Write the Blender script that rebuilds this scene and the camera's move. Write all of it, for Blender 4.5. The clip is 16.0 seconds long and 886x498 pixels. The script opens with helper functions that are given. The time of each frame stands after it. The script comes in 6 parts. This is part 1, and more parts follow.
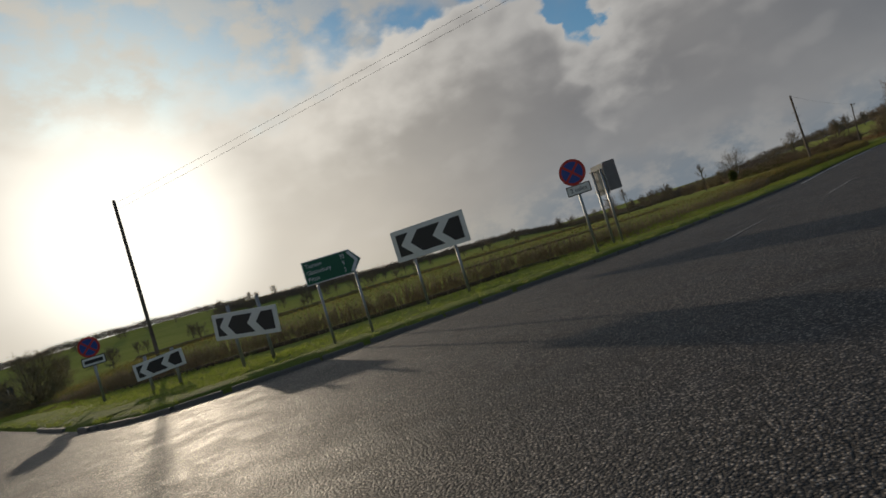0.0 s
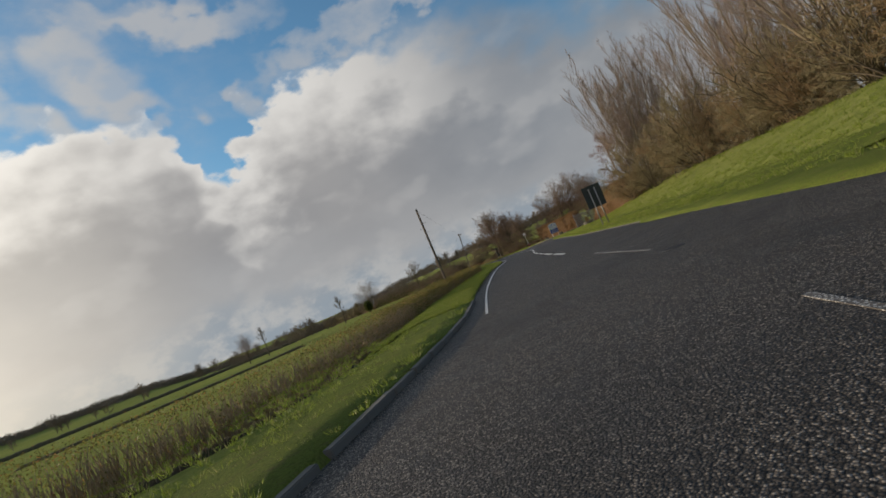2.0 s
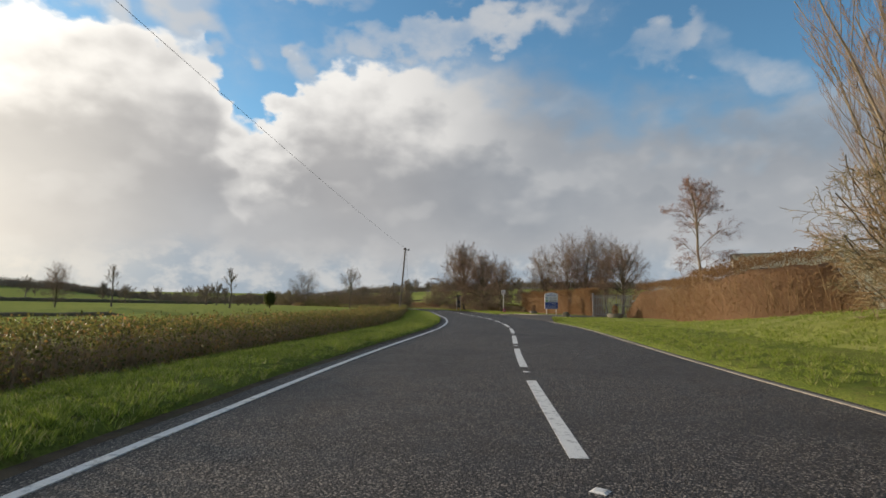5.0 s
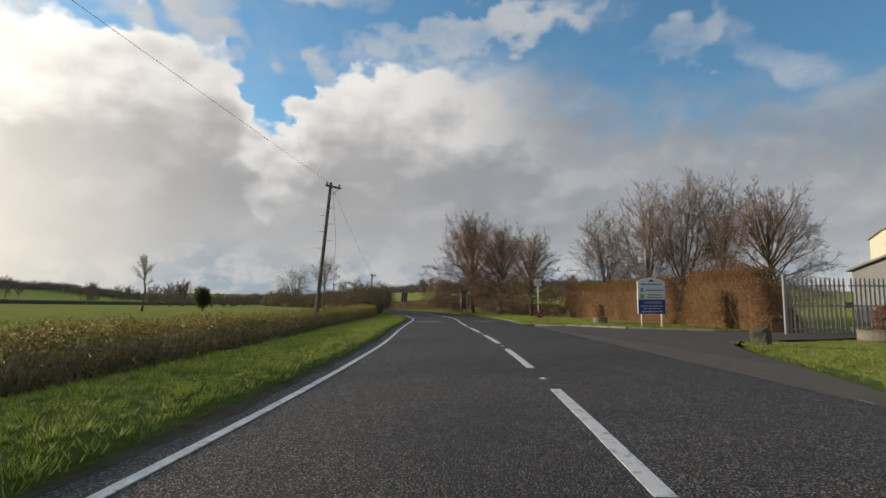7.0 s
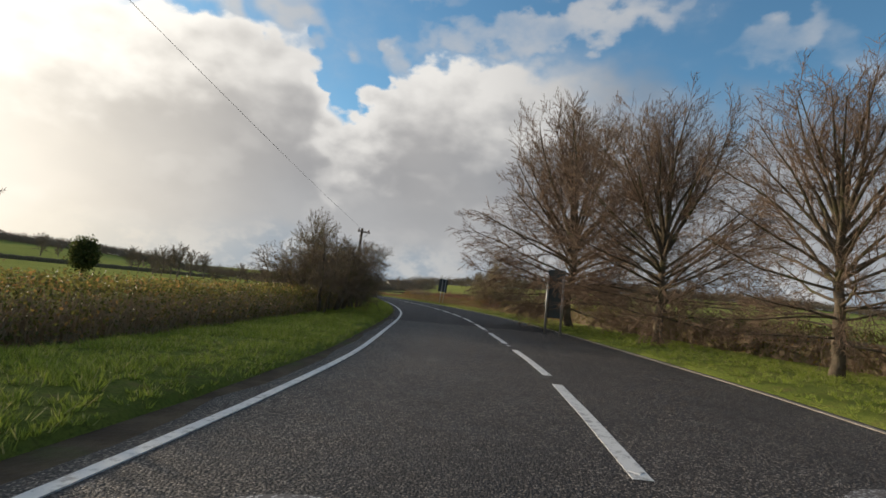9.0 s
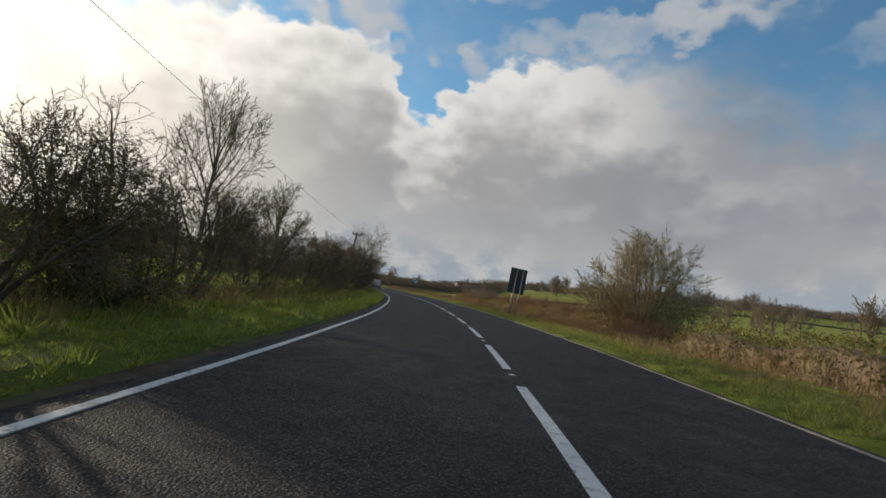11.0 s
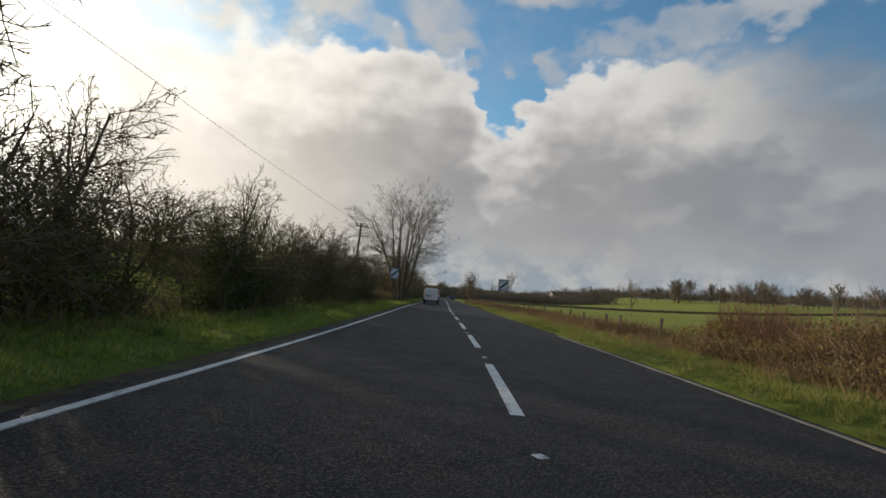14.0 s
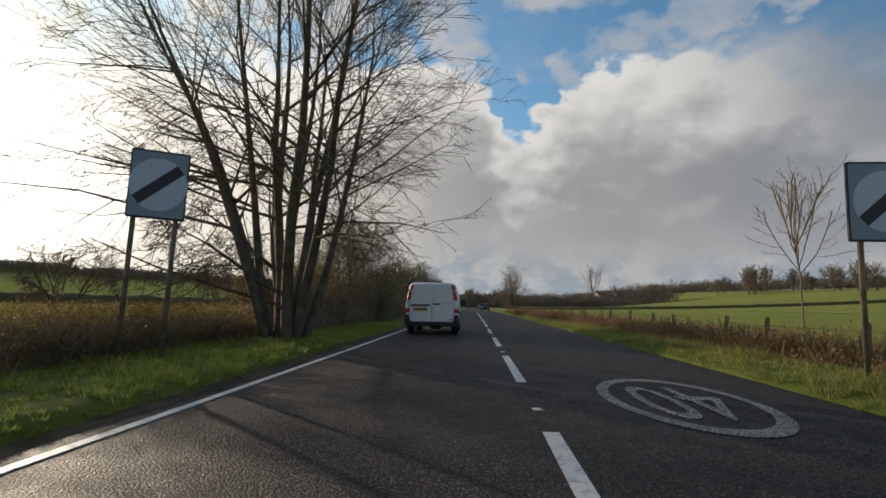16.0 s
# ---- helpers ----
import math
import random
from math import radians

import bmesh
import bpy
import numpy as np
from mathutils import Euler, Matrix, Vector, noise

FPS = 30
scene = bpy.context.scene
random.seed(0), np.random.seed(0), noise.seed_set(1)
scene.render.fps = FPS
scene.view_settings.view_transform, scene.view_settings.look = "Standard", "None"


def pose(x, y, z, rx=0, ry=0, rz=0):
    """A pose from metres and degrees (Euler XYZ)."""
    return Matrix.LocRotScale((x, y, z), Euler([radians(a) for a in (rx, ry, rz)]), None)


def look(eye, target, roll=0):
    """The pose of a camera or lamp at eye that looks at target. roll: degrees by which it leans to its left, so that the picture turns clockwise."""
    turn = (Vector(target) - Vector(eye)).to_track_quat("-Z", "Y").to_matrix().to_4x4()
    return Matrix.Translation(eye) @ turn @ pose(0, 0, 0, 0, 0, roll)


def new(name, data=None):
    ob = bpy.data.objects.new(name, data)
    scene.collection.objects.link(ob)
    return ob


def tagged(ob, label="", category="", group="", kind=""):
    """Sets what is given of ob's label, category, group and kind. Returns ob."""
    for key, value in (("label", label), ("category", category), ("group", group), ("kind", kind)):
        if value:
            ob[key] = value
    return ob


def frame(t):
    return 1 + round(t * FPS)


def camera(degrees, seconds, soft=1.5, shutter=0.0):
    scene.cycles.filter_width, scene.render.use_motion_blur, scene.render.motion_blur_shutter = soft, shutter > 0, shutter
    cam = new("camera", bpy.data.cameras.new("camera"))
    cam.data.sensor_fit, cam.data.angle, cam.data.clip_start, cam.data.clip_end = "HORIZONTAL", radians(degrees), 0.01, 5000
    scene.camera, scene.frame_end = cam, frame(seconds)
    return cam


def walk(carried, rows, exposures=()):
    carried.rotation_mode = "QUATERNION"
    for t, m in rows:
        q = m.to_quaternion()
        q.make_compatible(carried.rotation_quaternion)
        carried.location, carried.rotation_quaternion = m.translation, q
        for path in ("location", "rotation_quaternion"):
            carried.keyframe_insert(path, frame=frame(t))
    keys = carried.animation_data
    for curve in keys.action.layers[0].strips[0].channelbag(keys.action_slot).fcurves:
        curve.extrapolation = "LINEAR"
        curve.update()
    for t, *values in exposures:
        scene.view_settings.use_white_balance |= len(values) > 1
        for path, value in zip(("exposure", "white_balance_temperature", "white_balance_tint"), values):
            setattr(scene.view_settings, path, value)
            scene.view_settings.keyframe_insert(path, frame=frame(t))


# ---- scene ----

# ---- camera ----
cam = camera(78.0, 16.0, soft=1.6)
# seconds, x, y, height, heading, pitch, lean to the right
RIDE = [
    (0.0, -77.80, -238.91, 1.053, 12.69, 2.00, 17.24),
    (0.5, -77.98, -235.79, 1.043, 6.91, 1.82, 17.68),
    (1.0, -77.41, -231.76, 1.007, -5.38, 0.63, 22.51),
    (1.5, -76.19, -227.33, 1.024, -17.24, 0.78, 23.91),
    (2.0, -73.08, -223.04, 1.045, -25.26, 2.79, 22.99),
    (2.5, -70.05, -219.01, 1.057, -29.22, 4.35, 16.87),
    (3.0, -67.23, -214.51, 1.082, -31.44, 5.43, 8.78),
    (3.5, -64.17, -209.66, 1.095, -29.47, 5.91, 1.36),
    (4.0, -60.87, -204.31, 1.103, -27.86, 5.92, -0.33),
    (4.2, -59.53, -202.16, 1.103, -27.75, 5.94, -0.73),
    (6.3, -42.50, -176.42, 1.106, -26.68, 5.51, 0.42),
    (6.5, -41.01, -173.81, 1.111, -26.49, 5.53, 0.41),
    (7.0, -37.30, -167.24, 1.112, -25.42, 5.76, -0.20),
    (7.5, -33.43, -159.94, 1.101, -24.40, 6.16, -1.02),
    (8.0, -29.61, -151.75, 1.080, -22.94, 6.29, -2.39),
    (8.5, -25.96, -144.00, 1.078, -21.07, 5.78, -4.42),
    (9.0, -22.73, -136.65, 1.084, -19.12, 4.91, -5.07),
    (9.2, -21.35, -133.75, 1.094, -18.16, 4.48, -5.85),
    (11.3, -10.36, -99.45, 1.105, -10.03, 4.28, -7.24),
    (11.5, -9.60, -95.70, 1.110, -9.09, 4.17, -6.91),
    (12.0, -7.73, -86.22, 1.108, -7.53, 4.47, -4.91),
    (12.5, -5.99, -76.77, 1.083, -6.54, 4.57, -3.81),
    (13.0, -4.62, -67.25, 1.098, -5.53, 4.68, -4.75),
    (13.5, -3.33, -57.30, 1.099, -3.91, 4.75, -5.16),
    (14.0, -2.32, -46.95, 1.093, -2.37, 4.88, -5.07),
    (14.5, -1.61, -36.23, 1.092, -1.13, 5.00, -4.76),
    (15.0, -1.13, -24.89, 1.101, 0.00, 5.42, -3.51),
    (15.5, -0.69, -12.52, 1.085, 0.52, 5.67, -2.71),
    (16.0, 0.00, -0.00, 1.073, 0.37, 5.82, -1.06),
]


def ride_pose(x, y, z, heading, pitch, lean):
    return pose(x, y, z, 90 + pitch, 0, heading) @ pose(0, 0, 0, 0, 0, -lean)


walk(cam, [(r[0], ride_pose(*r[1:])) for r in RIDE], exposures=[(0, -1.05), (0.8, -0.98), (1.5, -0.75), (2.0, -0.42), (2.6, -0.15), (3.5, 0.02), (5.0, -0.02), (7.0, -0.12), (9.0, -0.14), (12.0, -0.33), (14.0, -0.38), (16.0, -0.36)])

# ---- light ----
SUN_AZ, SUN_EL = 41.0, 11.0   # degrees: anticlockwise from +y, above the horizon


def heading_vector(az, el):
    a, e = radians(az), radians(el)
    return Vector((-math.sin(a) * math.cos(e), math.cos(a) * math.cos(e), math.sin(e)))


SUN_DIR = heading_vector(SUN_AZ, SUN_EL)
sun = new("sun", bpy.data.lights.new("sun", "SUN"))
sun.data.energy, sun.data.angle, sun.data.color = 5.0, radians(0.8), (1.0, 0.83, 0.62)
sun.matrix_world = look(SUN_DIR * 100, (0, 0, 0))


class Graph:
    """Short hand for node trees."""

    def __init__(self, tree):
        self.tree = tree
        tree.nodes.clear()

    def add(self, kind, inputs=None, **settings):
        node = self.tree.nodes.new(kind)
        if "operation" in settings:
            node.operation = settings["operation"]
        if "data_type" in settings:
            node.data_type = settings["data_type"]
        if "blend_type" in settings:
            node.blend_type = settings["blend_type"]
        if "interpolation" in settings:
            node.interpolation_type = settings["interpolation"]
        for key, value in (inputs or {}).items():
            if isinstance(value, bpy.types.NodeSocket):
                self.tree.links.new(value, node.inputs[key])
            else:
                node.inputs[key].default_value = value
        return node

    def maths(self, op, a, b=0.0, clamp=False):
        node = self.add("ShaderNodeMath", {0: a, 1: b}, operation=op)
        node.use_clamp = clamp
        return node.outputs[0]

    def mix(self, fac, a, b, blend="MIX"):
        node = self.add("ShaderNodeMix", None, data_type="RGBA", blend_type=blend)
        for sock, value in ((node.inputs[0], fac), (node.inputs[6], a), (node.inputs[7], b)):
            if isinstance(value, bpy.types.NodeSocket):
                self.tree.links.new(value, sock)
            else:
                sock.default_value = value
        return node.outputs[2]

    def noise(self, vec, scale, detail=4.0, rough=0.55):
        node = self.add("ShaderNodeTexNoise", {"Scale": scale, "Detail": detail, "Roughness": rough})
        if vec is not None:
            self.tree.links.new(vec, node.inputs["Vector"])
        return node.outputs[0]

    def smooth(self, value, lo, hi, a=0.0, b=1.0):
        return self.add("ShaderNodeMapRange", {0: value, 1: lo, 2: hi, 3: a, 4: b}, interpolation="SMOOTHSTEP").outputs[0]


def rgb(r, g, b):
    return (r, g, b, 1.0)


world = bpy.data.worlds.new("sky")
scene.world = world
world.use_nodes = True
g = Graph(world.node_tree)
sky = g.add("ShaderNodeTexSky")
sky.sky_type, sky.sun_disc = "NISHITA", False
sky.sun_elevation, sky.sun_rotation = radians(SUN_EL + 6), radians(-SUN_AZ)
sky.air_density, sky.dust_density, sky.ozone_density = 1.0, 0.6, 3.0
way = g.add("ShaderNodeTexCoord").outputs["Generated"]
xyz = g.add("ShaderNodeSeparateXYZ", {0: way})
up = g.maths("MAXIMUM", xyz.outputs[2], 0.0)
near_sun = g.add("ShaderNodeVectorMath", {0: way, 1: SUN_DIR}, operation="DOT_PRODUCT").outputs["Value"]
toward = g.smooth(near_sun, 0.70, 0.995)
# the sky as a map: degrees of azimuth and of height
az_map = g.maths("MULTIPLY", g.maths("ARCTAN2", g.maths("MULTIPLY", xyz.outputs[0], -1.0), xyz.outputs[1]), 57.2958)
el_map = g.maths("MULTIPLY", g.maths("ARCSINE", up), 57.2958)
tall = g.add("ShaderNodeVectorMath", {0: way, 1: (1.0, 1.0, 1.5)}, operation="MULTIPLY").outputs[0]
billow = g.maths("SUBTRACT", g.noise(tall, 9.0, 2.0, 0.5), 0.5)
curl = g.maths("SUBTRACT", g.noise(tall, 17.0, 6.0, 0.48), 0.5)
drift = g.maths("SUBTRACT", g.noise(tall, 4.2, 7.0, 0.55), 0.5)
az_w = g.maths("ADD", az_map, g.maths("ADD", g.maths("MULTIPLY", billow, 9.0), g.maths("MULTIPLY", curl, 7.0)))
el_w = g.maths("ADD", el_map, g.maths("ADD", g.maths("MULTIPLY", drift, 5.0), g.maths("MULTIPLY", curl, 8.0)))


def profile(points, value):
    """A curve over azimuth, from points (azimuth, height)."""
    node = g.add("ShaderNodeValToRGB", {0: g.maths("DIVIDE", g.maths("ADD", value, 90.0), 180.0)})
    node.color_ramp.interpolation = "B_SPLINE" if len(points) > 20 else "LINEAR"
    el = node.color_ramp.elements
    for i, (az, v) in enumerate(sorted(points)):
        e = el[i] if i < 2 else el.new(0.999)
        e.position = (az + 90.0) / 180.0
        e.color = (v, v, v, 1.0)
    return node.outputs[0]


# the great bank: its crest over azimuth, and how soft its edge is there
crest = g.maths("MULTIPLY", profile([(75, 0.46), (36, 0.42), (24, 0.43), (13, 0.47), (4, 0.50), (-3.4, 0.48), (-4.7, 0.42), (-5.6, 0.36), (-6.5, 0.335), (-9, 0.38), (-11.8, 0.435),
                                     (-15, 0.46), (-21, 0.475), (-28, 0.475), (-37, 0.43), (-46, 0.36), (-60, 0.35), (-85, 0.30)], az_w), 50.0)
softness = g.maths("ADD", g.smooth(az_map, -20.0, -40.0, 0.8, 5.0), g.smooth(az_map, 8.0, 26.0, 0.0, 3.0))
depth = g.maths("SUBTRACT", crest, el_w)
alpha = g.smooth(g.maths("DIVIDE", depth, softness), -1.0, 1.0, 0.0, 1.0)
# sunlit crests going over into grey bellies
east = g.smooth(az_map, -14.0, -43.0)
grey = g.mix(east, rgb(0.385, 0.38, 0.385), rgb(0.215, 0.25, 0.30))
grey = g.mix(toward, grey, rgb(0.86, 0.80, 0.71))
under = g.smooth(g.maths("ADD", el_map, g.maths("MULTIPLY", drift, 12.0)), 17.0, 2.0, 0.0, 0.8)
grey = g.mix(under, grey, g.mix(toward, rgb(0.47, 0.48, 0.495), rgb(1.18, 1.06, 0.88)))
lit = g.mix(toward, rgb(0.93, 0.905, 0.865), rgb(1.50, 1.41, 1.26))
# light and dark of the folds
shifted = g.add("ShaderNodeVectorMath", {0: tall, 1: (-0.014, 0.004, 0.034)}, operation="ADD").outputs[0]
fold = g.maths("SUBTRACT", g.noise(tall, 7.5, 3.5, 0.45), g.noise(shifted, 7.5, 3.5, 0.45))
broad = g.maths("SUBTRACT", g.noise(tall, 5.0, 2.0, 0.4), 0.5)
belly = g.smooth(g.maths("ADD", depth, g.maths("ADD", g.maths("MULTIPLY", broad, 8.0), g.maths("MULTIPLY", fold, -9.0))), -0.5, 11.0)
belly = g.maths("MAXIMUM", belly, g.maths("MULTIPLY", east, 0.92))
cloud = g.mix(belly, lit, grey)
cloud = g.mix(g.smooth(fold, 0.0, 0.16, 0.0, 0.12), cloud, lit)
cloud = g.mix(g.smooth(fold, 0.0, -0.16, 0.0, 0.13), cloud, g.mix(0.25, grey, rgb(0.16, 0.17, 0.19)))
cloud = g.mix(g.smooth(g.noise(tall, 5.0, 5.0, 0.45), 0.35, 0.65, 0.0, 0.18), cloud, g.mix(0.5, cloud, lit))
clear = g.mix(1.0, sky.outputs[0], rgb(0.126, 0.166, 0.162), "MULTIPLY")


def puff(az, el, ra, re, tilt, weight):
    c, s = math.cos(radians(tilt)), math.sin(radians(tilt))
    da, de = g.maths("SUBTRACT", az_w, az), g.maths("SUBTRACT", el_w, el)
    x = g.maths("DIVIDE", g.maths("ADD", g.maths("MULTIPLY", da, c), g.maths("MULTIPLY", de, s)), ra)
    y = g.maths("DIVIDE", g.maths("SUBTRACT", g.maths("MULTIPLY", de, c), g.maths("MULTIPLY", da, s)), re)
    r2 = g.maths("ADD", g.maths("MULTIPLY", x, x), g.maths("MULTIPLY", y, y))
    return g.maths("MULTIPLY", g.smooth(r2, 2.2, 0.0), weight)


# thin high patches above the bank
high = g.maths("ADD", g.maths("MULTIPLY", g.maths("SUBTRACT", g.noise(tall, 5.5, 9.0, 0.60), 0.5), 1.5), g.smooth(el_map, 55.0, 20.0, 0.30, 0.05))
for item in ((-29, 27.0, 12, 1.7, -9, 0.75), (-12.5, 23.4, 1.6, 1.3, 0, 0.55), (-50, 25, 4.0, 1.6, 0, 0.48), (-57, 22.8, 6, 1.4, 28, 0.46), (-12, 30.5, 8, 1.6, 5, 0.6), (1, 29.5, 4, 2.4, 30, 0.6),
             (6.5, 26.3, 3, 1.4, 40, 0.6), (-24, 33, 6, 1.5, 0, 0.5), (-66, 17, 7, 2.0, 0, 0.45), (14, 29, 6, 3, 0, 0.6), (-1.5, 26.0, 3.5, 1.6, 20, 0.7), (-6, 32, 6, 1.4, 10, 0.5), (-40, 33, 9, 1.5, 0, 0.4)):
    high = g.maths("ADD", high, puff(*item))
cells = g.maths("SUBTRACT", g.noise(tall, 11.0, 7.0, 0.58), 0.37)
high = g.maths("ADD", high, g.maths("MULTIPLY", g.smooth(az_map, 2.0, 24.0), g.maths("MULTIPLY", cells, 3.4)))
veil = g.smooth(high, 0.0, 1.0, 0.0, 0.85)
pale = g.mix(toward, rgb(0.60, 0.605, 0.615), rgb(1.08, 1.0, 0.86))
clear = g.mix(veil, clear, g.mix(g.smooth(fold, 0.03, -0.08, 0.0, 0.5), pale, g.mix(0.45, clear, pale)))
# pale air low down
haze = g.smooth(el_map, 9.0, 0.0, 0.0, 0.75)
clear = g.mix(haze, clear, g.mix(toward, rgb(0.46, 0.53, 0.60), rgb(1.2, 1.07, 0.86)))
air = g.mix(alpha, clear, cloud)
low = g.smooth(g.maths("ADD", el_map, g.maths("MULTIPLY", drift, 9.0)), 6.5, 2.0, 0.0, 0.85)
air = g.mix(low, air, g.mix(toward, g.mix(g.smooth(g.noise(tall, 16.0, 6.0, 0.6), 0.42, 0.62), rgb(0.36, 0.43, 0.50), rgb(0.60, 0.61, 0.61)), rgb(1.1, 0.99, 0.80)))
glow = g.maths("MULTIPLY", g.maths("POWER", g.smooth(near_sun, 0.80, 1.0), 3.0), 0.42)
air = g.mix(glow, air, rgb(2.0, 1.86, 1.6))
air = g.mix(g.maths("POWER", g.smooth(near_sun, 0.968, 1.0), 1.8), air, rgb(2.9, 2.75, 2.4))
back = g.add("ShaderNodeBackground", {"Color": air, "Strength": 1.0})
outw = g.add("ShaderNodeOutputWorld", {"Surface": back.outputs[0]})

# ---- materials ----
def material(name, build, rough=0.6, metal=0.0, spec=0.5):
    m = bpy.data.materials.new(name)
    m.use_nodes = True
    g = Graph(m.node_tree)
    shader = g.add("ShaderNodeBsdfPrincipled", {"Roughness": rough, "Metallic": metal, "Specular IOR Level": spec})
    out = g.add("ShaderNodeOutputMaterial", {"Surface": shader.outputs[0]})
    build(g, shader, out)
    return m


def link(g, a, b):
    g.tree.links.new(a, b)


def bump(g, shader, height, strength, distance=0.01):
    node = g.add("ShaderNodeBump", {"Height": height, "Strength": strength, "Distance": distance})
    link(g, node.outputs[0], shader.inputs["Normal"])


def place(g):
    return g.add("ShaderNodeTexCoord").outputs["Object"]


def plain(name, color, rough=0.5, metal=0.0, dirt=0.25, scale=3.0, spec=0.5):
    """Paint, metal or plastic with light soiling at two scales."""
    def build(g, shader, out):
        p = place(g)
        a = g.maths("MULTIPLY", g.smooth(g.noise(p, scale, 5), 0.35, 0.75), dirt)
        c = g.mix(a, rgb(*color), rgb(*[v * 0.55 + 0.01 for v in color]))
        c = g.mix(g.maths("MULTIPLY", g.noise(p, scale * 22, 3), dirt * 0.5), c, rgb(*[v * 0.7 + 0.015 for v in color]))
        link(g, c, shader.inputs["Base Color"])
        link(g, g.maths("ADD", g.maths("MULTIPLY", g.noise(p, scale * 4, 3), 0.25), rough - 0.12), shader.inputs["Roughness"])
    return material(name, build, rough, metal, spec)


def asphalt_build(g, shader, out, k=1.0, cool=0.0):
    p = place(g)
    stones = g.add("ShaderNodeTexVoronoi", {"Vector": p, "Scale": 62.0})
    chip = stones.outputs["Distance"]
    tint = g.add("ShaderNodeSeparateColor", {0: stones.outputs["Color"]}).outputs[0]
    big = g.noise(p, 0.30, 5)
    mid = g.noise(p, 2.0, 6, 0.65)
    clump = g.noise(p, 24.0, 3, 0.6)
    c = g.mix(g.smooth(mid, 0.3, 0.7), rgb(0.040 * k, 0.034 * k, (0.030 + cool * 0.012) * k), rgb(0.066 * k, 0.056 * k, (0.048 + cool * 0.012) * k))
    c = g.mix(g.maths("MULTIPLY", g.smooth(tint, 0.50, 0.95), g.smooth(clump, 0.35, 0.62, 0.25, 0.85)), c, rgb(0.38 * k, 0.325 * k, (0.27 + cool * 0.012) * k))
    c = g.mix(g.smooth(chip, 0.40, 0.62, 0.0, 0.85), c, rgb(0.012, 0.011, 0.010))
    c = g.mix(g.smooth(clump, 0.52, 0.64, 0.0, 0.7), c, rgb(0.016, 0.0145, 0.0135))
    c = g.mix(g.smooth(big, 0.45, 0.66, 0.0, 0.45), c, rgb(0.034, 0.031, 0.029))
    link(g, c, shader.inputs["Base Color"])
    link(g, g.smooth(mid, 0.2, 0.8, 0.52, 0.74), shader.inputs["Roughness"])
    bump(g, shader, g.maths("ADD", g.maths("MULTIPLY", tint, 0.6), g.maths("ADD", clump, g.maths("MULTIPLY", chip, -1.1))), 0.75, 0.011)


M_ASPHALT = material("asphalt", lambda g, shader, out: asphalt_build(g, shader, out, 1.45), 0.7, 0, 0.22)
# same chippings, darker and bluer, for the stretch beyond the seam
M_ASPHALT_DARK = material("darker_asphalt", lambda g, shader, out: asphalt_build(g, shader, out, 0.68, 0.6), 0.7, 0, 0.10)


def marking_build(g, shader, out):
    p = place(g)
    worn = g.smooth(g.noise(p, 9.0, 8, 0.72), 0.50, 0.64)
    c = g.mix(g.maths("MULTIPLY", worn, 0.75), rgb(0.72, 0.71, 0.68), rgb(0.13, 0.125, 0.12))
    c = g.mix(g.maths("MULTIPLY", g.noise(p, 55, 3), 0.45), c, rgb(0.40, 0.39, 0.37))
    link(g, c, shader.inputs["Base Color"])
    bump(g, shader, g.noise(p, 80, 3), 0.5, 0.006)


M_MARKING = material("road_paint", marking_build, 0.55)


M_PALETAR = plain("pale_old_tarmac", (0.092, 0.080, 0.070), 0.9, 0, 0.5, 1.2, 0.2)
M_OLDLINE = plain("old_road_paint", (0.34, 0.30, 0.245), 0.8, 0, 0.6, 4.0, 0.2)


def faded_build(g, shader, out):
    """Paint scrubbed off the stones by tyres: tarmac shows through."""
    p = place(g)
    left = g.smooth(g.add("ShaderNodeTexVoronoi", {"Vector": p, "Scale": 40.0}).outputs["Distance"], 0.30, 0.45)
    big = g.smooth(g.noise(p, 1.6, 6, 0.7), 0.30, 0.52)
    keep = g.maths("MULTIPLY", g.maths("SUBTRACT", 1.0, left), big)
    link(g, g.mix(keep, rgb(0.10, 0.085, 0.072), rgb(0.52, 0.50, 0.46)), shader.inputs["Base Color"])
    bump(g, shader, g.noise(p, 60, 3), 0.6, 0.008)


M_FADED = material("faded_road_paint", faded_build, 0.6)


def grass_build(g, shader, out):
    p = place(g)
    c = g.mix(g.smooth(g.noise(p, 0.5, 6), 0.35, 0.7), rgb(0.15, 0.19, 0.036), rgb(0.22, 0.25, 0.055))
    c = g.mix(g.smooth(g.noise(p, 4.0, 6, 0.65), 0.5, 0.72, 0.0, 0.7), c, rgb(0.15, 0.115, 0.055))
    c = g.mix(g.smooth(g.noise(p, 30, 4), 0.4, 0.7, 0.0, 0.6), c, rgb(0.075, 0.10, 0.022))
    link(g, c, shader.inputs["Base Color"])
    bump(g, shader, g.noise(p, 24, 6, 0.7), 1.0, 0.06)


M_GRASS = material("grass", grass_build, 0.95, 0, 0.05)


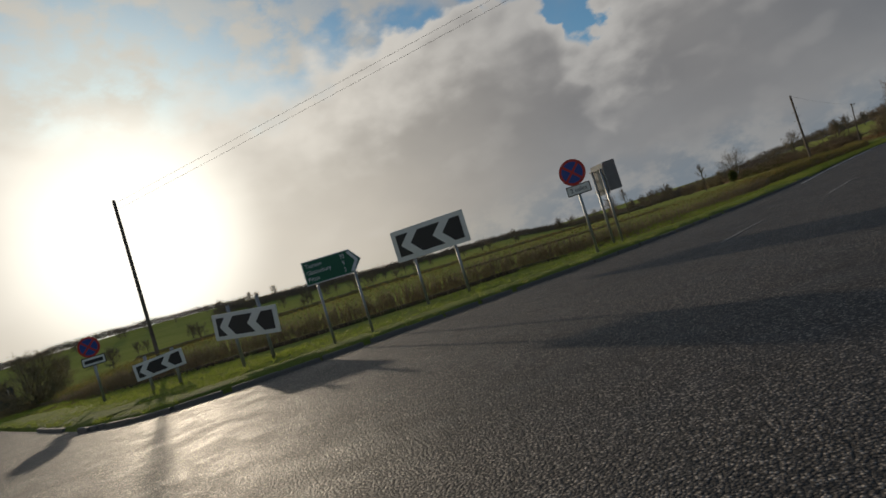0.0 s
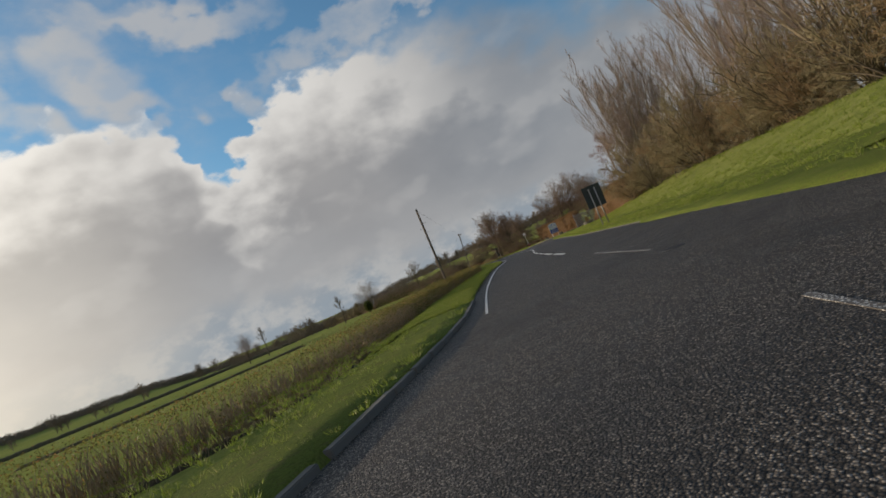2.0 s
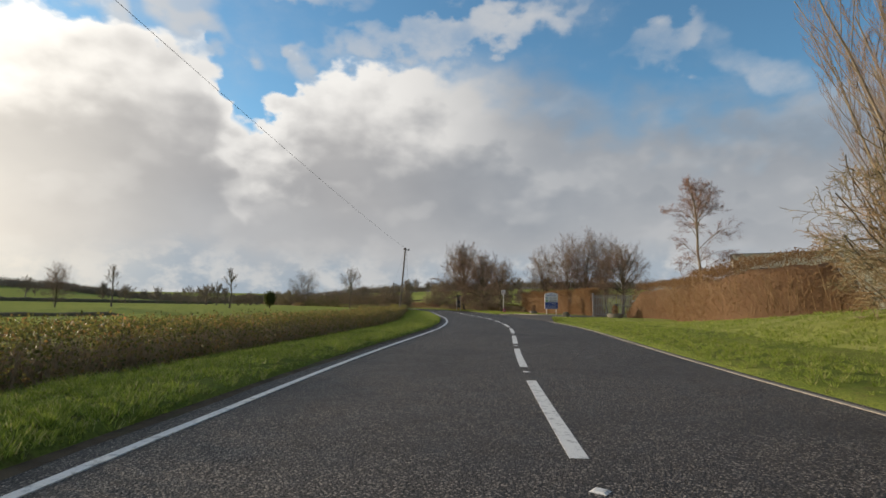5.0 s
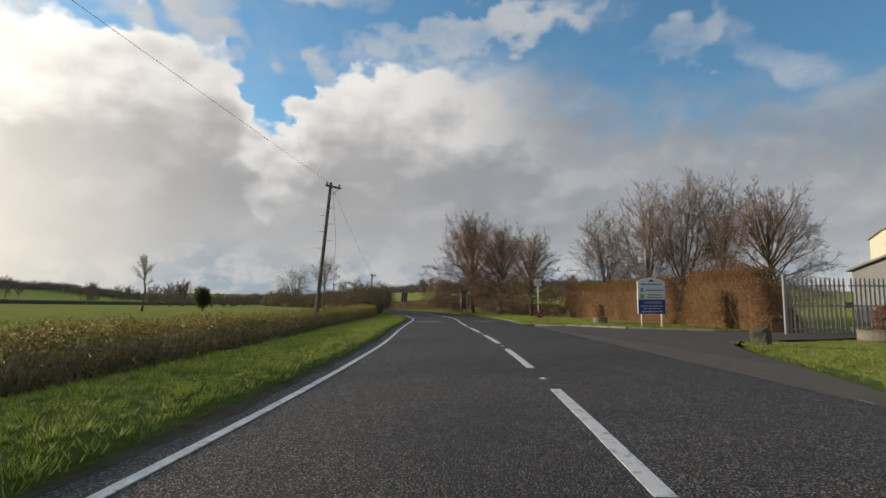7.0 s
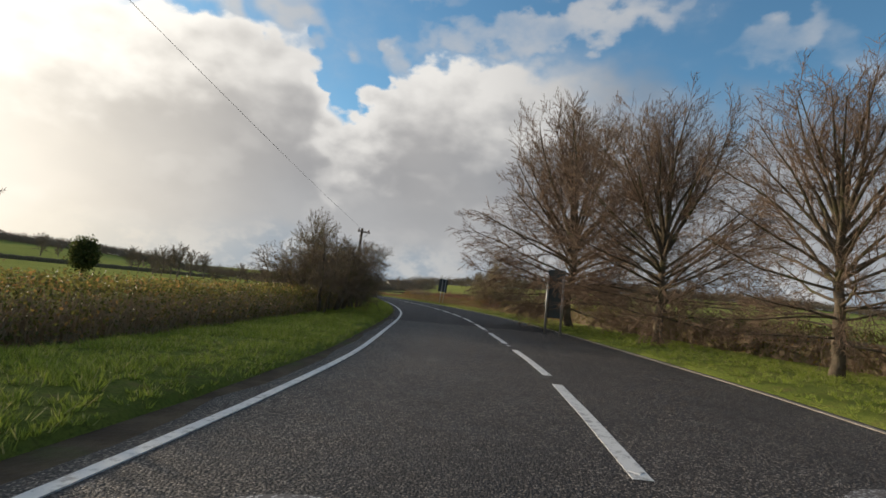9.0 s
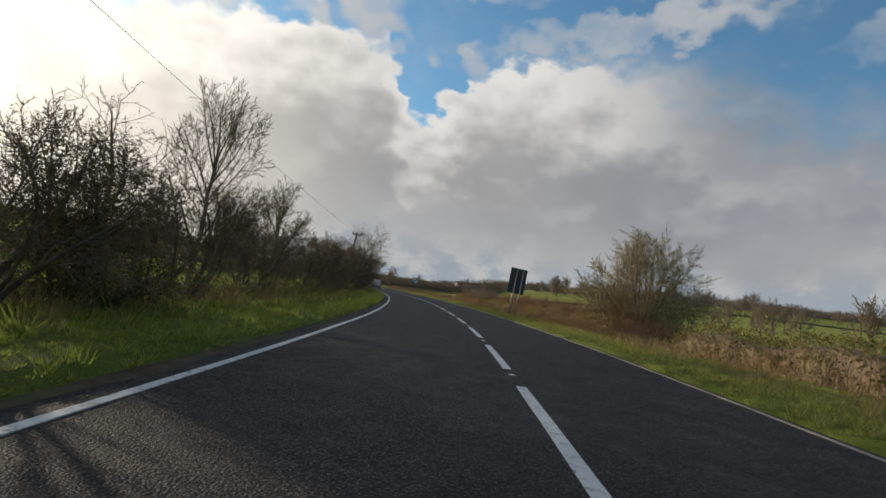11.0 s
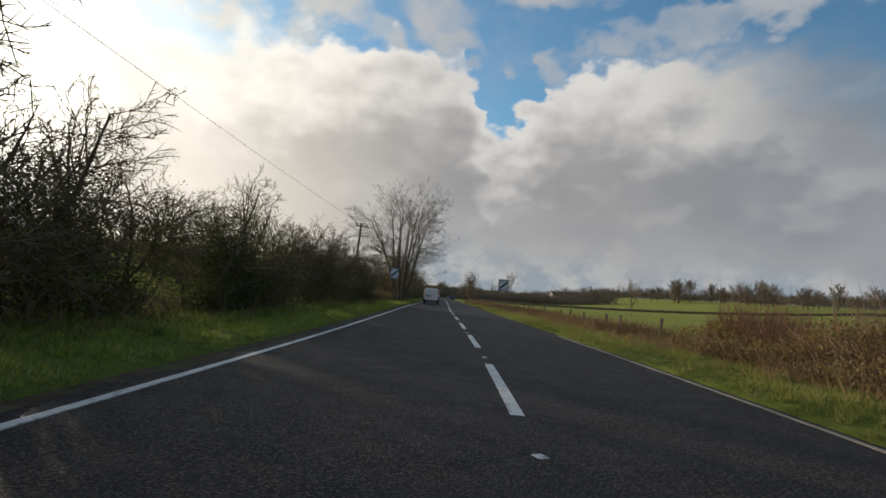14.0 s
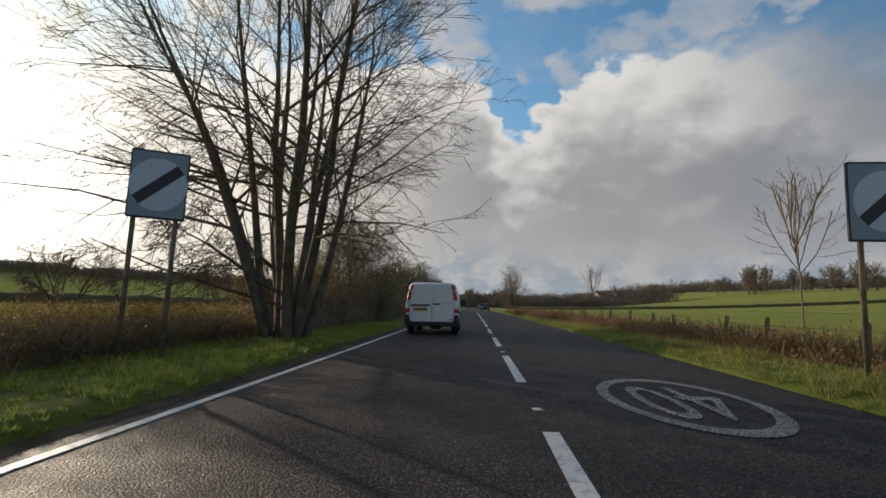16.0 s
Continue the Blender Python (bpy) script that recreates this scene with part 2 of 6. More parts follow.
def field_build(g, shader, out):
    p = place(g)
    c = g.mix(g.smooth(g.noise(p, 0.02, 4), 0.4, 0.62), rgb(0.25, 0.28, 0.070), rgb(0.30, 0.32, 0.09))
    c = g.mix(g.smooth(g.noise(p, 0.35, 6, 0.65), 0.45, 0.7, 0.0, 0.5), c, rgb(0.17, 0.205, 0.05))
    c = g.mix(g.smooth(g.noise(p, 5, 4), 0.4, 0.7, 0.0, 0.45), c, rgb(0.32, 0.32, 0.12))
    link(g, c, shader.inputs["Base Color"])
    c = g.mix(g.smooth(g.noise(p, 1.7, 8, 0.72), 0.46, 0.66, 0.0, 0.45), c, rgb(0.15, 0.175, 0.045))
    c = g.mix(g.smooth(g.noise(p, 0.8, 6, 0.7), 0.54, 0.70, 0.0, 0.5), c, rgb(0.36, 0.33, 0.15))
    link(g, c, shader.inputs["Base Color"])
    bump(g, shader, g.noise(p, 6, 6, 0.7), 0.9, 0.15)


M_FIELD = material("pasture", field_build, 1.0, 0, 0.0)


def leaf_material(name, a, b, c3, rough=0.55):
    """Thin leaves and blades: colour differs from piece to piece, light shines through."""
    def build(g, shader, out):
        geo = g.add("ShaderNodeNewGeometry")
        r = geo.outputs["Random Per Island"]
        col = g.mix(g.smooth(r, 0.0, 0.6), rgb(*a), rgb(*b))
        col = g.mix(g.smooth(r, 0.72, 1.0), col, rgb(*c3))
        col = g.mix(g.smooth(g.noise(place(g), 0.9, 4), 0.4, 0.7, 0.0, 0.45), col, rgb(*a))
        link(g, col, shader.inputs["Base Color"])
        trans = g.add("ShaderNodeBsdfTranslucent", {"Color": col})
        both = g.add("ShaderNodeMixShader", {0: 0.5, 1: shader.outputs[0], 2: trans.outputs[0]})
        link(g, both.outputs[0], out.inputs[0])
    return material(name, build, rough, 0, 0.3)


M_BLADE = leaf_material("grass_blades", (0.15, 0.20, 0.030), (0.33, 0.40, 0.065), (0.46, 0.41, 0.18))
M_BLADE_DULL = leaf_material("dull_grass_blades", (0.14, 0.16, 0.034), (0.28, 0.30, 0.070), (0.42, 0.36, 0.16))
M_HEDGE_LEAF = leaf_material("hedge_leaves", (0.085, 0.095, 0.026), (0.21, 0.19, 0.052), (0.40, 0.22, 0.085))
M_BROWN_LEAF = leaf_material("beech_hedge_leaves", (0.20, 0.11, 0.05), (0.29, 0.17, 0.08), (0.36, 0.24, 0.12), 0.7)
M_IVY = leaf_material("ivy_leaves", (0.045, 0.062, 0.018), (0.08, 0.10, 0.026), (0.15, 0.14, 0.05), 0.65)
M_STRAW = leaf_material("dry_stalks", (0.20, 0.13, 0.06), (0.28, 0.20, 0.10), (0.34, 0.27, 0.15), 0.8)
M_WEED = leaf_material("weed_leaves", (0.10, 0.135, 0.03), (0.21, 0.25, 0.055), (0.33, 0.30, 0.10))
M_BRAMBLE = leaf_material("bramble_leaves", (0.12, 0.10, 0.03), (0.22, 0.17, 0.055), (0.34, 0.20, 0.09))
M_RUST_STEM = leaf_material("rust_stems", (0.20, 0.115, 0.065), (0.33, 0.20, 0.11), (0.46, 0.34, 0.21), 0.8)


def bark_material(name, a, b, moss=None):
    def build(g, shader, out):
        p = place(g)
        c = g.mix(g.smooth(g.noise(p, 3.0, 6), 0.35, 0.7), rgb(*a), rgb(*b))
        if moss:
            c = g.mix(g.smooth(g.noise(p, 1.1, 5), 0.5, 0.68, 0.0, 0.6), c, rgb(*moss))
        link(g, c, shader.inputs["Base Color"])
        bump(g, shader, g.noise(p, 18, 5), 0.8, 0.03)
    return material(name, build, 0.9, 0, 0.15)


M_BARK = bark_material("bark", (0.085, 0.068, 0.048), (0.16, 0.13, 0.095), (0.12, 0.125, 0.04))
M_BARK_DARK = bark_material("dark_bark", (0.10, 0.082, 0.060), (0.19, 0.155, 0.115), (0.14, 0.145, 0.05))
M_BARK_PALE = bark_material("pale_bark", (0.22, 0.175, 0.12), (0.33, 0.27, 0.19))
M_TWIG = bark_material("twigs", (0.175, 0.122, 0.086), (0.265, 0.188, 0.135))
M_HEDGE_STEM = bark_material("pale_hedge_stems", (0.25, 0.18, 0.11), (0.38, 0.285, 0.18))
M_STEM = bark_material("hedge_stems", (0.19, 0.135, 0.085), (0.29, 0.21, 0.135))
M_TWIG_OLIVE = bark_material("olive_twigs", (0.22, 0.18, 0.10), (0.33, 0.28, 0.17))
M_TWIG_RED = bark_material("reddish_twigs", (0.24, 0.14, 0.11), (0.34, 0.22, 0.17))
M_TWIG_PALE = bark_material("pale_twigs", (0.27, 0.195, 0.115), (0.38, 0.285, 0.175))
M_TWIG_DARK = bark_material("dark_twigs", (0.14, 0.105, 0.072), (0.23, 0.175, 0.12), (0.17, 0.165, 0.06))
M_TWIG_HAZE = bark_material("grey_pink_twigs", (0.25, 0.19, 0.155), (0.36, 0.28, 0.235))
M_RUST_TWIG = bark_material("rust_twigs", (0.27, 0.135, 0.075), (0.40, 0.22, 0.125))
M_STRAW_TWIG = bark_material("tan_twigs", (0.26, 0.17, 0.09), (0.36, 0.25, 0.14))
M_WOODS = bark_material("far_twigs", (0.17, 0.135, 0.10), (0.25, 0.20, 0.145), (0.15, 0.15, 0.08))
M_FARHEDGE = bark_material("far_hedge", (0.10, 0.085, 0.05), (0.16, 0.13, 0.08), (0.10, 0.11, 0.045))
M_POLE = bark_material("weathered_pole", (0.13, 0.105, 0.082), (0.22, 0.18, 0.145))
M_POST = bark_material("fence_wood", (0.15, 0.12, 0.085), (0.26, 0.21, 0.15))
M_EARTH = bark_material("earth", (0.07, 0.05, 0.032), (0.12, 0.09, 0.055), (0.08, 0.10, 0.03))
M_KERB = plain("kerb_concrete", (0.16, 0.145, 0.125), 0.85, 0, 0.5, 2.0)
M_MOSSY = plain("mossy_stone", (0.09, 0.085, 0.06), 0.9, 0, 0.6, 4.0)
M_SIGNRING = plain("dark_red_ring", (0.22, 0.020, 0.022), 0.5, 0, 0.15, 3.0)
M_KERBPALE = plain("pale_kerb", (0.27, 0.24, 0.195), 0.9, 0, 0.6, 3.0)
M_STONE = plain("rough_stone", (0.20, 0.18, 0.145), 0.9, 0, 0.6, 4.0)
M_STEEL = plain("galvanised_steel", (0.36, 0.36, 0.35), 0.45, 0.6, 0.3, 5.0)
M_GREYBACK = plain("sign_back_grey", (0.17, 0.18, 0.19), 0.55, 0.2, 0.35, 3.0)
M_PALEBACK = plain("sign_back_pale", (0.40, 0.40, 0.37), 0.5, 0.2, 0.3, 3.0)
M_DARKBACK = plain("sign_back_dark", (0.072, 0.083, 0.082), 0.95, 0.0, 0.35, 3.0, 0.05)
M_WHITE = plain("white_paint", (0.78, 0.79, 0.80), 0.32, 0, 0.12, 1.6)
M_SIGNWHITE = plain("sign_white", (0.74, 0.74, 0.72), 0.4, 0, 0.18, 3.0)
M_SIGNBLACK = plain("sign_black", (0.018, 0.018, 0.020), 0.45, 0, 0.2, 3.0)
M_SIGNGREEN = plain("sign_green", (0.008, 0.12, 0.055), 0.4, 0, 0.15, 3.0)
M_SIGNRED = plain("sign_red", (0.52, 0.030, 0.022), 0.4, 0, 0.15, 3.0)
M_SIGNBLUE = plain("sign_blue", (0.015, 0.06, 0.30), 0.4, 0, 0.15, 3.0)
M_SIGNGREY = plain("sign_grey_blue", (0.24, 0.31, 0.37), 0.5, 0, 0.25, 3.0)
M_SIGNPALE = plain("sign_pale_blue", (0.50, 0.58, 0.64), 0.5, 0, 0.2, 3.0)
M_BOARDGREEN = plain("board_green", (0.20, 0.45, 0.08), 0.5, 0, 0.1, 3.0)
M_PURPLE = plain("poster_purple", (0.30, 0.03, 0.16), 0.5, 0, 0.1, 3.0)
M_WIRE = plain("cable_black", (0.03, 0.03, 0.03), 0.6, 0, 0.1, 3.0)
M_PORCELAIN = plain("insulator_brown", (0.10, 0.05, 0.035), 0.25, 0, 0.1, 3.0)
M_RUBBER = plain("tyre_rubber", (0.020, 0.020, 0.021), 0.8, 0, 0.4, 8.0)
M_PLASTIC = plain("bumper_plastic", (0.030, 0.031, 0.033), 0.6, 0, 0.35, 5.0)
M_RIM = plain("wheel_metal", (0.10, 0.105, 0.12), 0.4, 0.7, 0.3, 6.0)
M_PLATE = plain("plate_yellow", (0.72, 0.47, 0.03), 0.4, 0, 0.1, 4.0)
M_LAMPRED = plain("lamp_red", (0.50, 0.012, 0.010), 0.18, 0, 0.06, 4.0)
M_LAMPCLEAR = plain("lamp_clear", (0.70, 0.68, 0.66), 0.15, 0, 0.06, 4.0)
M_GLASS = plain("dark_glass", (0.018, 0.022, 0.025), 0.08, 0, 0.05, 3.0, 0.8)
M_CREAM = plain("cream_cladding", (0.62, 0.58, 0.46), 0.6, 0, 0.25, 1.0)
M_ROOF = plain("grey_roof", (0.20, 0.19, 0.18), 0.8, 0, 0.4, 1.0)
M_HOUSEWALL = plain("pale_render", (0.42, 0.40, 0.36), 0.8, 0, 0.2, 0.6)
M_SLATE = plain("roof_tile", (0.16, 0.11, 0.09), 0.8, 0, 0.4, 1.0)
M_CARDARK = plain("dark_car_paint", (0.02, 0.022, 0.026), 0.25, 0.2, 0.1, 2.0)

# ---- building helpers ----
def mesh_of(name, verts, faces, mats=(), smooth=False, slots=None):
    me = bpy.data.meshes.new(name)
    me.from_pydata([tuple(v) for v in verts], [], [tuple(f) for f in faces])
    for m in mats:
        me.materials.append(m)
    if slots is not None:
        me.polygons.foreach_set("material_index", np.asarray(slots, dtype=np.int32))
    if smooth:
        me.polygons.foreach_set("use_smooth", np.ones(len(me.polygons), dtype=bool))
    me.update()
    return me


def fast_mesh(name, verts, tris, mat, smooth=False):
    """A mesh from numpy arrays of corners and triangles."""
    me = bpy.data.meshes.new(name)
    n = len(tris)
    me.vertices.add(len(verts))
    me.vertices.foreach_set("co", np.asarray(verts, dtype=np.float32).ravel())
    me.loops.add(n * 3)
    me.loops.foreach_set("vertex_index", np.asarray(tris, dtype=np.int32).ravel())
    me.polygons.add(n)
    me.polygons.foreach_set("loop_start", np.arange(n, dtype=np.int32) * 3)
    if smooth:
        me.polygons.foreach_set("use_smooth", np.ones(n, dtype=bool))
    me.materials.append(mat)
    me.update(calc_edges=True)
    return me


def child(name, me, parent, label="", m=None):
    ob = new(name, me)
    ob.parent = parent
    if m is not None:
        ob.matrix_basis = m
    if label:
        tagged(ob, label)
    return ob


def part(name, bm, mat, parent, label="", m=None, smooth=False):
    me = bpy.data.meshes.new(name)
    bm.to_mesh(me)
    bm.free()
    me.materials.append(mat)
    if smooth:
        me.polygons.foreach_set("use_smooth", np.ones(len(me.polygons), dtype=bool))
    return child(name, me, parent, label, m)


def thing(name, m, label, category, group="", kind=""):
    ob = new(name)
    ob.empty_display_size = 0.2
    ob.matrix_basis = m
    return tagged(ob, label, category, group, kind)


def box_bm(sx, sy, sz, bevel=0.0, centre=(0, 0, 0), segments=2):
    bm = bmesh.new()
    bmesh.ops.create_cube(bm, size=1)
    bmesh.ops.scale(bm, vec=(sx, sy, sz), verts=bm.verts)
    if bevel:
        bmesh.ops.bevel(bm, geom=bm.edges[:], offset=bevel, segments=segments, affect="EDGES")
    bmesh.ops.translate(bm, vec=centre, verts=bm.verts)
    return bm


def tube_bm(r0, r1, h, sides=12, centre=(0, 0, 0)):
    bm = bmesh.new()
    bmesh.ops.create_cone(bm, cap_ends=True, segments=sides, radius1=r0, radius2=r1, depth=h)
    bmesh.ops.translate(bm, vec=(centre[0], centre[1], centre[2] + h / 2), verts=bm.verts)
    return bm


def plate_bm(outline, depth):
    """A flat plate in the xz plane, its face towards -y, from an outline of (x, z)."""
    bm = bmesh.new()
    face = bm.faces.new([bm.verts.new((x, -depth / 2, z)) for x, z in outline])
    more = bmesh.ops.extrude_face_region(bm, geom=[face])
    bmesh.ops.translate(bm, vec=(0, depth, 0), verts=[v for v in more["geom"] if isinstance(v, bmesh.types.BMVert)])
    bmesh.ops.recalc_face_normals(bm, faces=bm.faces)
    return bm


def rounded(w, h, r, n=5):
    pts = []
    for cx, cz, a0 in ((w / 2 - r, h / 2 - r, 0), (-w / 2 + r, h / 2 - r, 90), (-w / 2 + r, -h / 2 + r, 180), (w / 2 - r, -h / 2 + r, 270)):
        pts += [(cx + r * math.cos(radians(a0 + 90 * i / n)), cz + r * math.sin(radians(a0 + 90 * i / n))) for i in range(n + 1)]
    return pts


def disc(r, n=40):
    return [(r * math.cos(2 * math.pi * i / n), r * math.sin(2 * math.pi * i / n)) for i in range(n)]


def text_part(name, words, size, mat, parent, m, align="LEFT"):
    """Lettering, as a thin mesh."""
    cu = bpy.data.curves.new("lettering", "FONT")
    cu.body, cu.size, cu.extrude, cu.align_x, cu.align_y = words, size, 0.002, align, "CENTER"
    ob = bpy.data.objects.new("lettering", cu)
    scene.collection.objects.link(ob)
    deps = bpy.context.evaluated_depsgraph_get()
    me = bpy.data.meshes.new_from_object(ob.evaluated_get(deps))
    bpy.data.objects.remove(ob)
    bpy.data.curves.remove(cu)
    me.materials.clear()
    me.materials.append(mat)
    return child(name, me, parent, "", m)


# ---- the road's line ----
NODES = [(-74.0, -230.5), (-67.0, -218.2), (-59.55, -204.85), (-48.38, -186.26), (-37.70, -170.03), (-29.9, -155.4), (-22.75, -139.2),
         (-19.35, -131.8), (-16.75, -125.0), (-11.6, -108.9), (-7.4, -91.0), (-4.62, -74.4), (-2.45, -56.5), (-1.1, -39.5), (-0.27, -22.0),
         (0.52, -2.5), (1.36, 13.0), (3.7, 60.0), (8.6, 160.0), (18.0, 350.0), (44.0, 800.0)]


def catmull(nodes, step=1.0):
    p = np.array([nodes[0]] + list(nodes) + [nodes[-1]], dtype=float)
    p[0], p[-1] = 2 * p[1] - p[2], 2 * p[-2] - p[-3]
    out = []
    for i in range(1, len(p) - 2):
        n = max(2, int(np.linalg.norm(p[i + 1] - p[i]) / step))
        t = np.linspace(0, 1, n, endpoint=False)[:, None]
        out.append(0.5 * (2 * p[i] + (p[i + 1] - p[i - 1]) * t + (2 * p[i - 1] - 5 * p[i] + 4 * p[i + 1] - p[i + 2]) * t ** 2
                          + (3 * p[i] - p[i - 1] - 3 * p[i + 1] + p[i + 2]) * t ** 3))
    return np.vstack(out + [p[-2:-1]])


def sides(line):
    """Unit vectors to the right of a line."""
    d = np.gradient(line, axis=0)
    d /= np.linalg.norm(d, axis=1)[:, None]
    return np.stack([d[:, 1], -d[:, 0]], 1)


LINE = catmull(NODES)
RIGHT = sides(LINE)
ARC = np.r_[0, np.cumsum(np.linalg.norm(np.diff(LINE, axis=0), axis=1))]
EDGE = 3.45          # from the centre line to the right-hand edge line
RIGHT_TAR = 3.62
LEFT_EDGE = np.interp(LINE[:, 1], [-205, -172, -147, -138, -132, -122, -92, -60, 0], [3.4, 3.26, 3.28, 3.06, 3.12, 3.25, 3.55, 3.55, 3.55])
MOUTH = [tuple(LINE[int(np.argmin(abs(LINE[:, 1] + 163.5)))] + RIGHT[int(np.argmin(abs(LINE[:, 1] + 163.5)))] * 3.5),
         tuple(LINE[int(np.argmin(abs(LINE[:, 1] + 142.0)))] + RIGHT[int(np.argmin(abs(LINE[:, 1] + 142.0)))] * 3.5),
         (-20.3, -145.5), (-20.2, -149.5), (-18.6, -152.5), (-16.9, -154.5), (-13.5, -155.5), (-5.0, -158.0), (-6.0, -163.0), (-15.5, -158.2), (-17.8, -157.2), (-20.5, -157.2), (-23.1, -156.8), (-24.6, -157.7), (-26.8, -159.9), (-28.5, -162.0)]


def along(s, off=0.0):
    """The point s metres along the road and off metres to the right of its centre."""
    s = np.asarray(s, dtype=float)
    x = np.interp(s, ARC, LINE[:, 0]) + off * np.interp(s, ARC, RIGHT[:, 0])
    y = np.interp(s, ARC, LINE[:, 1]) + off * np.interp(s, ARC, RIGHT[:, 1])
    return np.stack([x, y], -1)


def s_at(y):
    return float(np.interp(y, LINE[:, 1], ARC))


# the junction: a wide apron of tarmac at the road's beginning
APRON = [(-59.9, -211.6), (-62.3, -215.4), (-64.6, -219.3), (-65.2, -222.4), (-62.0, -227.0), (-50.0, -233.0), (-15.0, -241.0),
         (-15.0, -285.0), (-110.0, -285.0), (-175.0, -220.0), (-168.0, -181.5), (-111.8, -214.8), (-91.0, -227.9), (-88.2, -229.5), (-86.2, -230.1),
         (-84.3, -229.4), (-82.0, -227.7), (-79.0, -225.1), (-75.6, -221.9), (-72.2, -217.8), (-68.4, -212.6), (-66.0, -208.6)]
KERB_LEFT = APRON[10:22]


def inside(points, poly):
    x, y = points[:, 0], points[:, 1]
    res = np.zeros(len(points), dtype=bool)
    for (x0, y0), (x1, y1) in zip(poly, poly[1:] + poly[:1]):
        cross = ((y0 > y) != (y1 > y)) & (x < (x1 - x0) * (y - y0) / (y1 - y0 + 1e-12) + x0)
        res ^= cross
    return res


def far_from(points, line):
    """Distance from points to a polyline."""
    best = np.full(len(points), 1e9)
    for a, b in zip(line[:-1], line[1:]):
        d = b - a
        t = np.clip(((points - a) @ d) / (d @ d + 1e-12), 0, 1)
        best = np.minimum(best, np.hypot(*(points - a - t[:, None] * d).T))
    return best


SPARSE = np.vstack([LINE[:330:3], LINE[330::25]])


def road_gap(points):
    """Metres from the tarmac's edge, negative on it."""
    gap = far_from(points, SPARSE) - 3.8
    poly = np.array(APRON + APRON[:1])
    edge = far_from(points, poly)
    edge[inside(points, APRON)] *= -1
    return np.minimum(gap, edge)


def bell(x, y, cx, cy, rx, ry):
    return np.exp(-((x - cx) / rx) ** 2 - ((y - cy) / ry) ** 2)


def land(points):
    """Height of the open land."""
    x, y = points[:, 0], points[:, 1]
    h = 34 * bell(x, y, -640, 300, 330, 330) + 10 * bell(x, y, -330, 420, 260, 160) + 22 * bell(x, y, 520, 420, 420, 300)
    h += 26 * bell(x, y, 60, 1400, 900, 500) + 40 * bell(x, y, -1400, 900, 700, 700) + 30 * bell(x, y, 1500, 600, 700, 700)
    h += 3.0 * bell(x, y, 190, 60, 110, 200)
    h *= np.clip((far_from(points, SPARSE[::4]) - 18) / 130, 0, 1) ** 1.5
    # the field lies below the road on the left of the second stretch
    mid = np.interp(y, LINE[:, 1], LINE[:, 0])
    h -= 0.72 * np.clip((mid - x - 6.2) / 4.0, 0, 1) * np.clip((y + 216) / 9, 0, 1) * np.clip((-108 - y) / 9, 0, 1)
    # bank under the trees beside the first stretch
    off = (x - (-46.0)) * 0.85 - (y - (-184.0)) * 0.53
    run = (x - (-46.0)) * 0.53 + (y - (-184.0)) * 0.85
    h += 1.35 * np.clip((off - 5.5) / 6.0, 0, 1) * np.clip((run + 48) / 10, 0, 1) * np.clip((24 - run) / 22, 0, 1)
    return h


def ground_z(x, y):
    p = np.array([[x, y]], dtype=float)
    gap = float(road_gap(p)[0])
    return float(land(p)[0]) * min(max(gap / 4, 0), 1) + 0.09


# ---- ground ----
def axis_lines(lo, hi, step, far):
    out, v, s = [hi], hi, step
    while v < far:
        s *= 1.16
        v += s
        out.append(v)
    low, v, s = [lo], lo, step
    while v > -far:
        s *= 1.16
        v -= s
        low.append(v)
    return np.array(sorted(low) + list(np.arange(lo + step, hi, step)) + out)


gx, gy = axis_lines(-135, 45, 1.5, 4200), axis_lines(-250, 70, 1.6, 4200)
GX, GY = np.meshgrid(gx, gy)
flatp = np.stack([GX.ravel(), GY.ravel()], 1)
gap = road_gap(flatp)
z = land(flatp) * np.clip(gap / 4, 0, 1) + np.where(gap > 2.6, 0.06, -0.35)
nx, ny = len(gx), len(gy)
idx = np.arange(nx * ny).reshape(ny, nx)
a, b, c, d = idx[:-1, :-1].ravel(), idx[:-1, 1:].ravel(), idx[1:, 1:].ravel(), idx[1:, :-1].ravel()
ground = new("ground", fast_mesh("ground", np.c_[flatp, z], np.r_[np.c_[a, b, c], np.c_[a, c, d]], M_FIELD, True))
tagged(ground, "green winter pasture rolling away to low hills", "ground", kind="structure")


def ribbon(name, line, right, offs, heights, mat, label, category, wobble=0.0, terrain=True):
    """A strip along a line: offsets to the right, a height for each."""
    n, k = len(line), len(offs)
    v = np.empty((n, k, 3))
    for j, (o, h) in enumerate(zip(offs, heights)):
        v[:, j, :2] = line + right * np.broadcast_to(o, n)[:, None]
        v[:, j, 2] = h
        if terrain:
            p = v[:, j, :2]
            v[:, j, 2] += land(p) * np.clip(road_gap(p) / 4, 0, 1)
            if wobble and 0 < j < k - 1:
                v[:, j, 2] += wobble * np.array([noise.noise(Vector((q[0] * 0.9, q[1] * 0.9, j * 1.7))) for q in p])
    q = np.arange(n * k).reshape(n, k)
    a, b, c, d = q[:-1, :-1].ravel(), q[:-1, 1:].ravel(), q[1:, 1:].ravel(), q[1:, :-1].ravel()
    me = fast_mesh(name, v.reshape(-1, 3), np.r_[np.c_[a, b, c], np.c_[a, c, d]], mat, True)
    ob = new(name, me)
    return tagged(ob, label, category, kind="structure")


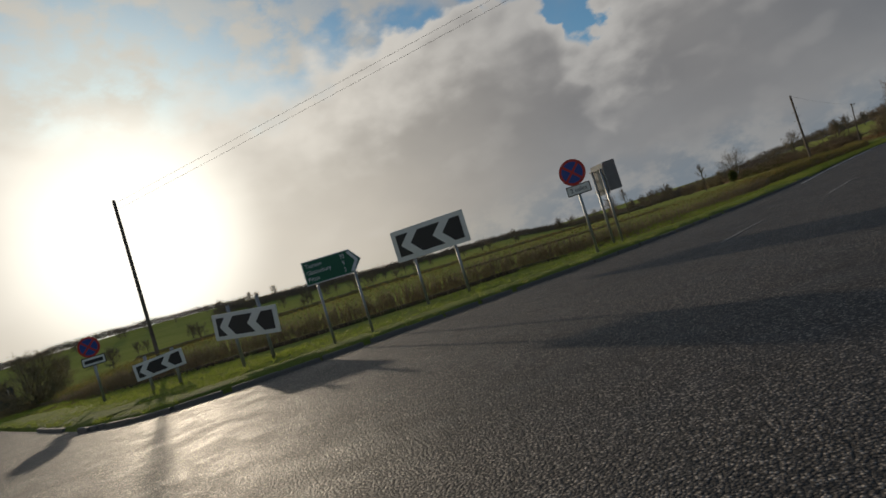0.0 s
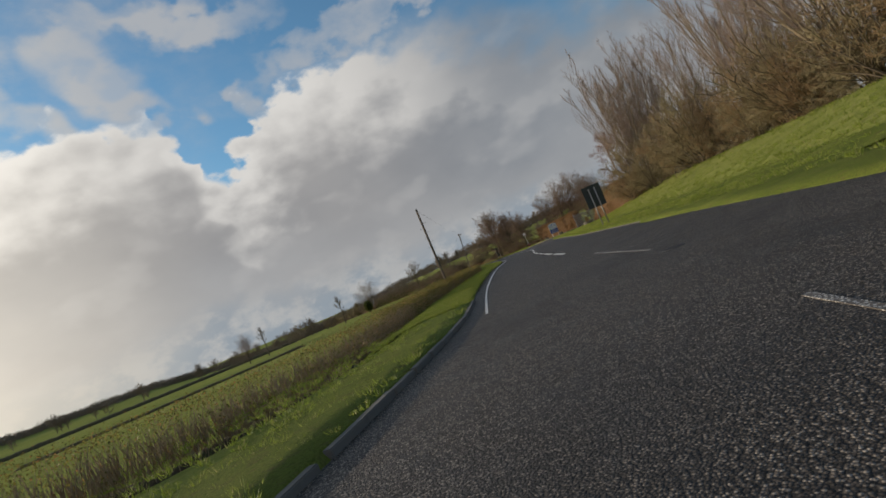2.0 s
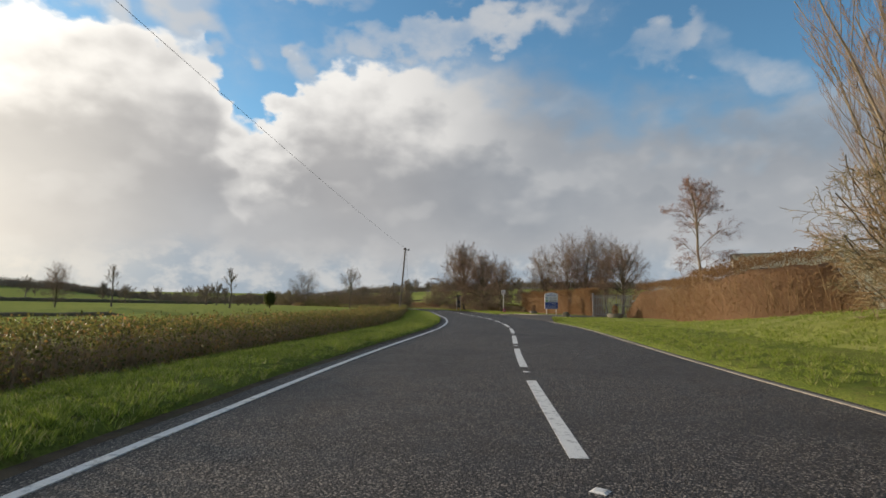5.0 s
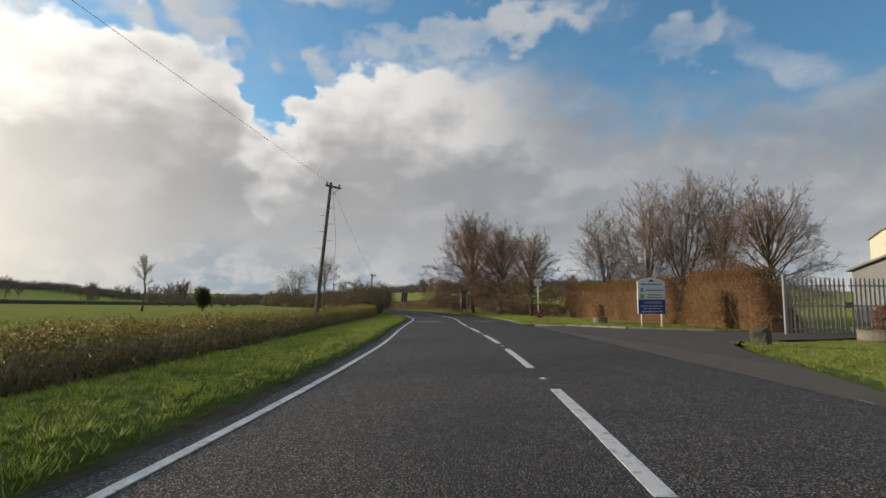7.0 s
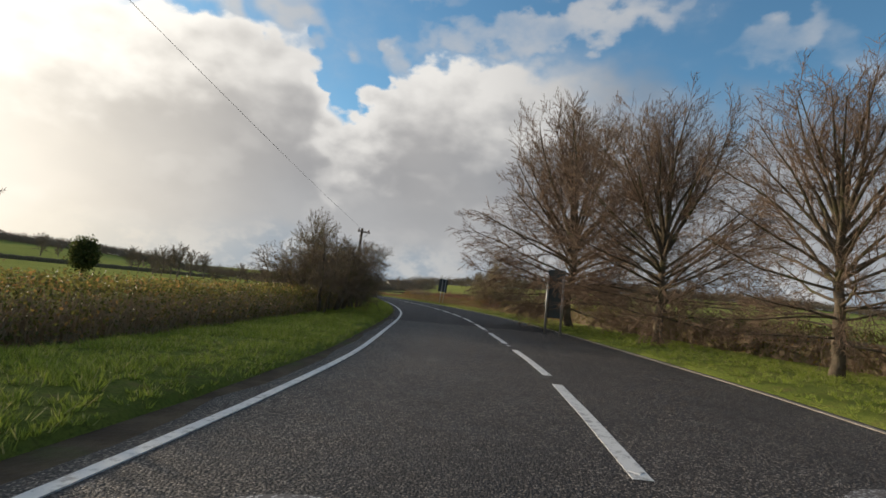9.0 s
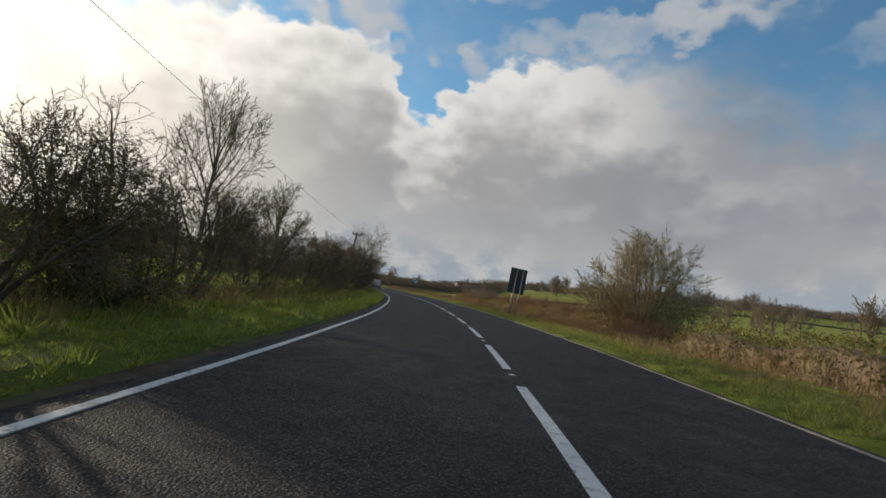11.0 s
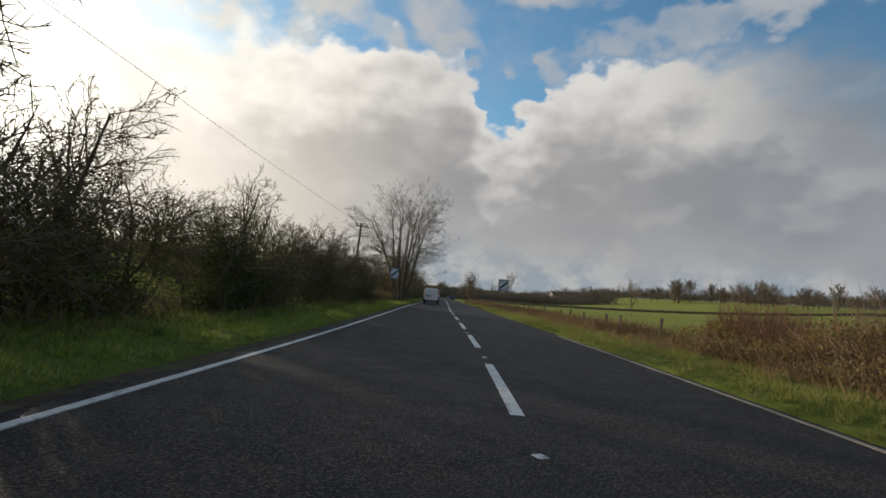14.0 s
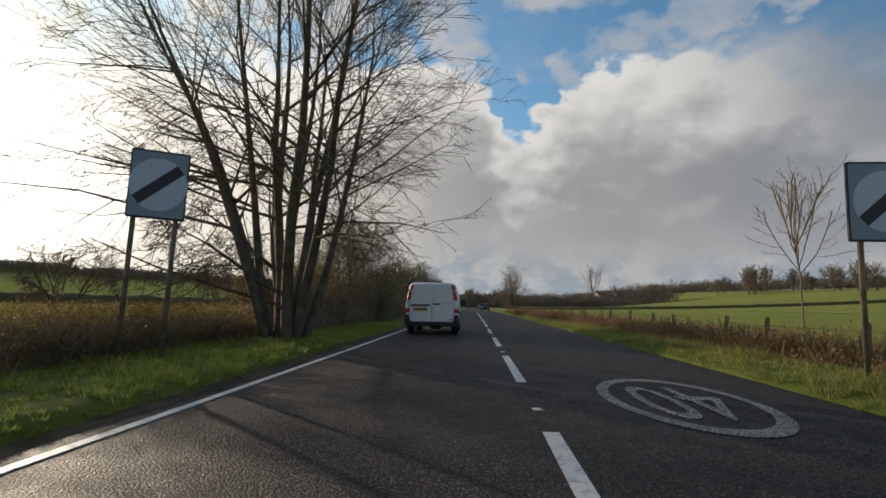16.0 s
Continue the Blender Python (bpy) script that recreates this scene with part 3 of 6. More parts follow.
# ---- road ----
seam = int(np.argmin(abs(LINE[:, 1] + 117)))
ROAD_Z = [-0.012, 0.0, 0.004, 0.006, 0.004, 0.0]
road = ribbon("road", LINE[:seam + 1], RIGHT[:seam + 1], [-LEFT_EDGE[:seam + 1] - 0.5, -LEFT_EDGE[:seam + 1], -1.7, 0, 1.7, RIGHT_TAR], ROAD_Z, M_ASPHALT,
              "worn grey chipped asphalt country road with white lines", "road", terrain=False)
ribbon("road", LINE[seam:], RIGHT[seam:], [-LEFT_EDGE[seam:] - 0.5, -LEFT_EDGE[seam:], -1.7, 0, 1.7, RIGHT_TAR], ROAD_Z, M_ASPHALT_DARK,
       "darker stretch of chipped asphalt country road", "road", terrain=False)
bm = bmesh.new()
bm.faces.new([bm.verts.new((x, y, 0.0025)) for x, y in APRON])
bmesh.ops.triangulate(bm, faces=bm.faces)
apron = part("road_junction", bm, M_ASPHALT, None)
tagged(apron, "wide asphalt junction where a side road meets", "road", kind="structure")

run = np.arange(0, len(LINE))
near = LINE[:, 1] < 300
i0 = int(np.argmin(abs(LINE[:, 1] + 211)))
i1 = int(np.argmin(abs(LINE[:, 1] + 214)))
verge_left = ribbon("verge", LINE[i0:][near[i0:]], RIGHT[i0:][near[i0:]], [-(LEFT_EDGE[i0:][near[i0:]] + o) for o in (0.42, 0.54, 0.92, 1.7, 2.7, 3.9, 5.2)], [-0.05, 0.07, 0.13, 0.14, 0.12, 0.08, -0.2],
                    M_GRASS, "rough grass verge beside the asphalt", "verge", 0.02)
for y0, y1 in ((-214, -162.6), (-142.6, 300)):
    j0, j1 = int(np.argmin(abs(LINE[:, 1] - y0))), int(np.argmin(abs(LINE[:, 1] - y1)))
    ribbon("verge", LINE[j0:j1], RIGHT[j0:j1], [3.56, 3.66, 4.0, 4.8, 5.8, 7.0, 8.6], [-0.05, 0.05, 0.10, 0.12, 0.12, 0.08, -0.2],
           M_GRASS, "rough grass verge beside the asphalt", "verge", 0.02)
corner = catmull(KERB_LEFT[::1], 0.8)
verge_corner = ribbon("verge", corner, sides(corner), [0.0, -0.1, -0.6, -1.4, -2.2, -3.0], [-0.05, 0.10, 0.14, 0.13, 0.09, -0.2], M_GRASS,
                      "short grass at the junction's corner", "verge", 0.04)
corner_r = catmull([(-15, -241), (-50, -233), (-62, -227), (-65.2, -222.4), (-64.6, -219.3), (-62.3, -215.4), (-59.9, -211.6), (-57.2, -206.8)], 0.8)
verge_corner_r = ribbon("verge", corner_r, sides(corner_r), [0.0, 0.1, 0.6, 1.4, 2.4, 3.4], [-0.05, 0.08, 0.12, 0.12, 0.09, -0.2], M_GRASS,
                        "short grass at the foot of the bank", "verge", 0.04)


bm = bmesh.new()
bm.faces.new([bm.verts.new((x, y, z)) for x, y, z in ((-20.9, -142.6, 0.05), (-20.24, -145.5, 0.11), (-20.12, -149.5, 0.13), (-18.5, -152.4, 0.13), (-16.8, -154.3, 0.11), (-13.0, -150.0, 0.09), (-12.0, -143.0, 0.08), (-14.0, -138.5, 0.07), (-19.3, -140.2, 0.09))])
bmesh.ops.triangulate(bm, faces=bm.faces)
tagged(part("verge", bm, M_GRASS, None), "mown grass corner between a depot entrance and the road", "verge", kind="structure")


ragged = 0.30 + 0.17 * np.array([noise.noise(Vector((q[0] * 0.7, q[1] * 0.7, 4.0))) + 0.8 * noise.noise(Vector((q[0] * 2.9, q[1] * 2.9, 8.0))) for q in LINE])
fine = (LINE[:, 1] > -206) & (LINE[:, 1] < 120)
ribbon("dirt_strip", LINE[fine], RIGHT[fine], [-(LEFT_EDGE + 0.95)[fine], -(LEFT_EDGE + 0.55)[fine], -(LEFT_EDGE + ragged)[fine]], [0.012, 0.016, -0.006], M_EARTH,
       "dark trodden soil and washed grit along the tarmac's edge", "soil", terrain=False)


def flat_strip(name, pts, right, w, z, mat, parent, label=""):
    n = len(pts)
    v = [(*(pts[i] - right[i] * w / 2), z) for i in range(n)] + [(*(pts[i] + right[i] * w / 2), z) for i in range(n)]
    v += [(a, b, zz - 0.012) for a, b, zz in v]
    f = [(i, n + i, n + i + 1, i + 1) for i in range(n - 1)]
    f += [(i + 1, 2 * n + i + 1, 2 * n + i, i) for i in range(n - 1)] + [(n + i, 3 * n + i, 3 * n + i + 1, n + i + 1) for i in range(n - 1)]
    return child(name, mesh_of(name, v, f, [mat]), parent, label)


def lane_line(name, s0, s1, off, w, label, step=1.5, z=0.010, mat=None):
    s = np.linspace(s0, s1, max(2, int((s1 - s0) / step) + 1))
    right = np.stack([np.interp(s, ARC, RIGHT[:, 0]), np.interp(s, ARC, RIGHT[:, 1])], 1)
    if off == "left":
        return flat_strip(name, along(s) - right * np.interp(s, ARC, LEFT_EDGE)[:, None], right, w, z, M_MARKING, road, label)
    return flat_strip(name, along(s, off), right, w, z, mat or M_MARKING, road, label)


lane_line("edge_line", s_at(-214.5), s_at(-205), "left", 0.06, "thin worn white edge line")
lane_line("edge_line", s_at(-205), s_at(300), "left", 0.10, "long worn white edge line")
lane_line("edge_line", s_at(-206), s_at(-162.5), EDGE, 0.075, "long worn pale edge line", mat=M_OLDLINE)
lane_line("edge_line", s_at(-141.5), s_at(-27), EDGE, 0.075, "long worn pale edge line", mat=M_OLDLINE)
# dashes of the centre line: number and metres along the road, spaced by eye between these
DASHES = [(0, 29.6), (7, 70.1), (9, 83.0), (12, 101.1), (15, 115.9), (21, 150.0), (24, 168.3), (28, 192.5), (30, 205.4), (33, 226.5), (37, 254.9), (60, 410.0)]
for k in range(0, 50):
    s0 = float(np.interp(k, [q[0] for q in DASHES], [q[1] for q in DASHES]))
    lane_line("centre_dash", s0, s0 + 4.05, 0.0, 0.14, "", 2.0)
    child("road_stud", mesh_of("road_stud", [(-.05, -.06, 0), (.05, -.06, 0), (.05, .06, 0), (-.05, .06, 0), (-.035, -.035, .012), (.035, -.035, .012), (.035, .035, .012), (-.035, .035, .012)],
          [(0, 1, 5, 4), (1, 2, 6, 5), (2, 3, 7, 6), (3, 0, 4, 7), (4, 5, 6, 7)], [M_MARKING]), road, "", pose(*along(s0 + 5.1), 0.003, 0, 0, 25))
for j in range(6):   # give-way dashes across the depot's mouth
    s0 = s_at(-162.0) + j * 3.4
    lane_line("entrance_dash", s0, s0 + 1.7, EDGE + 0.05, 0.11, "", 1.0)

# ---- plants ----
def branches(rng, height, radius, spread=0.9, levels=4, first=0.25, stems=1, rise=0.35, kids=(9, 7, 5, 4), droop=0.0, lean=(0, 0), wild=0.25, shrink=(0.5, 0.5, 0.5, 0.5), fan=0.22):
    """A bare tree's wood: pieces (start, end, radius, radius, level)."""
    out = []

    def grow(p, d, length, r, level):
        steps = max(2, int(3 + 5 * length / height)) if level < 2 else (3 if level == 2 else 2)
        spots = []
        q, v = p.copy(), d.copy()
        for i in range(steps):
            f0, f1 = i / steps, (i + 1) / steps
            v = v + rng.normal(0, wild / (1.6 if level == 0 else 1.0), 3) * (0.5 if level == 0 else 0.8)
            v[2] += (rise if level else 0.25) * 0.35 - droop * level * 0.12
            v /= np.linalg.norm(v)
            e = q + v * length / steps
            out.append((q, e, r * (1 - 0.72 * f0), r * (1 - 0.72 * f1), level))
            spots.append((q, e, v, r * (1 - 0.72 * (f0 + f1) / 2), f0, f1))
            q = e
        if level + 1 >= levels:
            return
        n = kids[level]
        for k in range(n):
            f = first + (1 - first) * (k + rng.random()) / n if level == 0 else 0.18 + 0.8 * (k + rng.random()) / n
            seg = spots[min(int(f * steps), steps - 1)]
            t = min(max(f * steps - int(f * steps), 0), 1)
            at = seg[0] + (seg[1] - seg[0]) * t
            side = np.cross(seg[2], rng.normal(0, 1, 3))
            side /= np.linalg.norm(side) + 1e-9
            nd = seg[2] * (1.0 - spread * 0.55) + side * spread
            nd[2] += rise * (0.55 if level else 0.35)
            nd /= np.linalg.norm(nd)
            taper = (1.05 - 0.65 * f) if level == 0 else (1.0 - 0.55 * f)
            grow(at, nd, length * shrink[level] * taper * (0.8 + 0.4 * rng.random()), max(seg[3] * 0.45, 0.004), level + 1)

    for s in range(stems):
        a = 2 * math.pi * (s + rng.random() * 0.6) / stems
        tilt = 0.0 if stems == 1 else 0.10 + fan * rng.random()
        d = np.array([math.cos(a) * tilt + lean[0], math.sin(a) * tilt + lean[1], 1.0])
        o = np.array([math.cos(a), math.sin(a), 0]) * (0 if stems == 1 else radius * (0.8 + 1.4 * rng.random()))
        grow(o, d / np.linalg.norm(d), height * (1 if stems == 1 else 0.78 + 0.25 * rng.random()) * 0.86, radius * (1 if stems == 1 else 0.55 + 0.35 * rng.random()), 0)
    return out


def dome(rng, height, crown, low=1.5, radius=0.22, limbs=26, kids=(11, 8, 5), el=(5, 78), stems=0, up=0.12, droop=0.0, base=0.16, split=0.45, reach=(0.68, 0.88), low_limbs=(), wander=1.0, clear=0.26, shares=(0.44, 0.50, 0.55, 0.60), rise=0.7, flat=1.0):
    """A bare broad tree: limbs that end on a rounded crown, and ever finer twigs."""
    out = []
    cz = low + (height - low) * 0.40
    heart = np.array([0, 0, cz])
    axis = [np.array([0, 0, -0.1])]
    if not stems:
        p = axis[0]
        for i in range(9):
            e = p + np.array([rng.normal(0, 0.05), rng.normal(0, 0.05), height * split / 9 + (0.01 if i else 0.1)])
            out.append((p, e, radius * (1.35 if i == 0 else 1 - 0.05 * i), radius * (1 - 0.05 * (i + 1)), 0))
            axis.append(e)
            p = e

    def reachable(p, d):
        """How far along d the crown's outside lies."""
        lo, hi = 0.0, height * 1.5
        for _ in range(14):
            m = (lo + hi) / 2
            q = p + d * m - heart
            b = (height - cz) if q[2] > 0 else (cz - low + 0.4)
            if (q[0] ** 2 + q[1] ** 2) / crown ** 2 + q[2] ** 2 / b ** 2 < 1:
                lo = m
            else:
                hi = m
        return lo

    def grow(p, d, length, r, level):
        steps = (6, 3, 2, 1, 1)[level]
        q, v = p, d
        spots = []
        for i in range(steps):
            v = v + rng.normal(0, (0.09, 0.15, 0.2, 0.2, 0.2)[level] * wander, 3)
            v[2] += up * (1 if level == 0 else 0.8) - droop * (i / steps) * (0.5 if level == 0 else 0.35)
            v = v / np.linalg.norm(v)
            e = q + v * length / steps
            ra, rb = r * (1 - 0.85 * i / steps), r * (1 - 0.85 * (i + 1) / steps)
            out.append((q, e, ra, rb, level + 1))
            spots.append((q, e, v, ra))
            q = e
        if level >= len(kids):
            return
        n = kids[level]
        for k in range(n):
            f = (clear if level == 0 else 0.08) + (1 - clear if level == 0 else 0.92) * (k + rng.random()) / n
            i = min(int(f * steps), steps - 1)
            a, b, v2, r2 = spots[i]
            at = a + (b - a) * min(f * steps - i, 1.0)
            side = np.cross(v2, rng.normal(0, 1, 3))
            side /= np.linalg.norm(side) + 1e-9
            away = at - heart
            away /= np.linalg.norm(away) + 1e-9
            nd = v2 * 0.55 + side * 0.62 + away * 0.30
            nd[2] += up * 1.2
            nd /= np.linalg.norm(nd)
            size = length * shares[level] * (1.15 - 0.6 * f) * (0.7 + 0.6 * rng.random())
            grow(at, nd, size, min(max(r2 * 0.45, 0.004), (0.05, 0.02, 0.01, 0.006)[level]), level + 1)

    n = stems or limbs
    for k in range(n):
        f = (k + 0.5 * rng.random()) / n
        a = k * 2.39996 + rng.normal(0, 0.25)
        e = radians(el[0] + (el[1] - el[0]) * f ** flat + rng.normal(0, 5))
        d = np.array([math.cos(a) * math.cos(e), math.sin(a) * math.cos(e), math.sin(e)])
        if stems:
            p = np.array([math.cos(a), math.sin(a), 0]) * radius * (1.2 + 2.2 * (1 - f)) + np.array([0, 0, -0.1])
            r = radius * (0.65 + 0.5 * rng.random())
        else:
            z = height * (base + (split - base) * f ** rise)
            i = min(int(z / (height * split) * 9), 8)
            p = axis[i] + (axis[i + 1] - axis[i]) * rng.random()
            r = radius * (0.22 + 0.22 * f)
        grow(p, d, reachable(p, d) * (reach[0] + (reach[1] - reach[0]) * rng.random()), r, 0)
    for z, az, e, length in low_limbs:
        a, e = radians(az), radians(e)
        grow(np.array([math.cos(a) * radius * 2, math.sin(a) * radius * 2, z]), np.array([math.cos(a) * math.cos(e), math.sin(a) * math.cos(e), math.sin(e)]), length, 0.055, 0)
    return out


def wood_mesh(name, pieces, mat, sides_n=3, grow_r=1.0, least=0.004, tips=99):
    """Tapered tubes for pieces of wood; those of level `tips` and above end in a point."""
    k = sides_n

    def rings(some):
        p0 = np.array([q[0] for q in some])
        p1 = np.array([q[1] for q in some])
        d = p1 - p0
        d /= np.linalg.norm(d, axis=1)[:, None] + 1e-9
        ref = np.where(abs(d[:, 2:3]) > 0.9, np.array([[1.0, 0, 0]]), np.array([[0, 0, 1.0]]))
        u = np.cross(d, ref)
        u /= np.linalg.norm(u, axis=1)[:, None] + 1e-9
        w = np.cross(d, u)
        r0 = np.maximum(np.array([q[2] for q in some]) * grow_r, least)
        r1 = np.maximum(np.array([q[3] for q in some]) * grow_r, least)
        c = [(math.cos(2 * math.pi * i / k), math.sin(2 * math.pi * i / k)) for i in range(k)]
        return p1, [p0 + (u * x + w * y) * r0[:, None] for x, y in c], [p1 + (u * x + w * y) * r1[:, None] for x, y in c]

    verts, tris, count = [], [], 0
    tubes = [q for q in pieces if q[4] < tips]
    ends = [q for q in pieces if q[4] >= tips]
    if tubes:
        p1, lo, hi = rings(tubes)
        verts.append(np.stack(lo + hi, 1).reshape(-1, 3))
        base = (np.arange(len(tubes)) * 2 * k)[:, None]
        for i in range(k):
            j = (i + 1) % k
            tris += [base + np.array([[i, j, k + j]]), base + np.array([[i, k + j, k + i]])]
        count = len(tubes) * 2 * k
    if ends:
        p1, lo, hi = rings(ends)
        verts.append(np.stack(lo + [p1], 1).reshape(-1, 3))
        base = (np.arange(len(ends)) * (k + 1))[:, None] + count
        for i in range(k):
            tris.append(base + np.array([[i, (i + 1) % k, k]]))
    return fast_mesh(name, np.vstack(verts), np.vstack(tris), mat, True)


def leaf_mesh(name, centres, size, rng, mat, long=1.0, upright=0.0):
    """Many small leaves, each two triangles folded along its rib."""
    n = len(centres)
    a = rng.normal(0, 1, (n, 3))
    a[:, 2] += upright * 2
    a /= np.linalg.norm(a, axis=1)[:, None]
    b = np.cross(a, rng.normal(0, 1, (n, 3)))
    b /= np.linalg.norm(b, axis=1)[:, None] + 1e-9
    c = np.cross(a, b)
    s = (size * (0.6 + 0.8 * rng.random(n)))[:, None]
    v = np.stack([centres - a * s * long, centres + b * s * 0.55 + c * s * 0.15, centres + a * s * long, centres - b * s * 0.55 + c * s * 0.15], 1)
    base = (np.arange(n) * 4)[:, None]
    return fast_mesh(name, v.reshape(-1, 3), np.vstack([base + np.array([[0, 1, 2]]), base + np.array([[0, 2, 3]])]), mat)


TREE_KINDS = {}


def tree_kind(key, seed, trunk_mat, twig_mat, least=0.007, twig_grow=1.0, ivy=0, ivy_spread=0.16, **shape):
    rng = np.random.default_rng(seed)
    pieces = dome(rng, **shape) if "crown" in shape else branches(rng, **shape)
    thick = [q for q in pieces if q[4] <= 1]
    thin = [q for q in pieces if q[4] > 1]
    data = {"trunk": wood_mesh(key + "_trunk", thick, trunk_mat, 6, 1.0, 0.012), "crown": wood_mesh(key + "_crown", thin, twig_mat, 3, twig_grow, least, max(q[4] for q in thin))}
    if ivy:
        some = [thick[i] for i in rng.integers(0, len(thick), ivy)]
        low = np.array([q[0] + (q[1] - q[0]) * rng.random() for q in some])
        keep = low[:, 2] < shape["height"] * 0.72
        data["ivy"] = leaf_mesh(key + "_ivy", low[keep] + rng.normal(0, ivy_spread, (keep.sum(), 3)), 0.021, rng, M_IVY)
    TREE_KINDS[key] = data


def plant_tree(key, x, y, scale, turn, label, category="tree", group="", z=None, name="tree", lean=0.0):
    z = ground_z(x, y) - 0.12 if z is None else z
    t = thing(name, pose(x, y, z, lean, 0, turn), label, category, group)
    t.scale = (scale, scale, scale)
    for key2, me in TREE_KINDS[key].items():
        child(key2, me, t)
    return t


tree_kind("beech", 3, M_BARK, M_TWIG, 0.0068, height=10, crown=5.0, low=-0.6, radius=0.19, limbs=58, kids=(14, 8, 5), el=(-6, 86), up=0.012, droop=0.05, base=0.09, split=0.46, reach=(0.78, 1.0), shares=(0.40, 0.46, 0.5), wander=0.85, rise=1.0, flat=1.35)
tree_kind("beech_open", 5, M_BARK, M_TWIG, 0.0062, height=10, crown=4.3, low=-0.2, radius=0.19, limbs=46, kids=(13, 8, 4), el=(-4, 86), up=0.014, droop=0.07, base=0.13, split=0.50, reach=(0.78, 1.0), shares=(0.40, 0.46, 0.5), wander=0.85, rise=1.0, flat=1.3)
tree_kind("lime", 11, M_BARK, M_TWIG, 0.0062, height=10, crown=4.2, low=0.8, radius=0.14, limbs=18, kids=(13, 8, 5), el=(38, 86), up=0.06, base=0.05, split=0.28)
tree_kind("birch", 15, M_BARK_PALE, M_TWIG_RED, 0.0045, height=10, crown=2.3, low=1.5, radius=0.10, limbs=24, kids=(10, 9, 7), el=(35, 80), up=-0.03, droop=0.40, base=0.2, split=0.8)
tree_kind("stems", 21, M_BARK_DARK, M_TWIG_DARK, 0.0055, height=11.4, crown=4.9, low=2.8, radius=0.14, stems=12, kids=(13, 6, 4, 3), el=(72, 89), up=0.0, reach=(0.85, 1.0), wander=0.7, clear=0.30, low_limbs=((1.0, 96, 24, 4.2), (1.8, 72, 38, 3.6), (1.3, 125, 30, 3.0)))
tree_kind("willow", 33, M_BARK_PALE, M_TWIG_HAZE, 0.0042, height=13, radius=0.09, spread=0.42, levels=5, first=0.1, stems=13, rise=0.55, kids=(13, 6, 4, 3), wild=0.09, shrink=(0.40, 0.55, 0.6, 0.65), fan=0.34)
tree_kind("willow_b", 37, M_BARK_PALE, M_TWIG_HAZE, 0.0042, height=12, radius=0.085, spread=0.5, levels=5, first=0.08, stems=12, rise=0.45, kids=(13, 6, 4, 3), wild=0.11, shrink=(0.42, 0.55, 0.6, 0.65), fan=0.42)
tree_kind("scrub_pale", 41, M_BARK, M_TWIG_PALE, 0.005, height=4.2, radius=0.04, spread=0.75, levels=5, first=0.05, stems=8, rise=0.3, kids=(7, 5, 3, 3), wild=0.3, shrink=(0.5, 0.48, 0.5, 0.6), fan=0.7)
tree_kind("thorn", 51, M_BARK_DARK, M_TWIG_DARK, 0.0055, ivy=500, height=4.4, crown=2.4, low=1.2, radius=0.08, stems=6, kids=(13, 9, 6), el=(62, 87), up=0.035, wander=1.9, clear=0.34)
tree_kind("thorn_b", 57, M_BARK_DARK, M_TWIG_DARK, 0.0055, ivy=200, height=4.3, crown=2.1, low=1.1, radius=0.07, stems=6, kids=(13, 8, 6), el=(62, 88), up=0.03, wander=2.1, clear=0.34)
tree_kind("ivy_tree", 61, M_BARK_DARK, M_TWIG_DARK, 0.0055, ivy=26000, ivy_spread=0.28, height=4.5, crown=2.0, low=0.8, radius=0.075, stems=7, kids=(10, 7, 4), el=(45, 86), up=0.03, wander=2.0)
tree_kind("ash", 71, M_BARK_DARK, M_TWIG_DARK, 0.006, ivy=1500, height=6.4, crown=2.4, low=1.0, radius=0.09, limbs=14, kids=(9, 6, 3), el=(40, 84), up=0.06, base=0.3, split=0.55)
tree_kind("bush", 81, M_BARK_DARK, M_TWIG_OLIVE, 0.007, height=5.3, crown=3.2, low=-0.1, radius=0.05, stems=34, kids=(14, 9, 6), el=(8, 88), up=0.02, wander=1.3, reach=(0.80, 1.0))
tree_kind("scrub_brown", 43, M_BARK, M_STRAW_TWIG, 0.005, height=4.0, crown=2.0, low=0.0, radius=0.03, stems=14, kids=(9, 6, 4), el=(25, 86), up=0.05, wander=1.6)
tree_kind("scrub_olive", 45, M_BARK, M_TWIG_OLIVE, 0.005, height=4.2, crown=2.1, low=0.0, radius=0.03, stems=15, kids=(10, 7, 4), el=(25, 86), up=0.05, wander=1.8)
tree_kind("sapling", 91, M_BARK_PALE, M_TWIG_PALE, 0.006, height=4.3, crown=1.15, low=1.7, radius=0.023, limbs=13, kids=(6, 3), el=(45, 80), up=0.10, base=0.40, split=0.62, reach=(0.8, 1.0))
tree_kind("far_round", 101, M_WOODS, M_WOODS, 0.05, height=9, crown=4.8, low=0.4, radius=0.25, limbs=16, kids=(8, 6), el=(5, 84), up=0.05, base=0.1, split=0.4)
tree_kind("far_tall", 107, M_WOODS, M_WOODS, 0.05, height=10, crown=3.8, low=0.6, radius=0.25, limbs=16, kids=(8, 6), el=(30, 84), up=0.07, base=0.1, split=0.4)
tree_kind("dead_elm", 113, M_BARK_DARK, M_TWIG_DARK, 0.012, ivy=2600, height=7, crown=1.7, low=2.8, radius=0.14, limbs=14, kids=(8, 6), el=(25, 84), up=0.09, base=0.45, split=0.75)


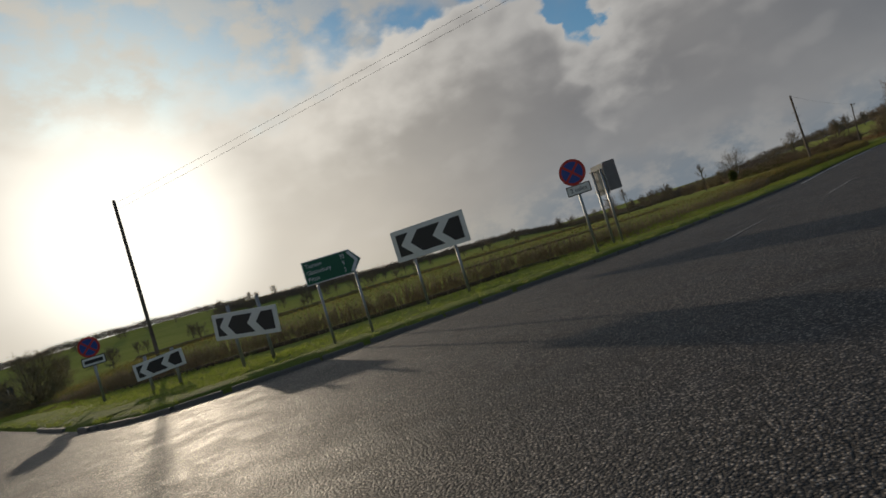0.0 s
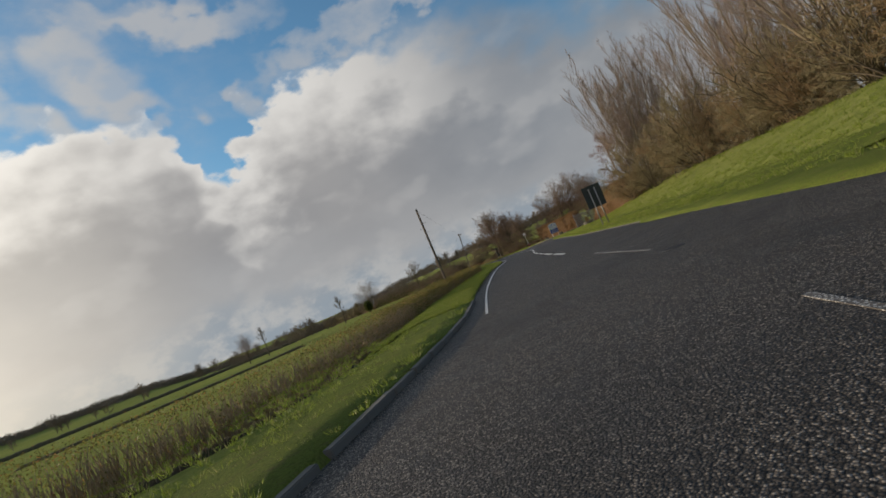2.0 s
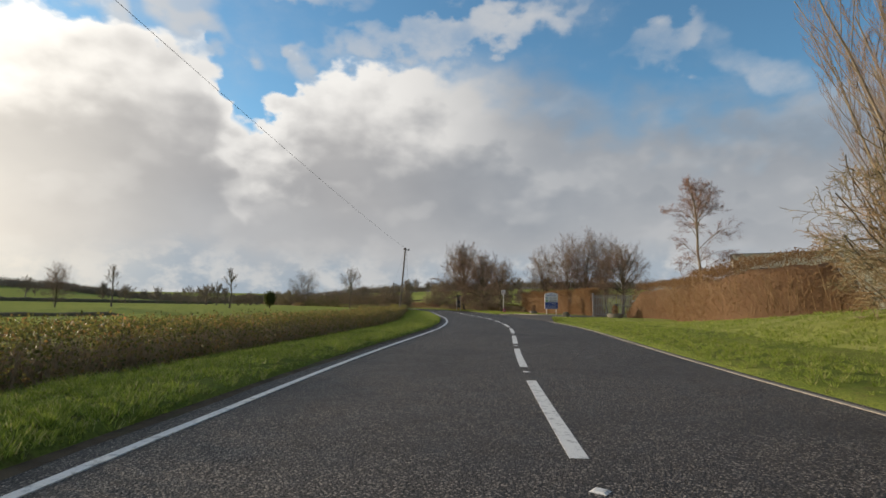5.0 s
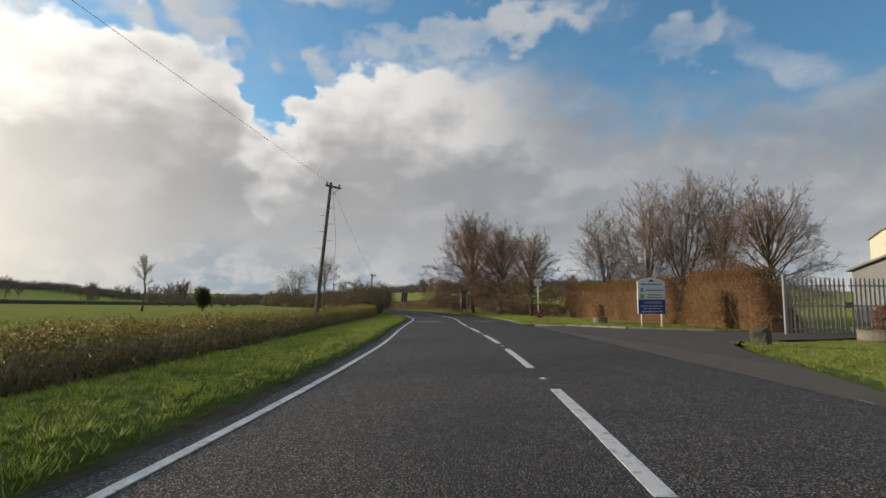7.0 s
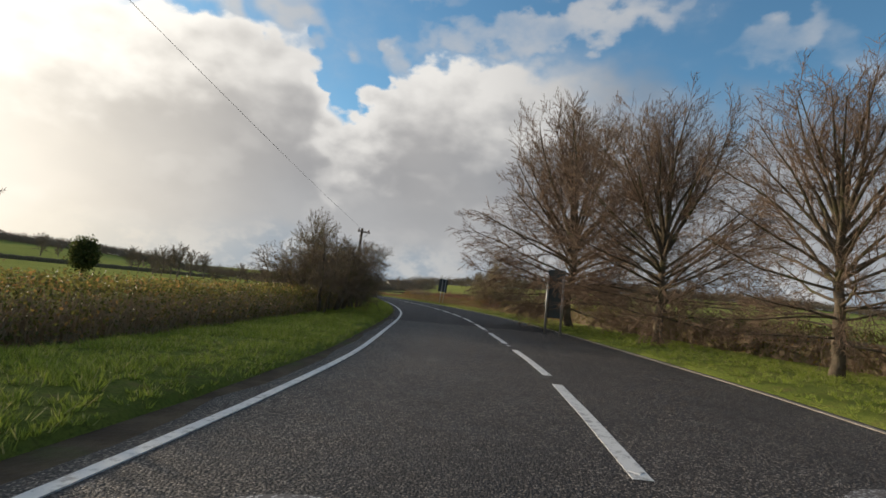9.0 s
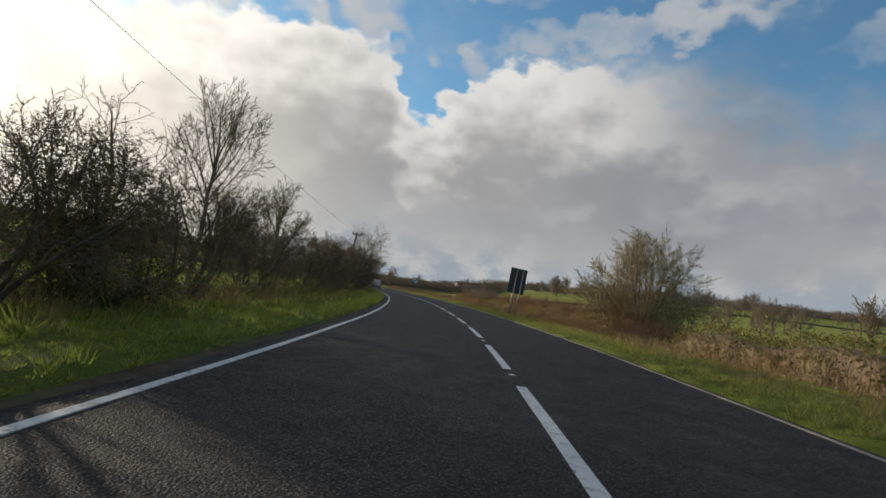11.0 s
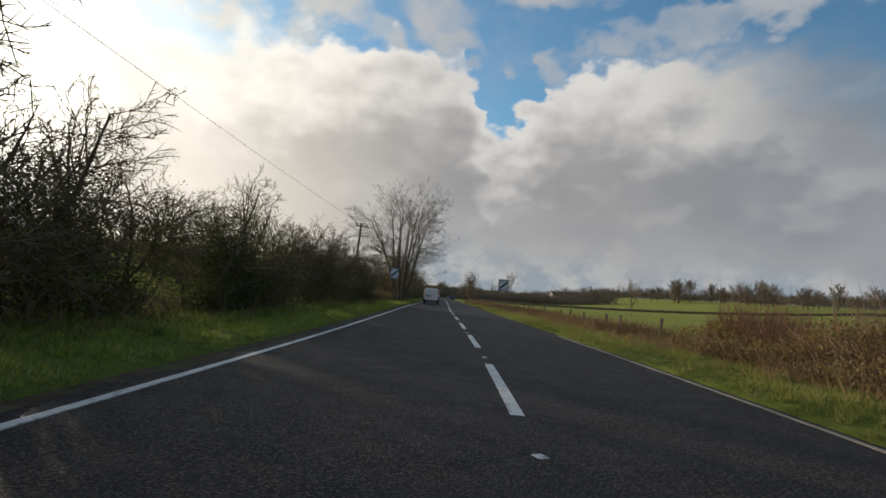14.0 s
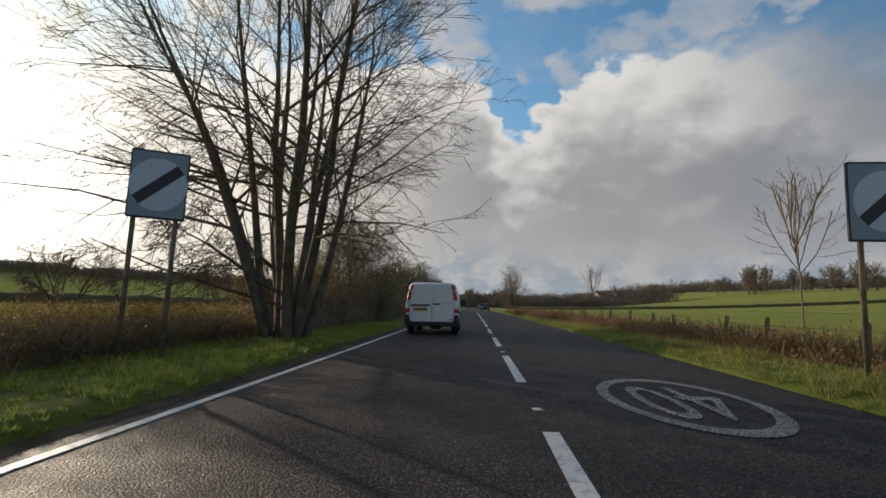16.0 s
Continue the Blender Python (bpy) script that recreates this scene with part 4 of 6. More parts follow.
def hedge(name, pts, width, height, leaf_mat, leaf_n, twig_mat, twig_n, seed, label, category="hedge", core=True, leaf=0.045, ragged=0.25, spray=0.0, core_mat=None, core_f=1.0, top_heavy=0.8, tangle=0.16):
    """A hedge along a line: an added core that blocks light, upright twigs, leaves on its faces."""
    rng = np.random.default_rng(seed)
    line = catmull(pts, 0.7)
    right = sides(line)
    arc = np.r_[0, np.cumsum(np.linalg.norm(np.diff(line, axis=0), axis=1))]
    total = arc[-1]
    top = thing(name, Matrix.Identity(4), label, category)

    def spot(s, off):
        return np.stack([np.interp(s, arc, line[:, 0]) + off * np.interp(s, arc, right[:, 0]), np.interp(s, arc, line[:, 1]) + off * np.interp(s, arc, right[:, 1])], 1)

    def crest(s):
        return height * (1 + ragged * np.array([noise.noise(Vector((v * 0.35, seed, 0))) + 0.5 * noise.noise(Vector((v * 1.7, seed, 3))) for v in s])) * np.clip(np.minimum(s, total - s) / 1.3, 0.22, 1)

    base_p = np.array(line)
    base_z = land(base_p) * np.clip(road_gap(base_p) / 4, 0, 1) + 0.02

    def floor_z(s):
        return np.interp(s, arc, base_z)

    # added core, no real part: stops view and light through, so the inside reads dark
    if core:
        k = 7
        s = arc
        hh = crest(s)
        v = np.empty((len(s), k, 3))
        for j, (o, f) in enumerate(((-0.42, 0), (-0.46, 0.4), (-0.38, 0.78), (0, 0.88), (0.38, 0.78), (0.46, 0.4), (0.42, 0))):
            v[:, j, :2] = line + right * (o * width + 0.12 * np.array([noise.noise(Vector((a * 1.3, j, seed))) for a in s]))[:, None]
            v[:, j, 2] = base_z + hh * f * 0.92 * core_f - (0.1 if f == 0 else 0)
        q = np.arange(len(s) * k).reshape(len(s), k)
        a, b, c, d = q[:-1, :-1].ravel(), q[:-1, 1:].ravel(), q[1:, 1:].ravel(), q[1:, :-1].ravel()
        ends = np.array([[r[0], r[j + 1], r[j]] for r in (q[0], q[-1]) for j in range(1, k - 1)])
        child("core_fill", fast_mesh("core_fill", v.reshape(-1, 3), np.r_[np.c_[a, b, c], np.c_[a, c, d], ends], core_mat or M_TWIG_DARK, True), top)
    # twigs
    if twig_n:
        s = rng.random(twig_n) * total
        off = (rng.random(twig_n) - 0.5) * width
        p = spot(s, off)
        h = crest(s) * (0.55 + 0.5 * rng.random(twig_n)) * (1 + spray * (rng.random(twig_n) > 0.88))
        z0 = floor_z(s) + rng.random(twig_n) * 0.35 * h
        lean_x, lean_y = rng.normal(0, tangle, twig_n) * h, rng.normal(0, tangle, twig_n) * h
        zt = floor_z(s) + h
        mid = [(np.array([p[i, 0], p[i, 1], z0[i]]), np.array([p[i, 0] + lean_x[i] * 0.4, p[i, 1] + lean_y[i] * 0.4, (z0[i] + zt[i]) / 2]), 0.011, 0.008, 0) for i in range(twig_n)]
        end = [(mid[i][1], np.array([p[i, 0] + lean_x[i], p[i, 1] + lean_y[i], zt[i]]), 0.008, 0.004, 9) for i in range(twig_n)]
        child("brushwood", wood_mesh("brushwood", mid + end, twig_mat, 3, 1.0, 0.004, 9), top)
    if leaf_n:
        s = rng.random(leaf_n) * total
        pick = rng.random(leaf_n)
        face = np.where(pick < 0.42, -0.5, np.where(pick < 0.7, 0.5, (rng.random(leaf_n) - 0.5)))
        up_f = np.where(pick < 0.7, rng.random(leaf_n) ** top_heavy, 0.9 + 0.12 * rng.random(leaf_n))
        off = face * width * (1.04 - 0.18 * up_f) + rng.normal(0, 0.10, leaf_n)
        hh = crest(s)
        z = floor_z(s) + 0.03 + hh * up_f + rng.normal(0, 0.07, leaf_n)
        child("foliage", leaf_mesh("foliage", np.c_[spot(s, off), np.maximum(z, 0.03)], leaf, rng, leaf_mat), top)
    return top


def blades(name, spots, z, rng, height, mat, label, width=0.007, each=14):
    """Grass in tufts: blades fanning out from common roots, each one thin triangle; one object."""
    n = (len(spots) // each) * each
    heart, low = np.repeat(spots[:n:each], each, axis=0), np.repeat(z[:n:each], each)
    grain = np.array([noise.noise(Vector((q[0] * 1.1, q[1] * 1.1, 2.0))) + 0.7 * noise.noise(Vector((q[0] * 4.3, q[1] * 4.3, 6.0))) for q in spots[:n:each]])
    tall = np.repeat((0.55 + 0.75 * rng.random(n // each)) * np.clip(1.0 + 0.95 * grain, 0.35, 2.3), each)
    h = height * tall * (0.6 + 0.7 * rng.random(n))
    b = rng.random(n) * 2 * math.pi
    out = np.sqrt(rng.random(n)) * (0.03 + 0.5 * height) * np.clip(tall, 0.7, 1.5)
    root = np.c_[heart + np.c_[np.cos(b), np.sin(b)] * (out * 0.75)[:, None], low]
    bend = h * (0.25 + 0.75 * rng.random(n))
    a = rng.random(n) * 2 * math.pi
    w = width * (0.7 + 0.7 * rng.random(n))
    side = np.c_[np.cos(a) * w, np.sin(a) * w, np.zeros(n)]
    tip = root + np.c_[np.cos(b) * bend, np.sin(b) * bend, h]
    v = np.stack([root - side, root + side, tip], 1).reshape(-1, 3)
    ob = new(name, fast_mesh(name, v, np.arange(n * 3).reshape(n, 3), mat))
    return tagged(ob, label, "grass", kind="stuff")


def verge_blades(s0, s1, o0, o1, n, height, seed, label, mat=None, width=0.0042, clump=0.45):
    rng = np.random.default_rng(seed)
    s = s0 + rng.random(n * 2) * (s1 - s0)
    o = o0 + rng.random(n * 2) * (o1 - o0)
    p = along(s, 0) + np.stack([np.interp(s, ARC, RIGHT[:, 0]), np.interp(s, ARC, RIGHT[:, 1])], 1) * o[:, None]
    keep = np.array([noise.noise(Vector((q[0] * 0.8, q[1] * 0.8, 5))) + 0.6 * noise.noise(Vector((q[0] * 3.1, q[1] * 3.1, 9))) for q in p]) + rng.random(n * 2) * 1.2 > clump
    p, s, o = p[keep][:n], s[keep][:n], o[keep][:n]
    gap = road_gap(p)
    # metres from the tarmac's edge, and the verge's height there
    out = np.where(o < 0, -o - np.interp(s, ARC, LEFT_EDGE) - 0.46, o - 3.60)
    ok = (out > 0.02) & (gap > -0.75) & ~inside(p, MOUTH) & ~inside(p, APRON)
    p, gap, out = p[ok], gap[ok], out[ok]
    z = land(p) * np.clip(gap / 4, 0, 1) + np.interp(out, [0, 0.08, 0.45, 1.2, 2.2, 3.4, 4.8], [0.0, 0.065, 0.125, 0.14, 0.12, 0.08, 0.03])
    return blades("grass", p, z, rng, height, mat or M_BLADE, label, width)

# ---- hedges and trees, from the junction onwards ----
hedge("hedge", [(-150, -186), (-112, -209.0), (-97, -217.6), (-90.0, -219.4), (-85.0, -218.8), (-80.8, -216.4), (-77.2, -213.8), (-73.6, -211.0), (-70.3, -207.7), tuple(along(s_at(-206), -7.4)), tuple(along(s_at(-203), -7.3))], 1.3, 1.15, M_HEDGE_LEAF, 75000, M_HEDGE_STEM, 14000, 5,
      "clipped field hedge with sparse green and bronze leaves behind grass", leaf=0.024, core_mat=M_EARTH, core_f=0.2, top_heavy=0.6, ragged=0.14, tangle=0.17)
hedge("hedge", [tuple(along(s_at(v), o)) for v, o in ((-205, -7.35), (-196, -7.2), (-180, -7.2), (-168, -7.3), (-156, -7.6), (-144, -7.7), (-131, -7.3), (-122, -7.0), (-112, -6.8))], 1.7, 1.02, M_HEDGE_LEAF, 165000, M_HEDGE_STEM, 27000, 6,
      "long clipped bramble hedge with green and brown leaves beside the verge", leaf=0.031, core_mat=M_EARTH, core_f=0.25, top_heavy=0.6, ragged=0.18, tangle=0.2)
hedge("hedge", [(-10.5, -152.0), (-12.6, -146.2), (-10.4, -139.5), (-7.6, -131.5), (-4.5, -127.5), (8, -124.0)][1:], 1.3, 2.6, M_BROWN_LEAF, 95000, M_STRAW_TWIG, 3500, 7,
      "tall clipped beech hedge holding its brown winter leaves", leaf=0.036, tangle=0.3, ragged=0.12, core_mat=M_RUST_STEM)
hedge("hedge", [(-16.6, -154.0), (-14.6, -150.0), (-12.7, -146.4)], 1.2, 2.6, M_BROWN_LEAF, 32000, M_STRAW_TWIG, 1500, 8,
      "tall clipped beech hedge with brown leaves beside the gate", leaf=0.036, tangle=0.3, ragged=0.12, core_mat=M_RUST_STEM)
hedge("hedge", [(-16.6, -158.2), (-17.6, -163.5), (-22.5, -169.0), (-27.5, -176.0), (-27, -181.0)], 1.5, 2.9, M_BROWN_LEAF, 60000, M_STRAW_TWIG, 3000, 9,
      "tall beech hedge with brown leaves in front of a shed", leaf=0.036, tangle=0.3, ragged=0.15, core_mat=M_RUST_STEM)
hedge("hedge", [(-7.5, -131.5), (-6.4, -124.0), (-4.0, -116.0), (-1.6, -106.0), (0.8, -95.0), (2.2, -86.0)], 1.5, 1.05, M_HEDGE_LEAF, 20000, M_TWIG, 12000, 10,
      "low unkempt hedge of brambles and bare stems", leaf=0.045, ragged=0.35)
THICKET = [(1.9, -84.0), (3.3, -74.0), (4.6, -62.0), (5.7, -50.0), (6.7, -38.0), (7.5, -29.0)]
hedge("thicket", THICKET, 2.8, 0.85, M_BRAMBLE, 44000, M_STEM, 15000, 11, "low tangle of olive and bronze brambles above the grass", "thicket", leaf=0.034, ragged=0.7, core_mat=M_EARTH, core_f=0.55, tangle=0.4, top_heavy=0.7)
hedge("thicket", [(x + 0.5, y) for x, y in THICKET], 2.4, 1.25, None, 0, M_RUST_TWIG, 30000, 29, "stand of fine rust-brown upright stems among brambles", "thicket", core=False, ragged=0.9, spray=0.35, tangle=0.14)
hedge("thicket", [(x - 1.3, y) for x, y in THICKET], 1.3, 0.5, M_STRAW, 12000, M_STRAW, 9000, 27, "pale straw and dead docks along a thicket's foot", "thicket", core=False, leaf=0.03, ragged=0.7, tangle=0.4)
hedge("thicket", [(4.9, -52.0), (6.0, -44.0), (7.0, -35.0)], 1.8, 1.85, None, 0, M_TWIG_PALE, 3200, 25, "stand of tall pale shoots above brown brambles", "thicket", core=False, ragged=0.4, spray=0.25, tangle=0.09)
hedge("thicket", [(3.0, -82.0), (5.4, -66.0), (7.4, -50.0)], 2.4, 1.75, None, 0, M_RUST_TWIG, 2600, 26, "tall reddish shoots above brown brambles", "thicket", core=False, ragged=0.8, spray=0.35, tangle=0.09)
hedge("hedge", [(-7.1, 3.0), (-6.5, 9.5), (-6.1, 16.0)], 2.4, 0.85, M_BRAMBLE, 30000, M_STEM, 6500, 12, "low bramble hedge beneath bare trees", leaf=0.024, ragged=0.4, core=False, tangle=0.4)
hedge("hedge", [(-8.4, -4.5), (-8.2, 1.0), (-8.4, 6.0)], 2.6, 0.95, M_BRAMBLE, 28000, M_STEM, 5500, 13, "low bramble hedge beside a field", leaf=0.024, ragged=0.45, core=False, tangle=0.4)
hedge("hedge", [(22, 212), (60, 178), (150, 138), (260, 112)], 2.0, 1.15, None, 0, M_WOODS, 9000, 14, "far dark field hedge across pasture", ragged=0.2, core_mat=M_FARHEDGE)
hedge("hedge", [(-100, -131), (-82, -125), (-66, -119), (-57, -115.5)], 1.2, 0.55, None, 0, M_WOODS, 7000, 15, "dark clipped hedge dividing two pastures", ragged=0.2, core_mat=M_FARHEDGE)
hedge("hedge", [(-220, -90), (-160, -40), (-90, 30), (-30, 90)], 1.8, 1.6, None, 0, M_WOODS, 9000, 16, "far dark hedge along a field's edge", ragged=0.25, core_mat=M_FARHEDGE)

# bank beside the first stretch
for x, y, key, sc, turn in ((-35.5, -187.5, "willow", 1.1, 10), (-32.0, -186.5, "willow", 1.12, 80), (-37.0, -196.5, "willow_b", 0.95, 200), (-40.5, -203.0, "willow", 0.98, 140),
                            (-33.5, -200.5, "willow", 1.0, 260), (-44.0, -210.0, "willow_b", 1.12, 330), (-38.0, -211.0, "willow", 1.2, 50), (-46.5, -218.5, "willow", 1.05, 20), (-28.5, -184.0, "willow", 1.05, 120)):
    plant_tree(key, x, y, sc, turn, "tall leafless willow with many upright pale stems on a bank", group="willows on the bank")
rng = np.random.default_rng(4)
for i in range(44):
    f = i / 43
    plant_tree(("scrub_pale", "scrub_brown", "scrub_olive")[i % 3], -33.5 - 14.5 * f + rng.normal(0, 1.4), -185.5 - 33.5 * f + rng.normal(0, 1.0), 0.85 + 0.3 * min(1.0, 3 * f) + 0.6 * rng.random(), rng.random() * 360,
               "tangled leafless pale brown shrub at the trees' foot", "shrub", "shrubs on the bank", name="shrub")
plant_tree("birch", -14.0, -163.0, 1.25, 40, "slender leafless birch with drooping twigs behind a hedge")
# behind the depot hedge
for x, y, key, sc, turn in ((-6.6, -133.0, "lime", 0.9, 0), (-5.6, -136.6, "lime", 1.05, 60), (-4.8, -139.4, "lime", 1.08, 120), (-3.6, -141.6, "lime", 1.0, 200), (-4.8, -145.6, "beech_open", 0.86, 250)):
    plant_tree(key, x, y, sc, turn, "bare tree with fine upright twigs behind a brown hedge", group="trees behind the hedge")
for x, y, key, sc, turn in ((-10.3, -128.0, "beech_open", 0.74, 30), (-8.95, -120.8, "beech", 0.90, 100), (-7.9, -113.6, "beech", 1.12, 210)):
    plant_tree(key, x, y, sc, turn, "large leafless beech with mossy trunk on the verge", group="beeches on the verge")
plant_tree("bush", 4.35, -79.4, 1.02, 15, "rounded leafless thorn tree above a low hedge")
plant_tree("stems", -4.12, 14.2, 1.05, 100, "tall bare tree with many dark stems from one stool")
# line of thorns and ivy along the left
rng = np.random.default_rng(8)
for i in range(54):
    y = -111.0 + i * 2.06
    s = s_at(y)
    p = along(s, -7.0 - 1.0 * rng.random())
    key = ("thorn", "thorn_b", "thorn_b", "thorn")[int(rng.random() * 4)]
    sc = (0.74 if y < -66 else 0.92 if y < -40 else 0.88) + 0.22 * rng.random()
    if -52 < y < -10 and rng.random() < 0.3:
        key = "ivy_tree"
    plant_tree(key, p[0], p[1], sc, rng.random() * 360, "gnarled leafless thorn with dark twisted branches and some ivy" if key != "ivy_tree" else "ivy-clad thorn, a dark green mass of leaves",
               group="thorns along the road")
plant_tree("ash", -17.0, -80.5, 1.38, 70, "tall bare ash with fine branches behind the hedgerow")
for y, off, sc, key in ( (-96.5, -7.2, 1.0, "ivy_tree"), (-82.0, -8.2, 0.8, "ash"), (-109.5, -6.9, 1.05, "thorn"), (-107.5, -7.4, 1.15, "thorn_b"), (-106.0, -6.6, 0.9, "ivy_tree"),
                        (-46, -7.6, 1.02, "ivy_tree"), (-38, -7.8, 1.0, "ivy_tree"), (-30, -7.6, 1.0, "ivy_tree"), (-22, -7.7, 0.98, "ivy_tree"), (-12, -7.5, 0.95, "ivy_tree"), (-8, -7.3, 0.85, "ivy_tree"), (-4.5, -7.6, 0.82, "ivy_tree"), (-1.5, -7.1, 0.64, "ivy_tree")):
    p = along(s_at(y), off)
    plant_tree(key, p[0], p[1], sc, y * 37 % 360, "taller bare hedgerow tree with ivy on its stems", group="hedgerow trees")
for x, y, sc, key in ((-20.4, -117.0, 0.80, "thorn"), (-19.6, -115.0, 0.86, "thorn_b"), (-18.9, -112.6, 0.84, "thorn"), (-21.2, -114.2, 0.8, "thorn_b"), (-17.9, -110.6, 0.8, "thorn_b"), (-20.3, -111.5, 0.9, "thorn")):
    plant_tree(key, x, y, sc, x * 53 % 360, "tangled leafless thorn beside a leaning pole", group="thorns along the road")
hedge("undergrowth", [tuple(along(s_at(v), -7.5)) for v in (-112, -100, -85, -70, -60)], 1.8, 0.75, M_WEED, 15000, M_STEM, 3600, 21,
      "brambles and dead stems beneath thorn trees", "undergrowth", leaf=0.036, ragged=0.8, core=False, tangle=0.4)
hedge("undergrowth", [tuple(along(s_at(v), -7.5)) for v in (-62, -50, -40, -25, -10, -5)], 1.8, 0.8, M_WEED, 16000, M_STEM, 3600, 28,
      "tall brambles and dead stems beneath thorn trees", "undergrowth", leaf=0.036, ragged=0.8, core=False, tangle=0.4)
# beyond the big tree
rng = np.random.default_rng(9)
for i in range(13):
    y = 19 + i * 6.5
    p = along(s_at(y), -7.2 - rng.random())
    plant_tree(("thorn", "thorn_b", "bush")[i % 3], p[0], p[1], 0.85 + 0.35 * rng.random(), rng.random() * 360, "leafless hedgerow thorn beside the road", group="thorns along the road")
hedge("undergrowth", [tuple(along(s_at(v), -7.2)) for v in (16, 30, 50, 80, 120)], 2.4, 2.4, M_HEDGE_LEAF, 16000, M_STEM, 12000, 22, "brown undergrowth beneath roadside thorns", "undergrowth", leaf=0.05, ragged=0.4, core_f=0.5, tangle=0.4)
plant_tree("sapling", 7.8, 12.0, 1.0, 0, "young leafless sapling with upright twigs by the fence", name="sapling", group="saplings by the fence")
plant_tree("sapling", 8.9, 33.0, 0.85, 90, "young leafless sapling with upright twigs by the fence", name="sapling", group="saplings by the fence")
plant_tree("sapling", 7.4, -22.5, 0.62, 140, "young leafless sapling among brambles", name="sapling", group="saplings by the fence")
plant_tree("lime", 11.6, 97, 0.84, 60, "round bare tree standing beside the road")
# single trees in the fields
for x, y, key, sc, turn, label in ((-41.8, -88.5, "dead_elm", 1.08, 0, "thin half-dead bare tree in a pasture"), (-60.4, -80.5, "dead_elm", 1.12, 40, "thin bare tree with ivy on a field hedge"),
                                   (-66.0, -99.0, "lime", 0.66, 80, "spreading bare tree on a field's edge")):
    plant_tree(key, x, y, sc, turn, label)
rng = np.random.default_rng(31)
n = 5200
c = rng.normal(0, 1, (n, 3))
c /= np.linalg.norm(c, axis=1)[:, None]
c *= (0.55 + 0.45 * rng.random(n))[:, None] * np.array([0.95, 0.95, 1.25]) * (1 + 0.2 * rng.normal(0, 1, n))[:, None]
holly = thing("holly_tree", pose(-34.8, -88.0, ground_z(-34.8, -88.0)), "dense dark evergreen holly standing in a pasture", "tree")
child("crown", leaf_mesh("holly_crown", c + np.array([0, 0, 1.75]), 0.10, rng, M_IVY), holly)
part("trunk", tube_bm(0.10, 0.05, 1.6, 8, (0, 0, -0.1)), M_BARK_DARK, holly)


# far woods and rows of trees
def far_row(pts, n, jitter, s0, s1, seed, label):
    rng = np.random.default_rng(seed)
    line = catmull(pts, 5)
    for i in range(n):
        q = line[int((i + rng.random()) / n * (len(line) - 1))] + rng.normal(0, jitter, 2)
        plant_tree(("far_round", "far_tall")[int(rng.random() * 2)], q[0], q[1], s0 + (s1 - s0) * rng.random(), rng.random() * 360, label, group="far trees")


far_row([(-300, 60), (-180, 140), (-60, 190), (10, 230), (30, 330)], 34, 9, 0.7, 1.25, 41, "distant bare tree along a field's edge")
far_row([(60, 330), (160, 300), (300, 250), (420, 180)], 34, 10, 0.8, 1.4, 42, "distant bare tree beyond green pasture")
far_row([(145, 288), (190, 262), (270, 226)], 17, 8, 1.3, 1.8, 43, "distant bare tree beyond green pasture")
far_row([(-560, 60), (-470, 210), (-400, 330)], 16, 12, 0.9, 1.4, 44, "distant bare tree on a hillside")
far_row([(-240, -120), (-190, -60), (-140, -10)], 10, 8, 0.5, 0.9, 45, "distant bare tree in a pasture")
far_row([(-330, -40), (-250, 20), (-190, 70)], 14, 9, 0.7, 1.1, 46, "distant bare tree along a field's edge")
far_row([(-60, 40), (-45, 10), (-32, -25)], 10, 5, 0.55, 0.85, 49, "distant bare tree at a pasture's end")
far_row([(20, 190), (24, 260), (40, 330)], 8, 5, 0.6, 1.0, 47, "distant bare tree beside the road")
far_row([(35, -60), (60, -20), (110, 20)], 9, 6, 0.5, 0.8, 48, "distant bare tree in a field hedge")


def woods(name, pts, depth, height, n, seed, label):
    """Far woodland: a thicket of coarse twigs with an uneven skyline."""
    rng = np.random.default_rng(seed)
    line = catmull(pts, 8)
    right = sides(line)
    i = rng.integers(0, len(line), n)
    p = line[i] + right[i] * (rng.random(n) * depth)[:, None] + rng.normal(0, 3, (n, 2))
    z = land(p)
    crest = height * (0.7 + 0.5 * np.array([noise.noise(Vector((q[0] * 0.03, q[1] * 0.03, seed))) + 0.6 * noise.noise(Vector((q[0] * 0.14, q[1] * 0.14, seed))) for q in p]))
    h = np.maximum(crest, height * 0.25) * (0.35 + 0.65 * rng.random(n))
    a = rng.normal(0, 0.9, (n, 3))
    a[:, 2] = 1
    length = (0.12 + 0.25 * rng.random(n)) * height
    top = np.c_[p, z + h]
    pieces = [(top[k] - a[k] * length[k], top[k], 0.16, 0.05, 0) for k in range(n)]
    ob = new(name, wood_mesh(name, pieces, M_WOODS, 3, 1.0, 0.05))
    return tagged(ob, label, "woodland", kind="stuff")


for x, y, sc in ((-26, 6, 1.1), (-23, 18, 1.2), (-21, 30, 1.1), (-17, 42, 1.25), (-14, 54, 1.1), (-30, -6, 1.0)):
    plant_tree("thorn", x, y, sc, x * 71 % 360, "bare thorn at a pasture's end", group="thorns at the pasture's end")
woods("woodland", [(-26, 285), (10, 292), (50, 305), (105, 330)], 40, 8, 12000, 55, "bare woodland beyond the fields")
woods("woodland", [(-420, 250), (-260, 330), (-100, 420), (20, 470)], 60, 9, 26000, 51, "distant leafless woodland on low hills")
woods("woodland", [(40, 520), (200, 480), (400, 400), (620, 260)], 80, 12, 26000, 52, "distant leafless woodland beyond the fields")
woods("woodland", [(-700, 40), (-640, 260), (-520, 420)], 50, 10, 12000, 53, "distant leafless woodland on a hillside")
woods("woodland", [(-900, -300), (-560, -150), (-420, -40)], 40, 8, 14000, 54, "distant leafless woodland beyond pastures")

